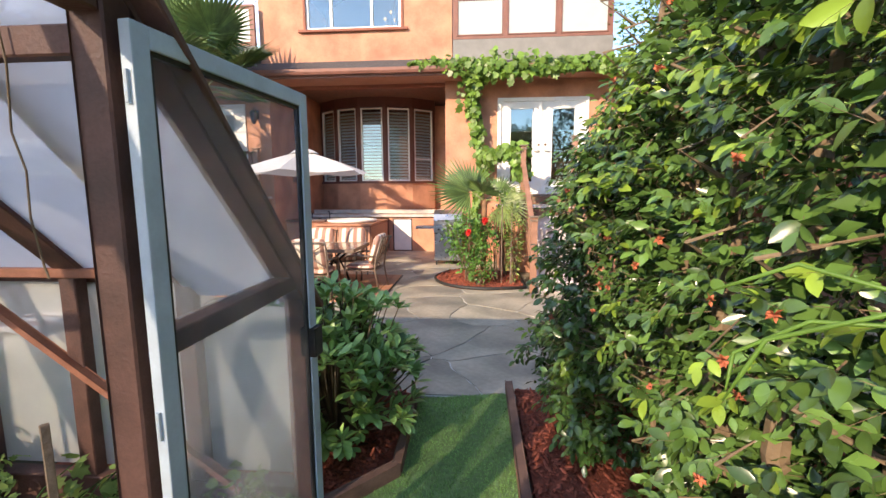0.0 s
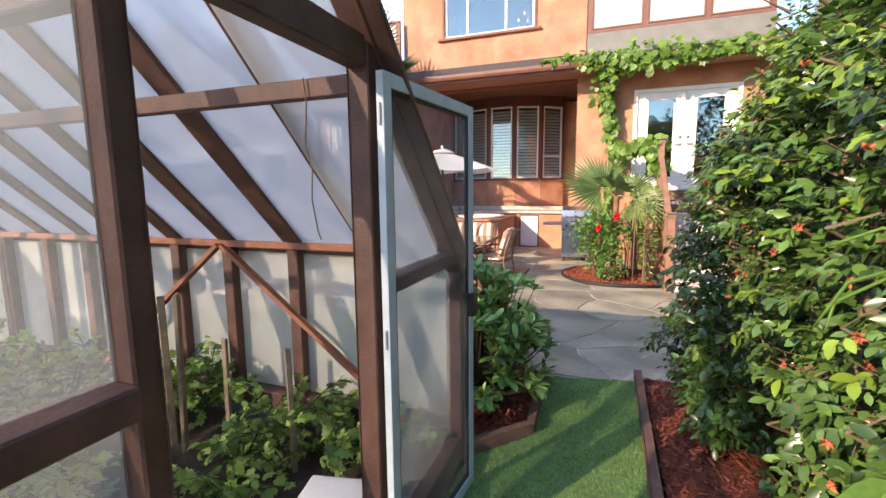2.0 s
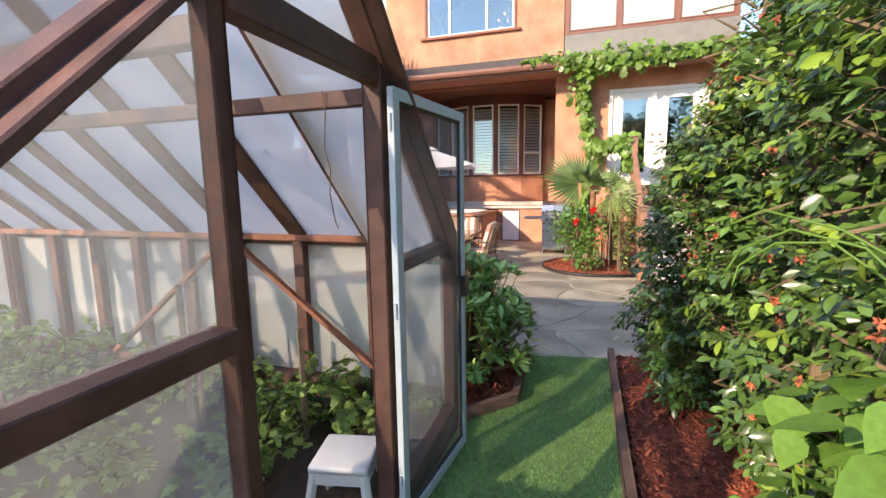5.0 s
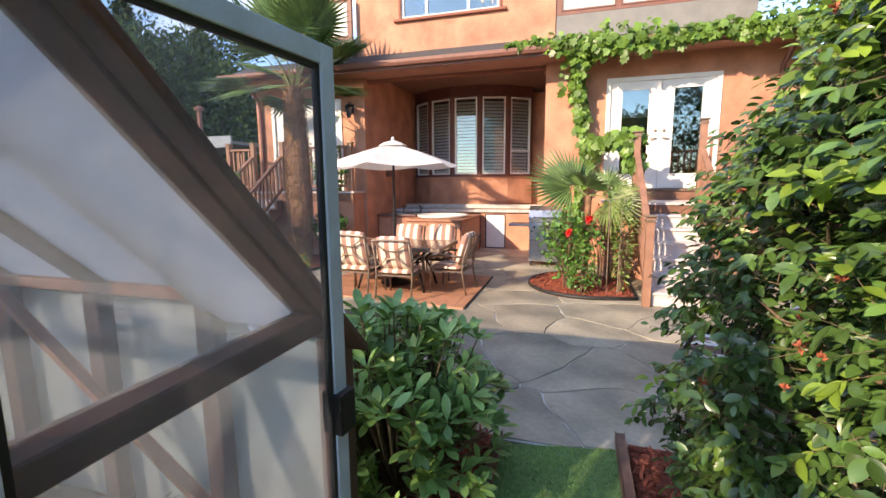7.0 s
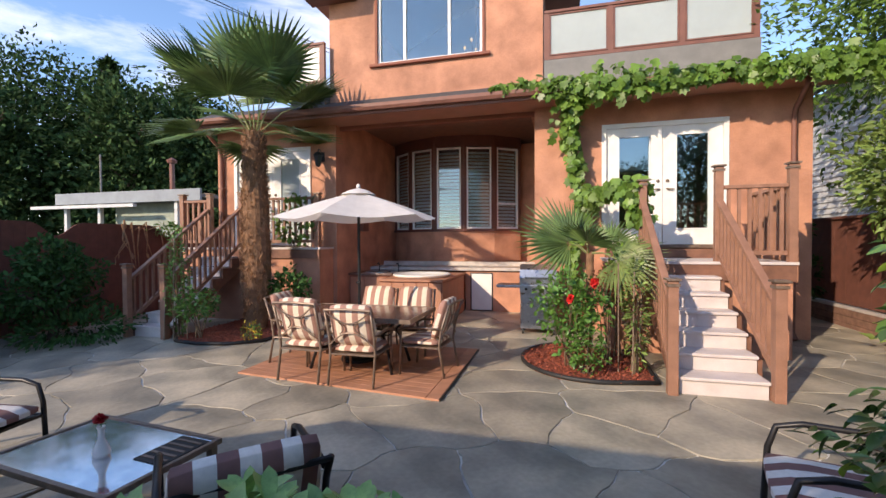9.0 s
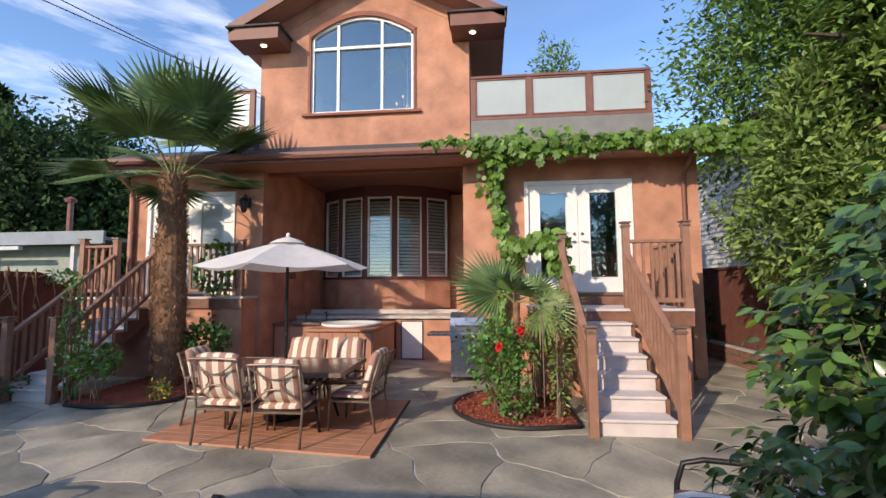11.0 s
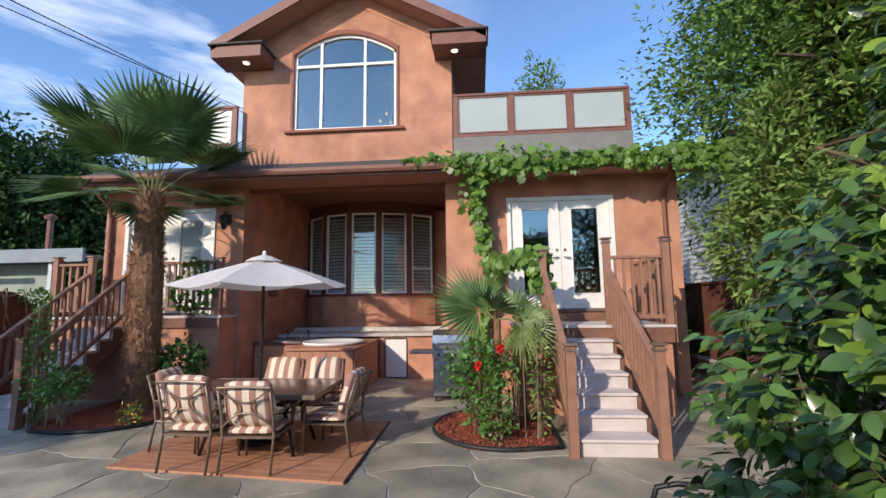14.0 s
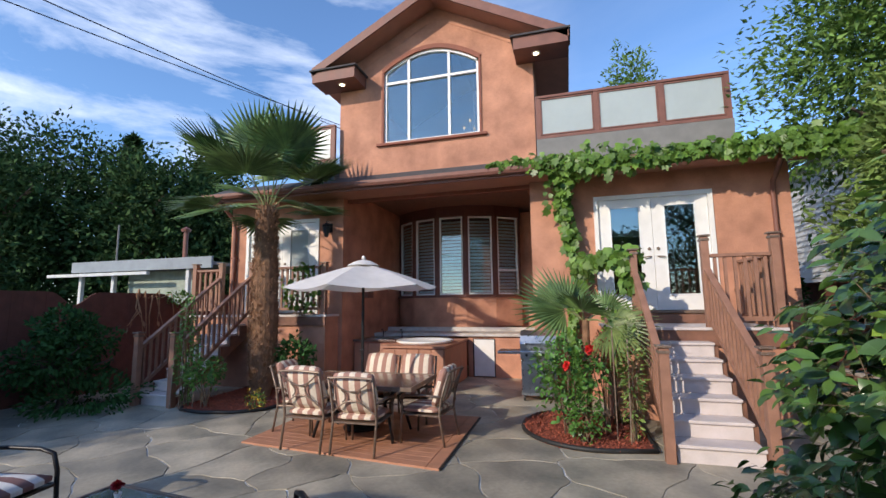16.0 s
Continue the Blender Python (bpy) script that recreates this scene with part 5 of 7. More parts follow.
rhododendron("rhododendron", (-0.66, 2.15, 0.46), (0.52, 0.50, 0.50), 300, 8, "green rhododendron bush with long leathery leaves", 0.118)
rhododendron("rhododendron", (-1.32, 2.12, 0.36), (0.42, 0.38, 0.36), 150, 9, "smaller green rhododendron beside the greenhouse", 0.112, 120)

# ---- patio: crazy paving ----
patio = thing("patio", (0, 0, 0), "grey flagstone crazy paving with pale mortar joints", "pavement", kind="structure")
part("mortar_bed", prism([(-9.3, 2.74), (5.2, 2.74), (5.2, 17.0), (-9.3, 17.0)], -0.055, -0.012), MORTAR, patio, "pale mortar")


def clip_cell(poly, p, q):
    """Keep the side of poly that lies nearer to p than to q."""
    mx, my, nx, ny = (p[0] + q[0]) / 2, (p[1] + q[1]) / 2, q[0] - p[0], q[1] - p[1]
    out = []
    for a, b in zip(poly, poly[1:] + poly[:1]):
        da, db = (a[0] - mx) * nx + (a[1] - my) * ny, (b[0] - mx) * nx + (b[1] - my) * ny
        if da <= 0:
            out.append(a)
        if da * db < 0:
            s = da / (da - db)
            out.append((a[0] + (b[0] - a[0]) * s, a[1] + (b[1] - a[1]) * s))
    return out


def paving():
    rng = random.Random(14)
    seeds = []
    tries = 0
    while tries < 6000:
        tries += 1
        p = (rng.uniform(-9.2, 5.1), rng.uniform(2.8, 13.0))
        gap = 0.55 + 0.75 * rng.random()
        if all(math.hypot((p[0] - q[0]) * 0.85, p[1] - q[1]) > gap for q in seeds):
            seeds.append(p)
    for p in seeds:
        poly = [(-9.3, 2.76), (5.2, 2.76), (5.2, 13.1), (-9.3, 13.1)]
        for q in seeds:
            if q != p and math.hypot(p[0] - q[0], p[1] - q[1]) < 3.2:
                poly = clip_cell(poly, p, q)
        if len(poly) < 3:
            continue
        cxy = (sum(a[0] for a in poly) / len(poly), sum(a[1] for a in poly) / len(poly))
        pts = []
        for a, b in zip(poly, poly[1:] + poly[:1]):
            ln = math.hypot(b[0] - a[0], b[1] - a[1])
            k = max(1, int(ln / 0.07))
            pts += [(a[0] + (b[0] - a[0]) * i / k, a[1] + (b[1] - a[1]) * i / k) for i in range(k)]
        warped = []
        for x, y in pts:
            w1 = noise.noise_vector(Vector((x * 1.1, y * 1.1, 3.0))) * 0.26 + noise.noise_vector(Vector((x * 3.2, y * 3.2, 9.0))) * 0.075 + noise.noise_vector(Vector((x * 11, y * 11, 4.0))) * 0.012
            x, y = x + w1.x, y + w1.y
            d = math.hypot(x - cxy[0], y - cxy[1])
            s = max(0.2, 1 - rng.uniform(0.004, 0.015) / max(d, 0.05))
            warped.append((cxy[0] + (x - cxy[0]) * s, min(17, max(2.76, cxy[1] + (y - cxy[1]) * s))))
        h = rng.uniform(-0.0015, 0.0015)
        bm = bmesh.new()
        lo = [bm.verts.new((x - cxy[0], y - cxy[1], -0.03)) for x, y in warped]
        mid = [bm.verts.new((x - cxy[0], y - cxy[1], h - 0.003)) for x, y in warped]
        hi = [bm.verts.new(((x - cxy[0]) * 0.993, (y - cxy[1]) * 0.993, h)) for x, y in warped]
        n = len(lo)
        bm.faces.new(hi)
        for i in range(n):
            j = (i + 1) % n
            bm.faces.new((lo[i], lo[j], mid[j], mid[i]))
            bm.faces.new((mid[i], mid[j], hi[j], hi[i]))
        o = part("flagstone", bm, STONE, patio)
        o.location = (cxy[0], cxy[1], 0)


paving()

# low plank deck under the dining set
deck = thing("deck", (0, 0, 0), "low reddish-brown plank deck under the dining set", "deck", kind="structure")
DK = (-3.80, -1.13, 7.69)          # left, right, back; the front edge runs at a slant


def deck_y(x, u):
    front = 5.55 + (DK[1] - x) * 0.108
    return front + (DK[2] - front) * u


n = 15
for i in range(n):
    xa, xb = DK[0], DK[1] - 0.16
    u, v = i / n + 0.0008, (i + 1) / n - 0.0008
    part("plank", prism([(xa, deck_y(xa, u)), (xb, deck_y(xb, u)), (xb, deck_y(xb, v)), (xa, deck_y(xa, v))], -0.02, 0.022, bevel=0.002), DECK, deck)
xa, xb = DK[1] - 0.155, DK[1] - 0.01
part("edge_plank", prism([(xa, deck_y(xa, 0)), (xb, deck_y(xb, 0)), (xb, DK[2]), (xa, DK[2])], -0.02, 0.022, bevel=0.003), DECK, deck)
part("edge_strip", box(DK[1] - 0.006, 5.55, -0.02, DK[1] + 0.012, DK[2], 0.018), RUBBER, deck, "black edge strip")


# ---- planted beds on the patio ----
def round_bed(name, outline, label, seed, nchips):
    t = solo(name, prism(outline, -0.01, 0.035), MULCH, label, "flower bed", kind="structure")
    pts = [(*q, 0.03) for q in outline]
    part("edging", tube(pts, 0.028, None, 8), RUBBER, t, "black plastic lawn edging", True)
    chips("bark_chips", [(q[0] * 0.97 + 0.03 * outline[0][0], q[1]) for q in outline], nchips, 0.036, seed, t)
    return t


o = [(0.46 + 0.92 * math.cos(a), 7.45 + 0.95 * math.sin(a)) for a in [math.pi * (0.62 + 0.98 * i / 24) for i in range(25)]]
o = [q for q in o if q[0] < 1.10] + [(1.10, 6.62), (1.10, 8.0), (0.6, 8.05), (0.1, 8.3)]
round_bed("flower_bed", o, "rounded red mulch bed with a rose beside the steps", 31, 2400)
o = [(-6.22, 7.35), (-6.0, 7.02), (-5.5, 6.93), (-5.0, 7.05), (-4.62, 7.35), (-4.55, 7.8), (-4.6, 8.9), (-6.3, 8.9)]
round_bed("flower_bed", o, "red mulch bed at the foot of the tall palm", 32, 2000)


# ---- palms ----
def fan_leaf(bm, hub, way, up, r, n, span, droop, rng, wide=0.40):
    """A fan of folded blades round a hub."""
    z = Vector(way).normalized()
    x = z.cross(Vector(up))
    x = x.normalized() if x.length > 1e-3 else Vector((1, 0, 0))
    nrm = x.cross(z).normalized()
    for i in range(n):
        a = -span / 2 + span * i / (n - 1)
        d = z * math.cos(a) + x * math.sin(a)
        s = x * math.cos(a) - z * math.sin(a)
        ln = r * (0.72 + 0.28 * math.cos(a * 0.75)) * rng.uniform(0.92, 1.05)
        w = ln * span / n * wide
        cup = nrm * (0.10 * ln * abs(math.sin(a)))
        p0 = Vector(hub)
        p1 = p0 + d * ln * 0.52 + cup - Vector((0, 0, droop * 0.12 * ln))
        p2 = p0 + d * ln + cup * 1.2 - Vector((0, 0, droop * ln * rng.uniform(0.3, 0.6)))
        ridge = nrm * w * 0.55
        v = [bm.verts.new(q) for q in (p0 + d * 0.03, p1 + s * w, p1 + ridge, p1 - s * w, p2)]
        for f in ((0, 1, 2), (0, 2, 3), (1, 4, 2), (2, 4, 3)):
            bm.faces.new([v[k] for k in f])


def palm_frond(t, base, hub, up, r, n, span, droop, rng, mat_, wide=0.40):
    d = Vector(hub) - Vector(base)
    mid = Vector(base) + d * 0.5 + Vector((0, 0, 0.10 * d.length))
    bm = bmesh.new()
    fan_leaf(bm, hub, (d.normalized() + (Vector(hub) - mid).normalized()), up, r, n, span, droop, rng, wide)
    me = bpy.data.meshes.new("frond")
    bm.to_mesh(me)
    bm.free()
    me.materials.append(mat_)
    f = part("frond", me, None, t)
    part("stalk", tube([base, mid, hub], [0.016, 0.011, 0.008], None, 5), PETIOLE, f)


def big_palm():
    rng = random.Random(3)
    t = thing("palm_tree", (-5.38, 8.2, 0), "tall fan palm with a shaggy brown fibrous trunk", "palm tree")
    bm = bmesh.new()
    pts, rad = [], []
    for i in range(15):
        z = 3.62 * i / 14
        pts.append((0.03 * math.sin(z), 0.02 * math.sin(z * 1.7), z))
        rad.append(0.175 + 0.06 * math.sin(math.pi * min(1, z / 3.4) ** 0.8))
    tube(pts, rad, bm, 18)
    for v in bm.verts:
        k = noise.noise(v.co * 9) * 0.03
        v.co.x *= 1 + k * 3
        v.co.y *= 1 + k * 3
    part("trunk", bm, FIBRE, t)
    rs = np.random.RandomState(2)
    n = 6500
    a, z = rs.uniform(0, math.tau, n), 0.25 + 3.4 * rs.rand(n) ** 0.8
    rr = 0.17 + 0.06 * np.sin(np.pi * np.minimum(1, z / 3.4) ** 0.8)
    out = np.stack([np.cos(a), np.sin(a), 0 * a], 1)
    pos = out * rr[:, None] + np.stack([0 * a, 0 * a, z], 1)
    way = out * 0.35 + np.array((0, 0, -1.0)) + rs.normal(0, 0.3, (n, 3))
    way /= np.linalg.norm(way, axis=1)[:, None]
    strip = (np.array([(0, .05, 0), (0, -.05, 0), (1, -.02, .1), (1, .02, .1)], float), [(0, 1, 2, 3)])
    stub = (np.array([(0, .2, 0), (0, -.2, 0), (1, -.1, .1), (1, .1, .1), (0.5, 0, 0.18)], float), [(0, 1, 4), (1, 2, 4), (2, 3, 4), (3, 0, 4)])
    big = rs.rand(n) < 0.14
    up_way = out[big] * 0.8 + np.array((0, 0, 0.75))
    up_way /= np.linalg.norm(up_way, axis=1)[:, None]
    me = leaf_mesh("fibre", [(strip, pos[~big], frames_from(way[~big], 0.0, 0.15, rs), rs.uniform(0.05, 0.13, (~big).sum()), 0),
                             (stub, pos[big], frames_from(up_way, 0.3, 0.1, rs), rs.uniform(0.05, 0.09, big.sum()), 1)], [FIBRE, HUSK])
    tagged(part("fibre", me, None, t), kind="stuff")
    for i in range(16):
        a = i * 2.399 + rng.uniform(-0.2, 0.2)
        s = i / 15
        el = radians(84 - 62 * (i / 10) ** 1.1 if i <= 10 else 10 - 4 * (i - 10))
        ln = rng.uniform(0.82, 1.05) * (0.95 + 0.12 * math.sin(math.pi * s)) * (1.0 if i <= 10 else 0.85)
        base = Vector((0.09 * math.cos(a), 0.09 * math.sin(a), 3.72 - 0.18 * s))
        hub = base + Vector((math.cos(a) * math.cos(el), math.sin(a) * math.cos(el), math.sin(el))) * ln
        palm_frond(t, base, hub, (0, 0, 1) if el < 1.1 else (math.cos(a), math.sin(a), 0.2), rng.uniform(0.98, 1.14) * (1.0 if i <= 10 else 0.82), 34, 3.9, 0.02 + 0.20 * s, rng, PALM_LEAF)


big_palm()


def small_palm():
    rng = random.Random(9)
    t = thing("palm", (0.42, 7.62, 0.03), "young fan palm with spread light green fronds", "palm tree")
    part("trunk", tube([(0, 0, 0), (0.0, 0, 0.6), (0.02, 0, 1.46)], [0.05, 0.055, 0.05], None, 12), FIBRE, t)
    for a, el, ln, r, up, m, droop in ((195, 30, 0.26, 0.88, (0, -0.75, 0.65), PALM_LEAF, 0.16), (150, 36, 0.26, 0.74, (0, -0.8, 0.6), PALM_LEAF, 0.16),
                                       (262, 34, 0.22, 0.62, (0, -0.7, 0.7), PALM_LEAF, 0.16), (320, -10, 0.40, 0.70, (-0.1, -0.8, 0.6), PALM_LIGHT, 0.42),
                                       (20, 18, 0.28, 0.60, (0, -0.8, 0.6), PALM_LEAF, 0.2), (95, 38, 0.26, 0.58, (0, -0.6, 0.8), PALM_LEAF, 0.14)):
        aa, e = radians(a), radians(el)
        base = Vector((0.03 * math.cos(aa), 0.03 * math.sin(aa), 1.42))
        hub = base + Vector((math.cos(aa) * math.cos(e), math.sin(aa) * math.cos(e), math.sin(e))) * ln
        palm_frond(t, base, hub, up, r, 30, 3.3, droop, rng, m, 0.30)


small_palm()


# ---- leafy plants ----
def leafy(name, at, centre, radii, n, shape, size, mat_, label, cat, seed, stem=True, rough=0.3, shell=0.5, low=-0.8, second=None, share=0.0, group="", upm=0.5, stems=6):
    rng = np.random.RandomState(seed)
    t = thing(name, at, label, cat, group)
    p, w = blob_points(n, centre, radii, rough, seed, shell, low, 2.2)
    k = p[:, 2] > 0.02
    p, w = p[k], w[k]
    rot = frames_from(w * 0.6 + rng.normal(0, 0.5, (len(p), 3)), upm, 0.4, rng)
    s = rng.uniform(size[0], size[1], len(p))
    m2 = rng.rand(len(p)) < share
    part("foliage", leaf_mesh("foliage", [(shape, p[~m2], rot[~m2], s[~m2], 0), (shape, p[m2], rot[m2], s[m2], 1)], [mat_, second or mat_]), None, t)
    if stem:
        for i in range(stems):
            e = p[rng.randint(len(p))]
            part("stem", tube([(rng.uniform(-.06, .06), rng.uniform(-.06, .06), 0), (e[0] * 0.4, e[1] * 0.4, e[2] * 0.55), e], [0.012, 0.008, 0.004], None, 5), TWIG, t)
    return t


def bloom(parent, p, r, mat_, seed, k=26):
    rng = np.random.RandomState(seed)
    w = rng.normal(0, 1, (k, 3)) + (0, -0.3, 0.3)
    w /= np.linalg.norm(w, axis=1)[:, None]
    sv = (OVAL[0] * (1, 1.7, 1), OVAL[1])
    me = leaf_mesh("flower", [(sv, np.tile(p, (k, 1)), frames_from(w, 0.4, 0.3, rng), rng.uniform(r * 0.7, r, k), 0)], [mat_])
    return part("flower", me, None, parent, "full red rose bloom" if mat_ is PETAL else "")


rose = leafy("rose_bush", (0.16, 7.02, 0.03), (0, 0, 0.74), (0.42, 0.38, 0.52), 950, OVAL, (0.055, 0.095), ROSE_LEAF, "leafy green rose bush with two red blooms", "rose bush", 51, stems=14)
bloom(rose, (0.27, -0.33, 1.10), 0.075, PETAL, 1)
bloom(rose, (0.0, -0.38, 0.91), 0.068, PETAL, 2)
leafy("rose_bush", (0.34, 6.75, 0.03), (0, 0, 0.28), (0.22, 0.2, 0.3), 420, OVAL, (0.04, 0.07), ROSE_LEAF, "low leafy rose shoots in the mulch", "rose bush", 52)
leafy("bronze_shrub", (0.62, 7.25, 0.03), (0, 0, 0.95), (0.22, 0.2, 0.28), 420, OVAL, (0.035, 0.06), RED_LEAF, "withered reddish-brown leafy shrub behind the rose", "shrub", 53)
leafy("climbing_plant", (0.92, 6.95, 0.03), (0, 0, 0.75), (0.13, 0.20, 0.72), 480, LONG, (0.04, 0.085), CYPRESS, "feathery yellow-green climber against the stair railing", "climber", 54, low=-1)
leafy("climbing_plant", (0.80, 7.7, 0.03), (0, 0, 1.0), (0.18, 0.3, 0.55), 500, OVAL, (0.05, 0.08), VINE, "green leafy climber beside the steps", "climber", 55)
for i, (x, y) in enumerate(((0.72, 6.92), (0.86, 6.80), (0.98, 7.15))):
    solo("garden_cane", tube([(x, y, 0), (x + 0.02 * i, y + 0.02, 1.35 - 0.1 * i)], 0.008, None, 6), STAKE_WOOD if i else BRONZE, "thin upright garden cane in the mulch", "cane", "garden canes")

for i, (x, y) in enumerate(((-1.86, 2.2), (-2.35, 2.05), (-2.9, 2.0), (-3.5, 2.0))):
    leafy("low_shrub", (x, y, -0.04), (0, 0, 0.30), (0.30, 0.28, 0.30), 620, OVAL, (0.05, 0.085), LIME_LEAF, "low bright yellow-green leafy shrub behind the greenhouse", "shrub", 56 + i, group="yellow-green shrubs behind the greenhouse")
leafy("shrub", (-5.72, 7.22, 0.03), (0, 0, 0.55), (0.30, 0.26, 0.26), 520, OVAL, (0.05, 0.09), ROSE_LEAF, "small round green rose shrub on bare stems", "shrub", 61)
leafy("climbing_plant", (-6.12, 7.2, 0.03), (0, 0, 0.95), (0.17, 0.15, 0.95), 900, LONG, (0.04, 0.08), ROSE_LEAF, "thin climbing rose tied to a cane", "climber", 62, low=-1)
leafy("yellow_flowers", (-4.82, 7.35, 0.03), (0, 0, 0.12), (0.17, 0.15, 0.16), 260, LONG, (0.03, 0.06), ROSE_LEAF, "low clump of small yellow flowers", "flowers", 63, second=YELLOW, share=0.25)
leafy("shrub", (-4.85, 8.45, 0.03), (0, 0, 0.75), (0.36, 0.3, 0.30), 460, OVAL, (0.07, 0.12), SHRUB, "dark green leafy shrub behind the palm", "shrub", 64)
leafy("climbing_plant", (-5.0, 8.88, 1.5), (0, 0, 0.5), (0.45, 0.14, 0.55), 170, LOBED, (0.07, 0.12), VINE, "grape vine climbing over the landing railing", "vine", 65, low=-1)
for i, (x, y, h) in enumerate(((-6.15, 7.12, 1.75), (-6.3, 7.08, 0.9), (-5.9, 7.15, 0.85))):
    solo("garden_cane", tube([(x, y, 0), (x + 0.03, y + 0.02, h)], 0.008, None, 6), STAKE_WOOD, "thin upright garden cane in the mulch", "cane", "garden canes")


# vine along the eaves and down the wall
def grape_vine():
    rng = np.random.RandomState(77)
    t = thing("grape_vine", (0.35, 9.35, 0), "lush grape vine trained along the eaves and wall", "vine")
    path = [((0.35, 9.40, 0.0), 0.02), ((0.25, 9.42, 1.2), 0.05), ((0.45, 9.38, 2.2), 0.22), ((0.28, 9.35, 3.0), 0.28), ((0.15, 9.25, 3.7), 0.32), ((0.3, 8.95, 4.12), 0.36)]
    along = [((-1.1, 8.88, 4.26), 0.07), ((-0.6, 8.88, 4.28), 0.12), ((-0.1, 8.86, 4.2), 0.27), ((0.6, 8.84, 4.18), 0.33), ((1.6, 8.84, 4.16), 0.28), ((2.5, 8.84, 4.2), 0.27), ((3.4, 8.82, 4.18), 0.30), ((4.3, 8.80, 4.15), 0.34), ((5.0, 8.7, 4.2), 0.4)]
    low = [((0.5, 9.1, 2.35), 0.2), ((0.85, 8.6, 2.45), 0.26), ((1.15, 8.3, 2.35), 0.26), ((1.15, 8.1, 1.9), 0.2)]
    pos, out = [], []
    for line, dens in ((path, 200), (along, 235), (low, 230)):
        for (p, r), (q, s) in zip(line, line[1:]):
            p, q = np.array(p), np.array(q)
            n = int(dens * np.linalg.norm(q - p) * (0.35 + 2.0 * (r + s) / 2) * 1.0)
            u = rng.rand(n)
            c = p + (q - p) * u[:, None]
            w = rng.normal(0, 1, (n, 3))
            w /= np.linalg.norm(w, axis=1)[:, None]
            clump = np.array([0.45 + 1.5 * abs(noise.noise(Vector(q) * 2.6)) + 0.5 * max(0.0, noise.noise(Vector(q) * 0.9)) for q in c.tolist()])
            rr = (r + (s - r) * u) * clump * rng.rand(n) ** 0.5
            pos.append(c + w * rr[:, None] * (1, 0.55, 1.0))
            out.append(w * 0.5 + (0, -0.8, 0.0))
        part("stem", tube([q[0] for q in line], 0.014, None, 6), TWIG, t).matrix_parent_inverse = t.matrix_basis.inverted()
    pos, out = np.concatenate(pos), np.concatenate(out)
    pos[:, 1] = np.minimum(pos[:, 1], 9.54)
    # blades face outwards, tips hang down
    way = np.array((0, -0.15, -0.9)) + rng.normal(0, 0.45, (len(pos), 3))
    way /= np.linalg.norm(way, axis=1)[:, None]
    z = out / np.linalg.norm(out, axis=1)[:, None] + np.array((0, 0, 0.5)) + rng.normal(0, 0.3, (len(pos), 3))
    z -= way * np.sum(way * z, 1)[:, None]
    z /= np.linalg.norm(z, axis=1)[:, None]
    rot = np.stack([way, np.cross(z, way), z], 2)
    size = rng.uniform(0.08, 0.19, len(pos))
    near = np.where(pos[:, 1] < 8.75)[0][:220]
    rest = np.ones(len(pos), bool)
    rest[near] = False
    o = tagged(part("foliage", leaf_mesh("foliage", [(LOBED, pos[rest], rot[rest], size[rest], 0)], [VINE]), None, t), kind="stuff")
    o.matrix_parent_inverse = t.matrix_basis.inverted()
    sh_ = leaf_mesh("leaf", [(LOBED, np.zeros((1, 3)), np.eye(3)[None], [1.0], 0)], [VINE])
    for i in near:
        mm = Matrix(rot[i].tolist()).to_4x4() @ Matrix.Scale(float(size[i]), 4)
        mm.translation = Vector(pos[i].tolist()) - Vector((0.35, 9.35, 0))
        part("leaf", sh_, None, t).matrix_basis = mm


grape_vine()


# bean plants by the path
def bean(x, y, h, n, seed):
    rng = np.random.RandomState(seed)
    t = thing("bean_plant", (x, y, 0.01), "bright green climbing bean with broad leaves", "plant", "bean plants")
    sh_ = leaf_mesh("leaf", [((np.array([(0, 0, 0), (0.12, 0.36, 0.05), (0.35, 0.43, 0.03), (0.65, 0.27, -0.02), (1, 0, -0.16), (0.65, -0.27, -0.02), (0.35, -0.43, 0.03), (0.12, -0.36, 0.05),
                                          (0.3, 0, 0.0), (0.65, 0, -0.03)], float),
                               [(0, 8, 1), (1, 8, 2), (2, 8, 9), (2, 9, 3), (3, 9, 4), (4, 9, 5), (5, 9, 6), (6, 9, 8), (6, 8, 7), (7, 8, 0)]),
                              np.zeros((1, 3)), np.eye(3)[None], [1.0], 0)], [BEAN])
    for i in range(n):
        a = rng.uniform(0, math.tau)
        z = h * (0.45 + 0.55 * rng.rand() ** 0.7)
        p = Vector((math.cos(a) * rng.uniform(0.02, 0.2), math.sin(a) * rng.uniform(0.02, 0.2), z))
        way = np.array([(math.cos(a) * 0.8, math.sin(a) * 0.8, -0.25)]) + rng.normal(0, 0.25, (1, 3))
        rot = frames_from(way / np.linalg.norm(way), 0.9, 0.15, rng)[0]
        mm = Matrix(rot.tolist()).to_4x4() @ Matrix.Scale(float(rng.uniform(0.09, 0.15)), 4)
        mm.translation = p
        part("leaf", sh_, None, t).matrix_basis = mm
        if i % 3 == 0:
            part("stem", tube([(0, 0, 0), (p.x * 0.5, p.y * 0.5, z * 0.6), p], [0.006, 0.005, 0.003], None, 5), BEAN, t)



bean(0.80, -0.46, 1.23, 36, 1)
bean(0.98, 0.02, 1.10, 28, 2)
bean(0.80, -0.30, 0.92, 20, 3)
bean(1.0, 0.25, 0.9, 16, 4)
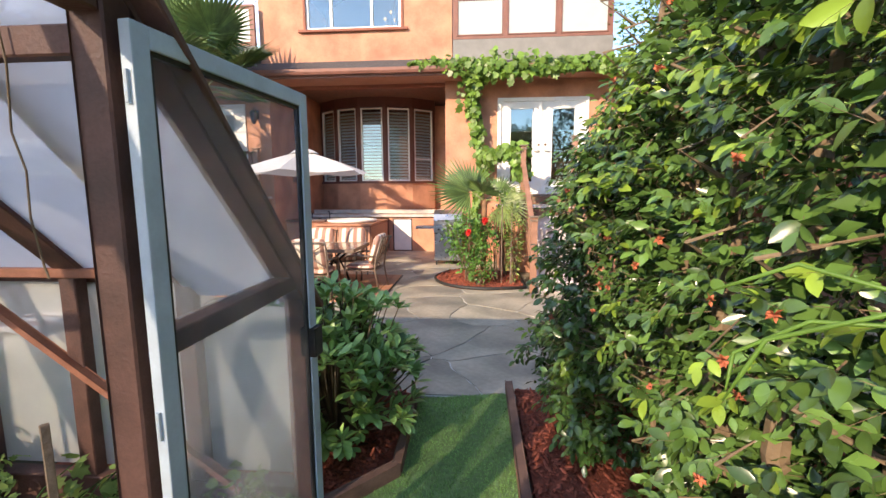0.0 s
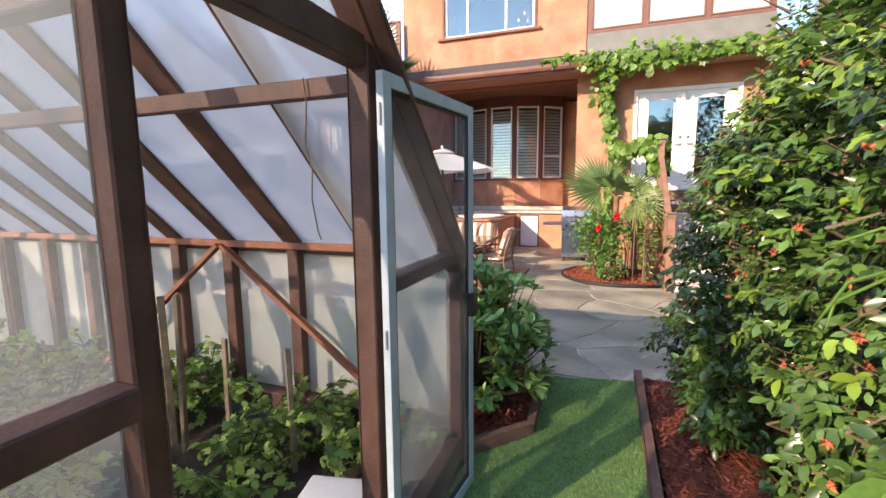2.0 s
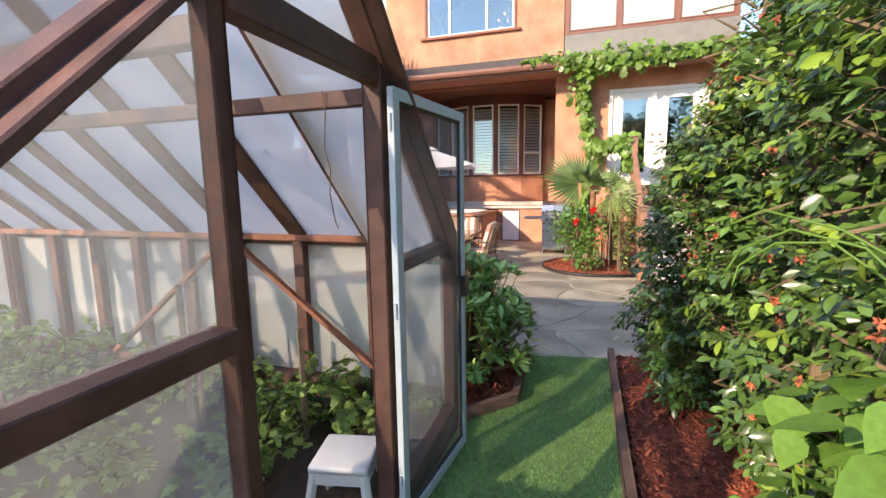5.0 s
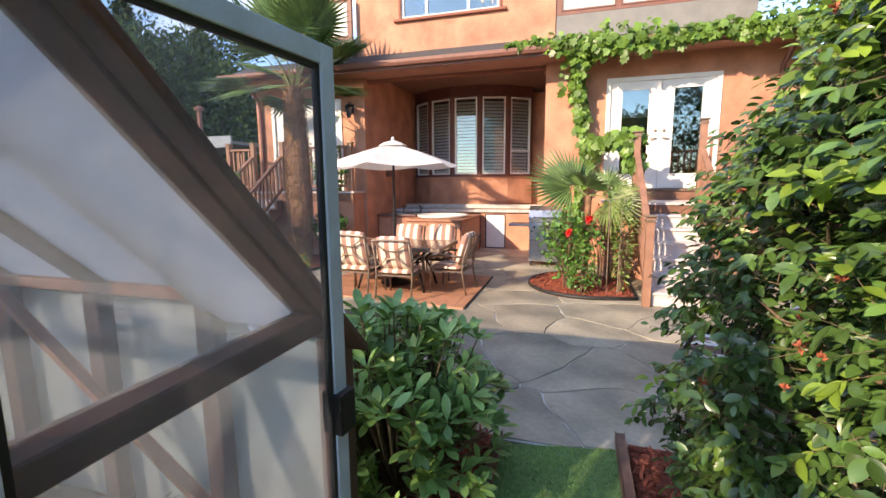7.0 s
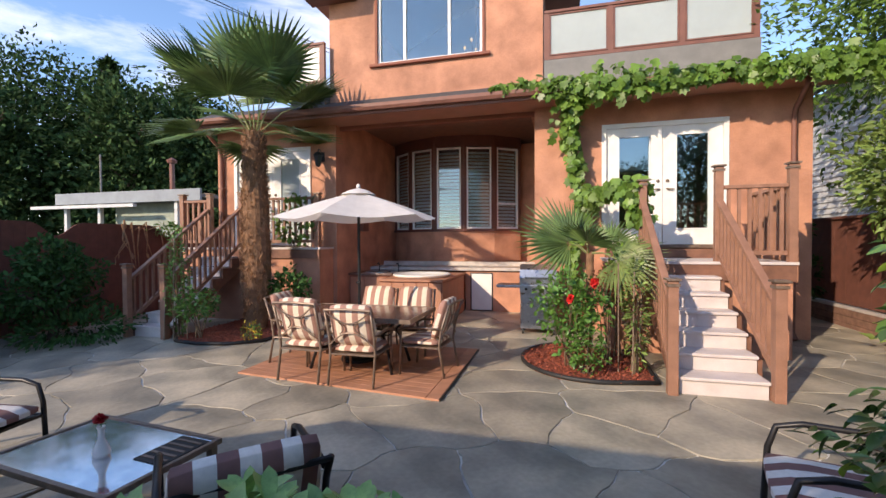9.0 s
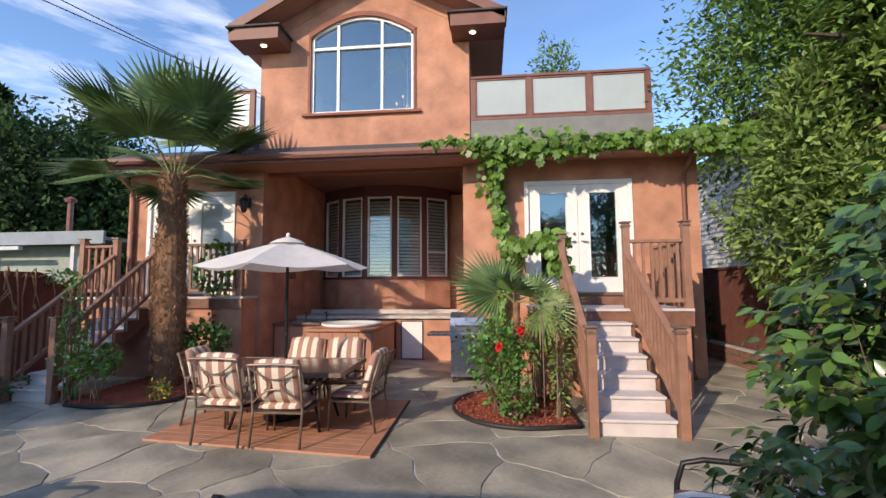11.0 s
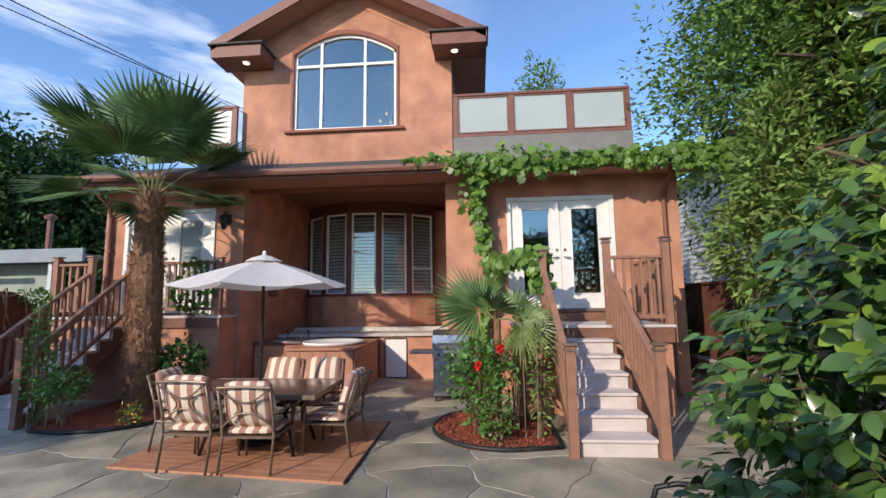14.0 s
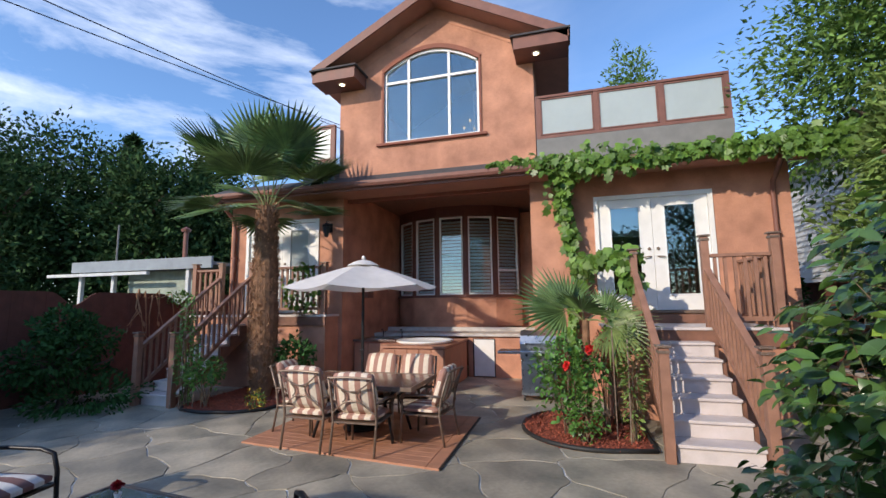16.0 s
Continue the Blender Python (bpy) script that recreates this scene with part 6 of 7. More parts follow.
for i, pts in enumerate(([(0.95, -0.22, 1.30), (0.86, -0.12, 1.43), (0.76, -0.02, 1.46), (0.68, 0.06, 1.40), (0.64, 0.08, 1.30)],
                         [(0.98, -0.15, 1.36), (0.86, -0.02, 1.46), (0.74, 0.10, 1.50), (0.66, 0.18, 1.44)],
                         [(1.0, -0.05, 1.30), (0.88, 0.06, 1.42), (0.78, 0.12, 1.41), (0.72, 0.2, 1.33), (0.70, 0.18, 1.27)])):
    curve = [Vector(pts[0])]
    for a, b in zip(pts, pts[1:]):
        curve += [Vector(a).lerp(Vector(b), 0.5), Vector(b)]
    solo("bean_tendril", tube(curve, [0.0035] * (len(curve) - 1) + [0.0015], None, 6), BEAN, "pale green curling bean tendril over the camellia", "tendril", "bean tendrils", smooth=True)

# ---- porch: counter, tub, grill ----
ct = thing("outdoor_counter", (0, 0, 0), "brown panelled outdoor counter with a dark top", "counter")
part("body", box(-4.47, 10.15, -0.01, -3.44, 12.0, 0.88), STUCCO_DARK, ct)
for i in range(3):
    xa = -4.45 + i * 0.335
    part("door", box(xa, 10.128, 0.06, xa + 0.325, 10.148, 0.84, bevel=0.004), PANEL, ct, "brown flat cabinet door")
part("worktop", box(-4.485, 10.10, 0.882, -3.465, 12.02, 0.925, bevel=0.006), TILE_TOP, ct)
part("sink", box(-4.25, 10.35, 0.926, -3.75, 10.75, 0.932), STEEL, ct)
for x in (-4.1, -3.62):
    tp = thing("tap", (x, 10.92, 0.926), "dark curved tap on the counter", "tap", "taps")
    part("spout", tube([(0, 0, 0), (0, 0, 0.14), (0, -0.04, 0.19), (0, -0.11, 0.17)], 0.012, None, 8), BLACK, tp, smooth=True)
    part("lever", tube([(0.0, 0, 0.10), (0.07, 0, 0.13)], 0.008, None, 6), BLACK, tp)
tub = thing("hot_tub", (0, 0, 0), "round white tub set in a brown panelled box", "hot tub")
TX0, TX1, TY0, TY1 = -3.37, -2.12, 9.26, 11.25
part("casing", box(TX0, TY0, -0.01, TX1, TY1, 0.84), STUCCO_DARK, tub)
for i in range(5):
    xa = TX0 + 0.005 + i * 0.25
    part("panel", box(xa, TY0 - 0.02, 0.02, xa + 0.24, TY0 - 0.002, 0.82, bevel=0.004), PANEL, tub)
for i in range(6):
    ya = TY0 + 0.01 + i * 0.31
    part("panel", box(TX1 + 0.002, ya, 0.02, TX1 + 0.02, ya + 0.30, 0.82, bevel=0.004), PANEL, tub)
part("rim_board", box(TX0 - 0.03, TY0 - 0.04, 0.842, TX1 + 0.04, TY1, 0.885, bevel=0.006), PANEL, tub)
bm = lathe([(0.56, 0.888), (0.61, 0.93), (0.59, 0.955), (0.54, 0.93), (0.50, 0.90), (0.0, 0.892)], None, 32, (-2.745, 10.0, 0))
part("basin", bm, PORCELAIN, tub, "white moulded basin", True)
solo("wall_bench", box(TX1 + 0.025, 11.28, -0.04, X2 - 0.005, 12.1, 0.90), STUCCO, "low brown wall under the stone ledge", "wall", kind="structure")
solo("ledge", box(X1 + 0.01, 11.24, 0.93, X2 - 0.005, 12.6, 1.0, bevel=0.008), LEDGE, "pale stone ledge under the bay window", "ledge", kind="structure")
solo("wall_splash", box(X1 + 0.01, 12.1, 1.001, X2 - 0.005, 12.2, 1.098), LEDGE, "pale stone band under the bay window", "wall", kind="structure")
ap = thing("access_panel", (0, 0, 0), "white access panel in a dark frame", "panel")
part("panel", box(-1.95, 11.262, 0.03, -1.48, 11.277, 0.86, bevel=0.003), WHITE, ap)
part("panel_frame", box(-1.98, 11.268, 0.01, -1.455, 11.2785, 0.885), BLACK, ap)
gr = thing("barbecue", (-0.33, 9.22, 0), "grey steel gas barbecue with a closed lid", "barbecue")
part("cabinet", box(-0.30, -0.24, 0.10, 0.30, 0.24, 0.72, bevel=0.008), STEEL, gr)
part("door", box(-0.28, -0.258, 0.14, 0.28, -0.242, 0.66, bevel=0.004), STEEL, gr)
part("handle", tube([(-0.2, -0.285, 0.60), (0.2, -0.285, 0.60)], 0.011, None, 8), STEEL, gr)
part("fascia", box(-0.31, -0.27, 0.722, 0.31, 0.25, 0.86, bevel=0.01), STEEL, gr)
for x in (-0.2, -0.07, 0.07, 0.2):
    bm = lathe([(0.0, 0), (0.024, 0.002), (0.02, 0.022), (0.0, 0.024)], sides=12)
    bmesh.ops.rotate(bm, verts=bm.verts, matrix=Matrix.Rotation(radians(90), 3, "X"))
    bmesh.ops.translate(bm, verts=bm.verts, vec=(x, -0.27, 0.79))
    part("knob", bm, BLACK, gr, smooth=True)
lid = [(-0.26, 0.862), (-0.26, 0.98), (-0.20, 1.12), (-0.06, 1.20), (0.12, 1.20), (0.22, 1.12), (0.24, 0.862)]
bm = bmesh.new()
a, b = [bm.verts.new((-0.31, y, z)) for y, z in lid], [bm.verts.new((0.31, y, z)) for y, z in lid]
bm.faces.new(a), bm.faces.new(b[::-1])
for i in range(len(lid)):
    j = (i + 1) % len(lid)
    bm.faces.new((a[i], b[i], b[j], a[j]))
lo = part("lid", bm, STEEL, gr)
part("handle", tube([(-0.22, -0.27, 0.98), (-0.22, -0.30, 0.99), (0.22, -0.30, 0.99), (0.22, -0.27, 0.98)], 0.011, None, 8), STEEL, lo)
part("side_shelf", box(-0.72, -0.22, 0.80, -0.315, 0.22, 0.845, bevel=0.008), STEEL, gr)
for x in (-0.26, 0.26):
    for y in (-0.2, 0.2):
        bm = lathe([(0.0, -0.015), (0.045, -0.015), (0.045, 0.015), (0.0, 0.015)], sides=14)
        bmesh.ops.rotate(bm, verts=bm.verts, matrix=Matrix.Rotation(radians(90), 3, "Y"))
        bmesh.ops.translate(bm, verts=bm.verts, vec=(x, y, 0.048))
        part("caster", bm, RUBBER, gr)
solo("meter_box", box(-4.488, 10.7, 1.86, -4.40, 11.0, 2.22, bevel=0.008), FASCIA, "small dark box on the porch wall", "box")

# wall lantern
ln = thing("wall_lantern", (-4.80, 9.598, 3.42), "black iron wall lantern on the stucco", "wall lamp")
part("back_plate", box(-0.05, -0.016, -0.12, 0.05, -0.001, 0.08, bevel=0.004), BLACK, ln)
part("arm", tube([(0, -0.015, 0.02), (0, -0.08, 0.10), (0, -0.16, 0.12), (0, -0.18, 0.07)], 0.009, None, 6), BLACK, ln)
part("roof", lathe([(0.11, 0.0), (0.09, 0.03), (0.03, 0.08), (0.0, 0.09)], None, 6, (0, -0.18, -0.02)), BLACK, ln)
part("glass", lathe([(0.05, -0.22), (0.085, -0.02)], None, 6, (0, -0.18, 0)), WINDOW_GLASS, ln, "dark lantern glass")
for k in range(6):
    c, s = math.cos(k * math.pi / 3), math.sin(k * math.pi / 3)
    part("rib", tube([(0.052 * c, -0.18 + 0.052 * s, -0.22), (0.088 * c, -0.18 + 0.088 * s, -0.02)], 0.006, None, 4), BLACK, ln)
part("base", lathe([(0.0, -0.26), (0.03, -0.25), (0.055, -0.22)], None, 6, (0, -0.18, 0)), BLACK, ln)


# ---- dining set ----
def cushion(x0, y0, z0, x1, y1, z1, r=0.035):
    bm = box(x0, y0, z0, x1, y1, z1)
    bmesh.ops.subdivide_edges(bm, edges=bm.edges, cuts=6, use_grid_fill=True)
    c = Vector(((x0 + x1) / 2, (y0 + y1) / 2, (z0 + z1) / 2))
    h = Vector(((x1 - x0) / 2, (y1 - y0) / 2, (z1 - z0) / 2))
    ax = min(range(3), key=lambda i: h[i])
    for v in bm.verts:
        d = v.co - c
        u = [abs(d[i]) / h[i] for i in range(3) if i != ax]
        e = max(u)
        d[ax] *= 1.0 - 0.7 * e ** 4 + 0.16 * (1 - e)
        i, j = [q for q in range(3) if q != ax]
        a, b = d[i] / h[i], d[j] / h[j]
        d[i] *= math.sqrt(1 - 0.16 * b * b * b * b) * (1 - 0.025 * math.sin(3.1 * b + 7 * c.x))
        d[j] *= math.sqrt(1 - 0.16 * a * a * a * a)
        v.co = c + d
    return bm


def dining_chair(m):
    t = thing("dining_chair", (0, 0, 0), "bronze metal dining chair with brown and cream striped cushions", "chair", "chairs round the dining table")
    w = 0.27
    for s in (-1, 1):
        part("back_leg", tube([(s * w, -0.30, 0.0), (s * w, -0.235, 0.40), (s * w, -0.26, 0.62), (s * w, -0.36, 0.98)], 0.015, None, 8), BRONZE, t, smooth=True)
        part("front_leg", tube([(s * w, 0.27, 0.0), (s * w, 0.255, 0.40), (s * w, 0.25, 0.60)], 0.015, None, 8), BRONZE, t, smooth=True)
        part("arm", tube([(s * w, -0.27, 0.64), (s * (w + 0.02), -0.05, 0.66), (s * (w + 0.02), 0.20, 0.645), (s * w, 0.28, 0.60), (s * w, 0.25, 0.55)], 0.017, None, 8), BRONZE, t, smooth=True)
        part("side_rail", tube([(s * w, -0.235, 0.385), (s * w, 0.25, 0.385)], 0.012, None, 6), BRONZE, t)
    part("front_rail", tube([(-w, 0.25, 0.385), (w, 0.25, 0.385)], 0.012, None, 6), BRONZE, t)
    part("rear_rail", tube([(-w, -0.235, 0.385), (w, -0.235, 0.385)], 0.012, None, 6), BRONZE, t)
    part("top_rail", tube([(-w, -0.36, 0.97), (0, -0.375, 0.985), (w, -0.36, 0.97)], 0.015, None, 8), BRONZE, t)
    yb = lambda z: -0.255 - 0.30 * max(0, z - 0.55) * 0.9
    for z0, z1 in ((0.96, 0.80), (0.50, 0.68)):
        pts = [(w * (i / 6 - 1), yb(z0 + (z1 - z0) * math.sin(math.pi * i / 12)) - 0.012, z0 + (z1 - z0) * math.sin(math.pi * i / 12)) for i in range(13)]
        part("back_arc", tube(pts, 0.009, None, 6), BRONZE, t)
    for s in (-1, 1):
        pts = [(s * (0.07 + 0.05 * (2 * i / 8 - 1) ** 2), yb(0.66 + 0.16 * i / 8) - 0.012, 0.66 + 0.16 * i / 8) for i in range(9)]
        part("back_link", tube(pts, 0.008, None, 6), BRONZE, t)
    part("seat_frame", box(-w + 0.01, -0.23, 0.375, w - 0.01, 0.245, 0.392), BRONZE, t)
    part("seat_cushion", cushion(-w + 0.015, -0.22, 0.394, w - 0.015, 0.27, 0.50), CUSHION, t, smooth=True)
    bm = cushion(-w + 0.01, -0.065, -0.26, w - 0.01, 0.075, 0.29)
    bmesh.ops.rotate(bm, verts=bm.verts, matrix=Matrix.Rotation(radians(15), 3, "X"))
    bmesh.ops.translate(bm, verts=bm.verts, vec=(0, -0.215, 0.745))
    part("back_cushion", bm, CUSHION, t, smooth=True)
    t.matrix_basis = m
    return t


LOW = Matrix.Diagonal((1.0, 1.0, 0.94, 1.0))
first = dining_chair(pose(-2.83, 5.96, 0.022, 0, 0, -3) @ LOW)
for x, y, a in ((-2.19, 5.96, 1), (-1.54, 6.50, 86), (-3.42, 6.60, -84), (-2.68, 7.36, 178), (-2.06, 7.36, 183)):
    copy_thing(first, pose(x, y, 0.022, 0, 0, a) @ LOW)
tb = thing("dining_table", (-2.46, 6.52, 0.022), "dark bronze metal dining table with a glossy tiled top", "table")
part("tabletop", box(-0.84, -0.50, 0.675, 0.84, 0.50, 0.70, bevel=0.006), TILE_TOP, tb)
bm = box(-0.86, -0.52, 0.655, 0.86, -0.502, 0.705)
box(-0.86, 0.502, 0.655, 0.86, 0.52, 0.705, bm)
box(-0.86, -0.502, 0.655, -0.842, 0.502, 0.705, bm)
box(0.842, -0.502, 0.655, 0.86, 0.502, 0.705, bm)
part("rim", bm, BRONZE, tb)
for sx in (-1, 1):
    for sy in (-1, 1):
        part("leg", tube([(sx * 0.55, sy * 0.32, 0), (sx * 0.50, sy * 0.28, 0.2), (sx * 0.40, sy * 0.22, 0.45), (sx * 0.62, sy * 0.38, 0.66)], 0.02, None, 8), BLACK, tb, smooth=True)
part("stretcher", tube([(0.42 * math.cos(a), 0.24 * math.sin(a), 0.42) for a in [i * math.tau / 20 for i in range(21)]], 0.012, None, 6), BLACK, tb)

um = thing("parasol", (-2.60, 6.76, 0.022), "open cream canvas parasol on a dark pole", "parasol")
part("base", lathe([(0.25, 0.0), (0.25, 0.035), (0.20, 0.06), (0.05, 0.09), (0.035, 0.22)], None, 24), BLACK, um, smooth=True)
part("pole", tube([(0, 0, 0.1), (0, 0, 2.26)], 0.021, None, 10), BLACK, um)
part("crank", tube([(0, -0.02, 1.05), (0, -0.07, 1.05), (0.06, -0.08, 1.05)], 0.014, None, 6), BLACK, um)
bm = bmesh.new()
N, R, ZR, ZA = 6, 1.10, 1.93, 2.28
rings = []
for k in range(9):
    s = k / 8
    ring = []
    for j in range(N * 6):
        a = radians(33) + j * math.tau / (N * 6)
        f = (j % 6) / 6
        chord = math.cos(math.pi / N) / math.cos((f - 0.5) * math.tau / N)
        r = R * s * chord
        z = ZA - (ZA - ZR) * (0.82 * s + 0.18 * s * s) - 0.05 * s * math.sin(math.pi * f)
        ring.append(bm.verts.new((r * math.cos(a), r * math.sin(a), z)) if k else None)
    rings.append(ring)
top = bm.verts.new((0, 0, ZA))
for j in range(N * 6):
    j2 = (j + 1) % (N * 6)
    bm.faces.new((top, rings[1][j], rings[1][j2]))
    for k in range(1, 8):
        bm.faces.new((rings[k][j], rings[k + 1][j], rings[k + 1][j2], rings[k][j2]))
cp = part("canopy", bm, CANVAS, um)
part("vent", lathe([(0.24, 2.235), (0.14, 2.29), (0.0, 2.33)], None, 12), CANVAS, cp)
part("finial", lathe([(0.0, 2.32), (0.03, 2.335), (0.022, 2.37), (0.0, 2.385)], None, 10), WHITE, cp, smooth=True)
for k in range(N):
    a = radians(33) + k * math.tau / N
    c, s = math.cos(a), math.sin(a)
    rb = part("rib", tube([(0.03 * c, 0.03 * s, 2.245), (R * 0.98 * c, R * 0.98 * s, ZR - 0.015)], 0.009, None, 5), WHITE, um)
    part("strut", tube([(0.03 * c, 0.03 * s, 1.96), (0.55 * c, 0.55 * s, 2.07)], 0.006, None, 5), WHITE, rb)


# ---- lounge set ----
lt = thing("coffee_table", (-2.46, 3.19, 0), "low metal coffee table with a dark reflective glass top", "table", turn=-5.5)
part("tabletop", box(-0.495, -0.305, 0.432, 0.495, 0.305, 0.45, bevel=0.004), TABLE_TOP, lt)
for q in ((-0.525, -0.335, 0.525, -0.307), (-0.525, 0.307, 0.525, 0.335), (-0.525, -0.307, -0.497, 0.307), (0.497, -0.307, 0.525, 0.307)):
    part("rim", box(q[0], q[1], 0.425, q[2], q[3], 0.458, bevel=0.004), BRONZE, lt)
for sx in (-1, 1):
    for sy in (-1, 1):
        part("leg", box(sx * 0.485 - 0.022, sy * 0.295 - 0.022, 0, sx * 0.485 + 0.022, sy * 0.295 + 0.022, 0.424, bevel=0.004), BRONZE, lt)
    part("stretcher", tube([(sx * 0.485, -0.275, 0.16), (sx * 0.39, 0, 0.20), (sx * 0.485, 0.275, 0.16)], 0.011, None, 6), BRONZE, lt)
part("insert_panel", box(0.27, -0.02, 0.4505, 0.485, 0.28, 0.455), RUBBER, lt, "dark slotted insert panel")
for i in range(5):
    part("slot_bar", box(0.285, 0.01 + i * 0.053, 0.4555, 0.47, 0.03 + i * 0.053, 0.459), BRONZE, lt)
vs = thing("vase", (-2.40, 3.13, 0.451), "slim white bud vase holding one red rose", "vase")
part("body", lathe([(0.0, 0.0), (0.04, 0.0), (0.044, 0.025), (0.03, 0.06), (0.016, 0.10), (0.015, 0.14), (0.022, 0.165), (0.016, 0.16)], None, 18), PORCELAIN, vs, smooth=True)
part("stem", tube([(0, 0, 0.1), (0.002, 0, 0.20)], 0.003, None, 5), SHRUB, vs)
bloom(vs, (0.002, 0, 0.20), 0.046, DARK_PETAL, 5, 22)


def lounge_chair(m):
    t = thing("lounge_chair", (0, 0, 0), "black metal lounge chair with dark and white striped cushions", "chair", "lounge chairs")
    w = 0.34
    for s in (-1, 1):
        part("arm", tube([(s * w, 0.36, 0.0), (s * w, 0.34, 0.40), (s * w, 0.30, 0.53), (s * w, 0.18, 0.565), (s * w, -0.10, 0.57), (s * w, -0.32, 0.56)], 0.018, None, 8), BLACK, t, smooth=True)
        part("back_leg", tube([(s * w, -0.38, 0.0), (s * w, -0.28, 0.30), (s * w, -0.34, 0.52), (s * w, -0.41, 0.64)], 0.018, None, 8), BLACK, t, smooth=True)
        part("side_rail", tube([(s * w, -0.28, 0.27), (s * w, 0.34, 0.30)], 0.014, None, 6), BLACK, t)
    part("back_bar", tube([(-w, -0.41, 0.635), (0, -0.425, 0.645), (w, -0.41, 0.635)], 0.016, None, 8), BLACK, t)
    part("front_bar", tube([(-w, 0.34, 0.30), (w, 0.34, 0.30)], 0.014, None, 6), BLACK, t)
    for i in range(5):
        x = -0.22 + 0.11 * i
        part("back_slat", tube([(x, -0.29, 0.29), (x, -0.35, 0.52), (x, -0.415, 0.635)], 0.007, None, 5), BLACK, t)
    part("seat_frame", box(-w + 0.015, -0.28, 0.285, w - 0.015, 0.34, 0.30), BLACK, t)
    part("seat_cushion", cushion(-w + 0.02, -0.27, 0.302, w - 0.02, 0.38, 0.42), CUSHION_DARK, t, smooth=True)
    bm = cushion(-w + 0.025, -0.08, -0.22, w - 0.025, 0.09, 0.22)
    bmesh.ops.rotate(bm, verts=bm.verts, matrix=Matrix.Rotation(radians(24), 3, "X"))
    bmesh.ops.translate(bm, verts=bm.verts, vec=(0, -0.31, 0.545))
    part("back_cushion", bm, CUSHION_DARK, t, smooth=True)
    t.matrix_basis = m
    return t


lc = lounge_chair(pose(-1.50, 3.13, 0, 0, 0, 47))
copy_thing(lc, pose(-4.10, 3.36, 0, 0, 0, -80))
copy_thing(lc, pose(1.48, 3.88, 0, 0, 0, 75))

# ---- fences, neighbours ----
fl = thing("fence", (-9.15, 0, 0), "dark brown board fence with a scalloped top", "fence", kind="structure")
n = 96
for i in range(n):
    y = -3.0 + i * 0.18
    top = [2.02 - 0.26 * max(0.0, math.sin((q + 0.4) / 2.4 * math.tau)) ** 4 for q in (y, y + 0.088, y + 0.176)]
    bm = bmesh.new()
    o = [(y, -0.05), (y + 0.176, -0.05), (y + 0.176, top[2]), (y + 0.088, top[1]), (y, top[0])]
    a, b = [bm.verts.new((-0.012, q, w)) for q, w in o], [bm.verts.new((0.012, q, w)) for q, w in o]
    bm.faces.new(a), bm.faces.new(b[::-1])
    for k in range(5):
        bm.faces.new((a[k], b[k], b[(k + 1) % 5], a[(k + 1) % 5]))
    part("board", bm, FENCE, fl)
for z in (0.35, 1.45):
    part("rail", box(-0.06, -3.0, z, -0.013, 14.2, z + 0.09), FENCE, fl)
dv = thing("dry_creeper", (-9.1, 9.0, 0), "withered pale creeper hanging over the brown fence", "creeper")
rng_dry = random.Random(12)
for i in range(9):
    y = rng_dry.uniform(-0.5, 0.5)
    x = rng_dry.uniform(0.02, 0.12)
    drop = rng_dry.uniform(0.35, 0.95)
    pts = [(-0.1, y * 0.5, 1.88), (x, y, 2.0 + rng_dry.uniform(-0.05, 0.12)), (x + 0.05, y + rng_dry.uniform(-0.1, 0.1), 1.9 - drop * 0.5), (x + 0.03, y + rng_dry.uniform(-0.2, 0.2), 1.85 - drop)]
    part("dry_shoot", tube(pts, [0.02, 0.018, 0.014, 0.006], None, 5), HUSK, dv)
    part("withered_leaf", leaf_mesh("withered_leaf", [(LONG, np.array([pts[3]]), frames_from(np.array([(0.2, 0.1, -1.0)]), 0.2, 0.1), [0.16], 0)], [HUSK]), None, dv)
leafy("creeper", (-9.0, 9.9, 1.75), (0, 0, 0.12), (0.14, 0.6, 0.22), 240, LONG, (0.08, 0.15), VINE, "green creeper leaves over the top of the fence", "creeper", 66, low=-1, stems=3)
fb = thing("fence", (0, 0, 0), "dark brown board fence behind the left steps", "fence", kind="structure")
for i in range(9):
    part("board", box(-9.1 + i * 0.18, 12.0, -0.05, -9.1 + i * 0.18 + 0.176, 12.024, 1.85 + 0.08 * math.sin(i * 0.7)), FENCE, fb)
frt = thing("fence", (5.22, 0, 0), "reddish-brown board fence on a low timber wall", "fence", kind="structure")
for i in range(52):
    y = -3.2 + i * 0.36
    part("board", box(-0.012, y, 0.40, 0.012, y + 0.356, 2.0), FENCE, frt)
for z in (0.0, 0.13, 0.26):
    part("sleeper", box(-0.12, -3.2, z - 0.05, 0.06, 15.5, z + 0.076, bevel=0.01), EDGE_WOOD, frt)
part("coping", box(-0.13, -3.2, 0.338, 0.06, 15.5, 0.37), LEDGE, frt)
part("cap_rail", box(-0.05, -3.2, 2.0, 0.05, 15.5, 2.05), FENCE, frt)

sd = thing("carport", (0, 0, 0), "low flat-roofed neighbouring carport with a pale fascia", "carport")
part("roof", box(-19.8, 14.6, 3.30, -12.8, 19.0, 3.42), GREY_PAINT, sd)
part("fascia", box(-19.9, 14.5, 3.16, -12.7, 14.59, 3.60), CARPORT_GREY, sd)
part("gutter", box(-21.0, 14.3, 2.98, -15.6, 14.45, 3.10), SIDING, sd)
part("wall", box(-17.6, 15.2, -0.05, -14.2, 15.4, 3.16), CARPORT_WALL, sd)
for x in (-19.6, -17.8, -14.0):
    part("post", box(x, 14.62, -0.06, x + 0.14, 14.76, 3.16), SIDING, sd)
pl = thing("chimney_pipe", (-16.6, 17.0, 3.42), "rusty metal flue pipe on the carport roof", "flue")
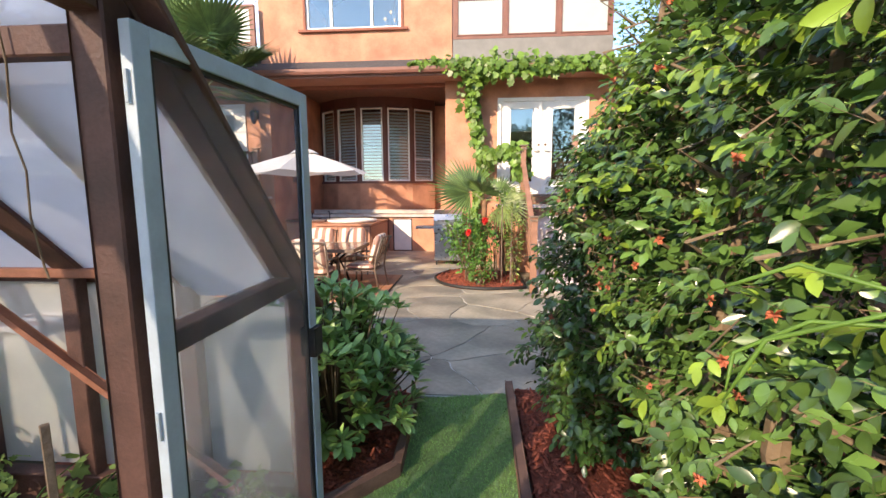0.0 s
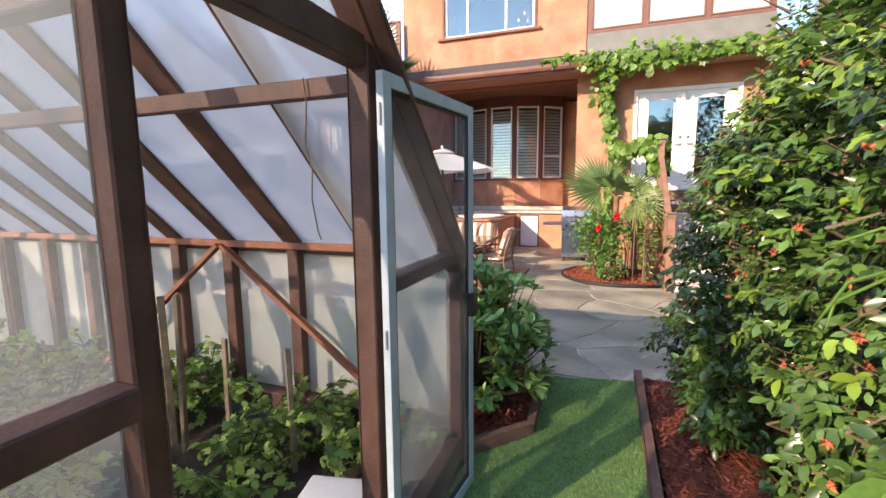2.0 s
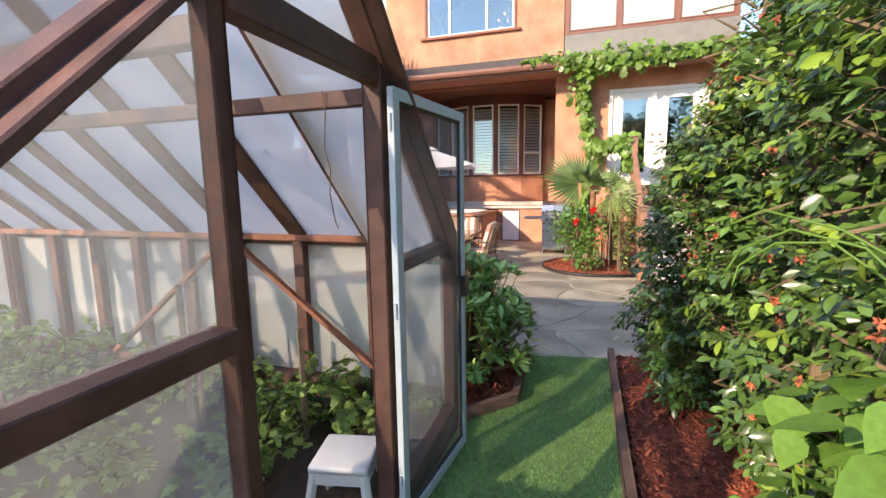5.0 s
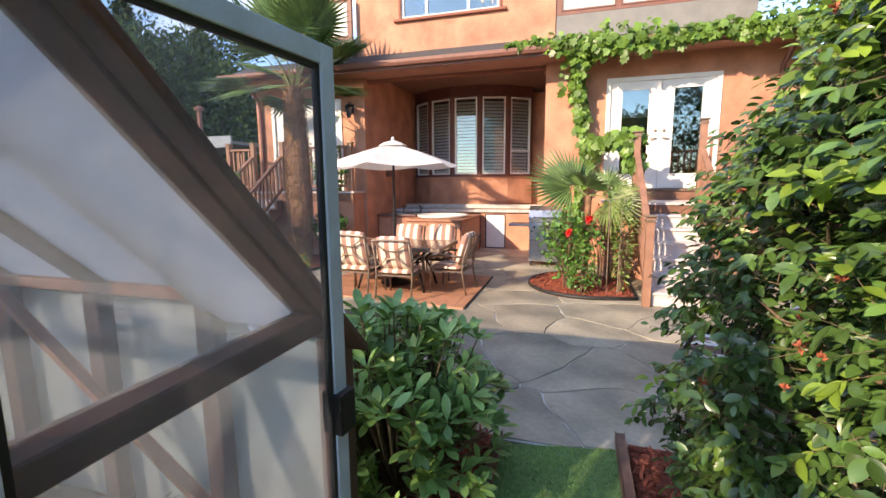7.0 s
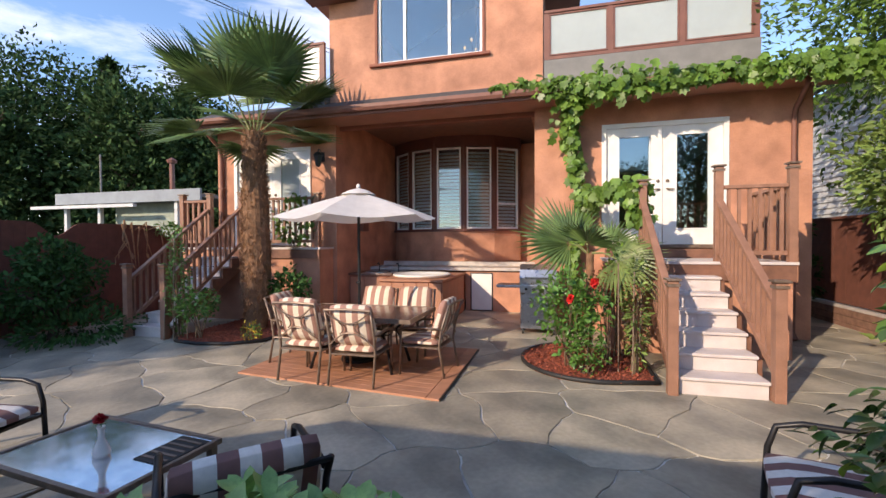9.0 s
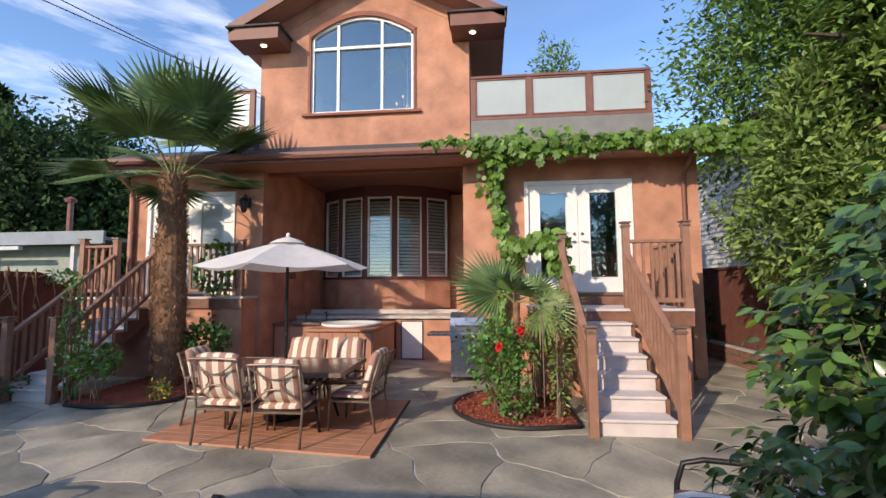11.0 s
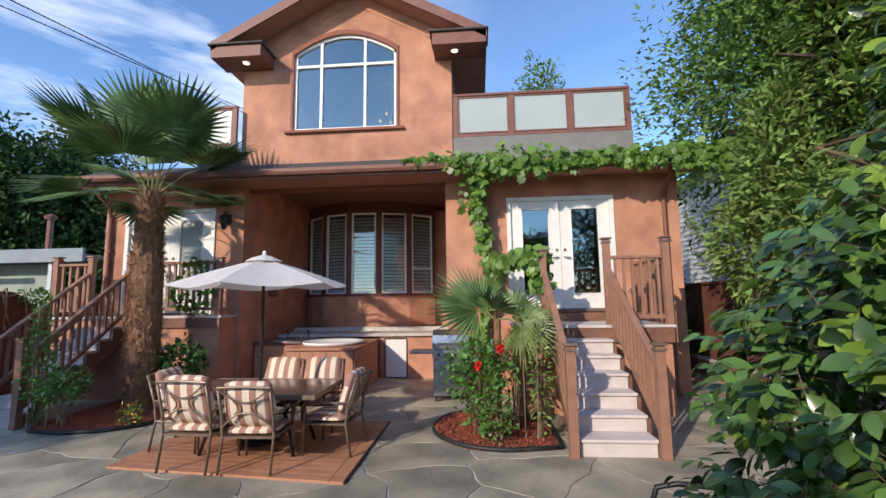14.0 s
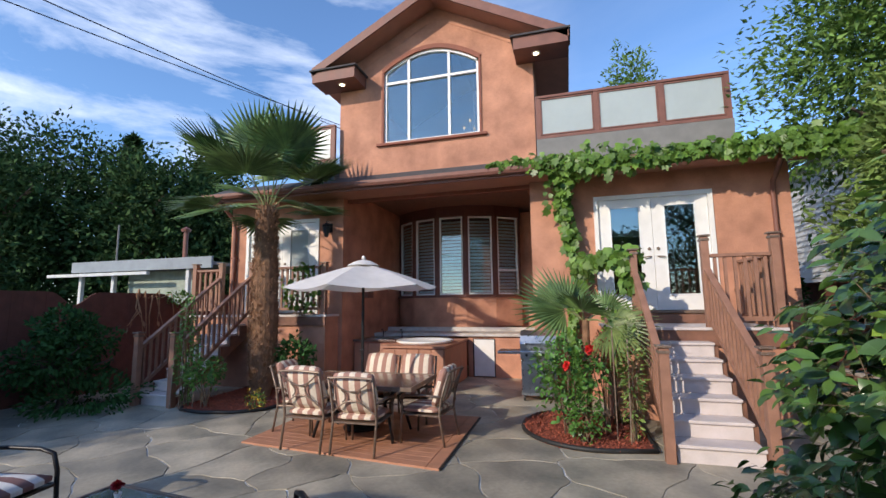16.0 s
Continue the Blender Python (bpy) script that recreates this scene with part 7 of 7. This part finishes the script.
part("pipe", tube([(0, 0, 0), (0, 0, 1.7)], 0.10, None, 8), FASCIA, pl)
part("cowl", lathe([(0.18, 0.0), (0.22, 0.12), (0.0, 0.25)], None, 8, (0, 0, 1.7)), FASCIA, pl)
solo("antenna_pole", tube([(-18.1, 15.0, 3.4), (-18.1, 15.0, 5.2)], 0.035, None, 6), GREY_PAINT, "thin grey pole on the carport roof", "pole")

nb = thing("neighbour_house", (0, 0, 0), "pale grey lap-sided neighbouring house", "house")
part("wall", box(6.6, 11.0, -0.06, 14.0, 22.0, 5.4), SIDING, nb)
for i in range(34):
    z = 0.3 + i * 0.15
    bm = bmesh.new()
    v = [bm.verts.new(q) for q in ((6.598, 11.0, z + 0.15), (6.598, 22.0, z + 0.15), (6.57, 22.0, z), (6.57, 11.0, z))]
    bm.faces.new(v)
    part("lap_board", bm, SIDING, nb)
part("roof", slab_y([(6.0, 5.3), (10.3, 7.6), (14.6, 5.3), (14.6, 5.5), (10.3, 7.8), (6.0, 5.5)], 10.6, 22.4), SHINGLE, nb)

for a, b in (((-17.3, 10.0, 12.04), (-14.46, 26.0, 14.03)), ((-15.35, 10.0, 11.61), (-14.0, 26.0, 13.58))):
    p, q = Vector(a), Vector(b)
    pts = [p.lerp(q, s) - Vector((0, 0, 0.25 * math.sin(math.pi * (s + 0.6) / 2.2))) for s in [-0.6 + 0.2 * i for i in range(12)]]
    solo("power_line", tube(pts, 0.022, None, 5), BLACK, "thin black overhead power line", "cable", "overhead lines")


# ---- trees ----
def broad_tree(name, x, y, h, r, n, seed, mat_, label, size=(0.2, 0.36), low=0.25, shape=SMALL, blobs=7, rough=0.35, taper=1.0):
    rng = np.random.RandomState(seed)
    t = thing(name, (x, y, -0.05), label, "tree")
    part("trunk", limbs((0, 0, 0), (0, 0, h * 0.75), 12, r * 0.8, 0.05 + h * 0.018, seed), BARK, t)
    groups = []
    for k in range(blobs):
        a = k * 2.4
        s = k / max(1, blobs - 1)
        c = (math.cos(a) * r * 0.5 * (1.1 - s * taper), math.sin(a) * r * 0.5 * (1.1 - s * taper), h * (low + 0.12 + (0.72 + 0.08 * taper - low) * s))
        p, w = blob_points(n // blobs, c, (r * (0.72 - 0.3 * s * taper), r * (0.72 - 0.3 * s * taper), h * 0.2), rough, seed + k, 0.5)
        groups.append((shape, p, frames_from(w, 0.5, 0.6, rng), rng.uniform(size[0], size[1], len(p)), 0))
    part("crown", leaf_mesh("crown", groups, [mat_]), None, t)
    return t


def conifer(name, x, y, h, r, n, seed, mat_, label, size=(0.22, 0.45)):
    rng = np.random.RandomState(seed)
    t = thing(name, (x, y, -0.05), label, "tree")
    part("trunk", limbs((0, 0, 0), (0, 0, h * 0.97), 26, r * 0.75, 0.05 + h * 0.014, seed, up=0.15), BARK, t)
    u = rng.rand(n) ** 0.75
    tier = np.floor(u * 16) / 16 + 0.05 * rng.rand(n)
    z = h * (0.06 + 0.94 * tier)
    a = rng.uniform(0, math.tau, n)
    lump = np.array([0.75 + 0.6 * noise.noise(Vector((math.cos(q) * 1.7, math.sin(q) * 1.7, w * 0.9 + seed))) for q, w in zip(a, z)])
    rr = r * (1 - tier) ** 0.8 * lump * rng.rand(n) ** 0.45
    p = np.stack([np.cos(a) * rr, np.sin(a) * rr, z - 0.18 * rr], 1)
    w = np.stack([np.cos(a), np.sin(a), -0.25 + 0 * a], 1)
    part("crown", leaf_mesh("crown", [(SPRAY, p, frames_from(w, 0.8, 0.4, rng), rng.uniform(size[0], size[1], n), 0)], [mat_]), None, t)
    return t


DARK = "tall dark green tree beyond the fence"
for i, (x, y, h, r) in enumerate(((-23.5, 21, 10.6, 3.2), (-27, 23, 11.6, 3.4), (-31.5, 22, 13.6, 4.0), (-36.5, 20, 14.5, 4.2), (-20.6, 23, 8.8, 2.9), (-29, 17, 10.0, 3.4), (-24.5, 26.5, 12.4, 3.0), (-34, 15, 11.5, 3.6))):
    broad_tree("tree", x, y, h, r, 12000, 100 + i, TREE_LEAF, DARK, (0.22, 0.42), 0.05, SMALL, 13, 0.45, 0.45)
for i, (x, y, h, r) in enumerate(((-26, 27, 12.6, 2.4), (-33, 27, 15.6, 2.8))):
    conifer("conifer", x, y, h, r, 7000, 120 + i, TREE_LEAF, "tall dark conifer rising above the other trees", (0.4, 0.8))
broad_tree("tree", 4.9, 31, 16.4, 3.6, 15000, 130, TREE_GREEN, "distant pale green tree above the roof", (0.22, 0.42), 0.25, SPRAY, 12, 0.5)
for i, (x, y, h, r) in enumerate(((-14.6, 7.4, 4.6, 1.9), (-12.6, 4.8, 4.3, 1.9))):
    broad_tree("tree", x, y, h, r, 8000, 140 + i, TREE_LEAF, "dark leafy tree leaning over the brown fence", (0.12, 0.22), 0.2)
broad_tree("shrub", -8.25, 6.7, 1.55, 1.05, 5200, 150, SHRUB, "dense dark green shrub before the fence", (0.06, 0.11), 0.05, OVAL, 5)
broad_tree("shrub", -8.2, 4.6, 1.35, 0.95, 4200, 151, SHRUB, "dense dark green shrub before the fence", (0.06, 0.11), 0.05, OVAL, 5)
# right-hand trees
conifer("cypress", 5.75, 8.0, 8.6, 1.7, 21000, 160, CYPRESS, "tall feathery light green cypress by the house", (0.12, 0.26))
conifer("cypress", 6.3, 5.8, 9.8, 2.0, 21000, 161, CYPRESS, "tall feathery light green cypress by the fence", (0.12, 0.26))
broad_tree("tree", 6.7, 9.9, 10.5, 2.9, 48000, 162, TREE_GREEN, "tall leafy tree with drooping boughs behind the side fence", (0.11, 0.20), 0.35, SPRAY, 18, 0.6)
broad_tree("yew", 5.05, 8.3, 4.7, 1.15, 14000, 165, CYPRESS, "feathery light green yew by the house corner", (0.10, 0.2), 0.36, SPRAY, 7)
broad_tree("tree", 6.0, 3.2, 6.5, 2.0, 12000, 163, CYPRESS, "leafy green tree behind the camellia", (0.10, 0.2), 0.1)
broad_tree("shrub", 4.75, 12.2, 2.7, 0.5, 2200, 164, TREE_LEAF, "dark leafy shrub in the side passage", (0.07, 0.13), 0.2, OVAL, 4)
# unseen trees, added beyond the fence to shade the left steps
for i, (x, y, h, r) in enumerate(((-11.4, -1.4, 5.4, 2.0), (-11.2, 1.4, 5.2, 2.0))):
    broad_tree("tree", x, y, h, r, 7000, 170 + i, TREE_LEAF, "unseen leafy tree added to shade the left steps", (0.12, 0.2), 0.08, OVAL, 6)
# trees behind the walk, which the door glass mirrors
for i, (x, y, h, r) in enumerate(((9.2, -15.5, 11.0, 3.4), (4.6, -17.0, 6.6, 2.6), (13.5, -13.0, 10.0, 3.2))):
    broad_tree("tree", x, y, h, r, 7000, 180 + i, TREE_LEAF, "tall leafy tree beyond the end of the garden", (0.2, 0.36), 0.1, SMALL, 9, 0.4, 0.5)
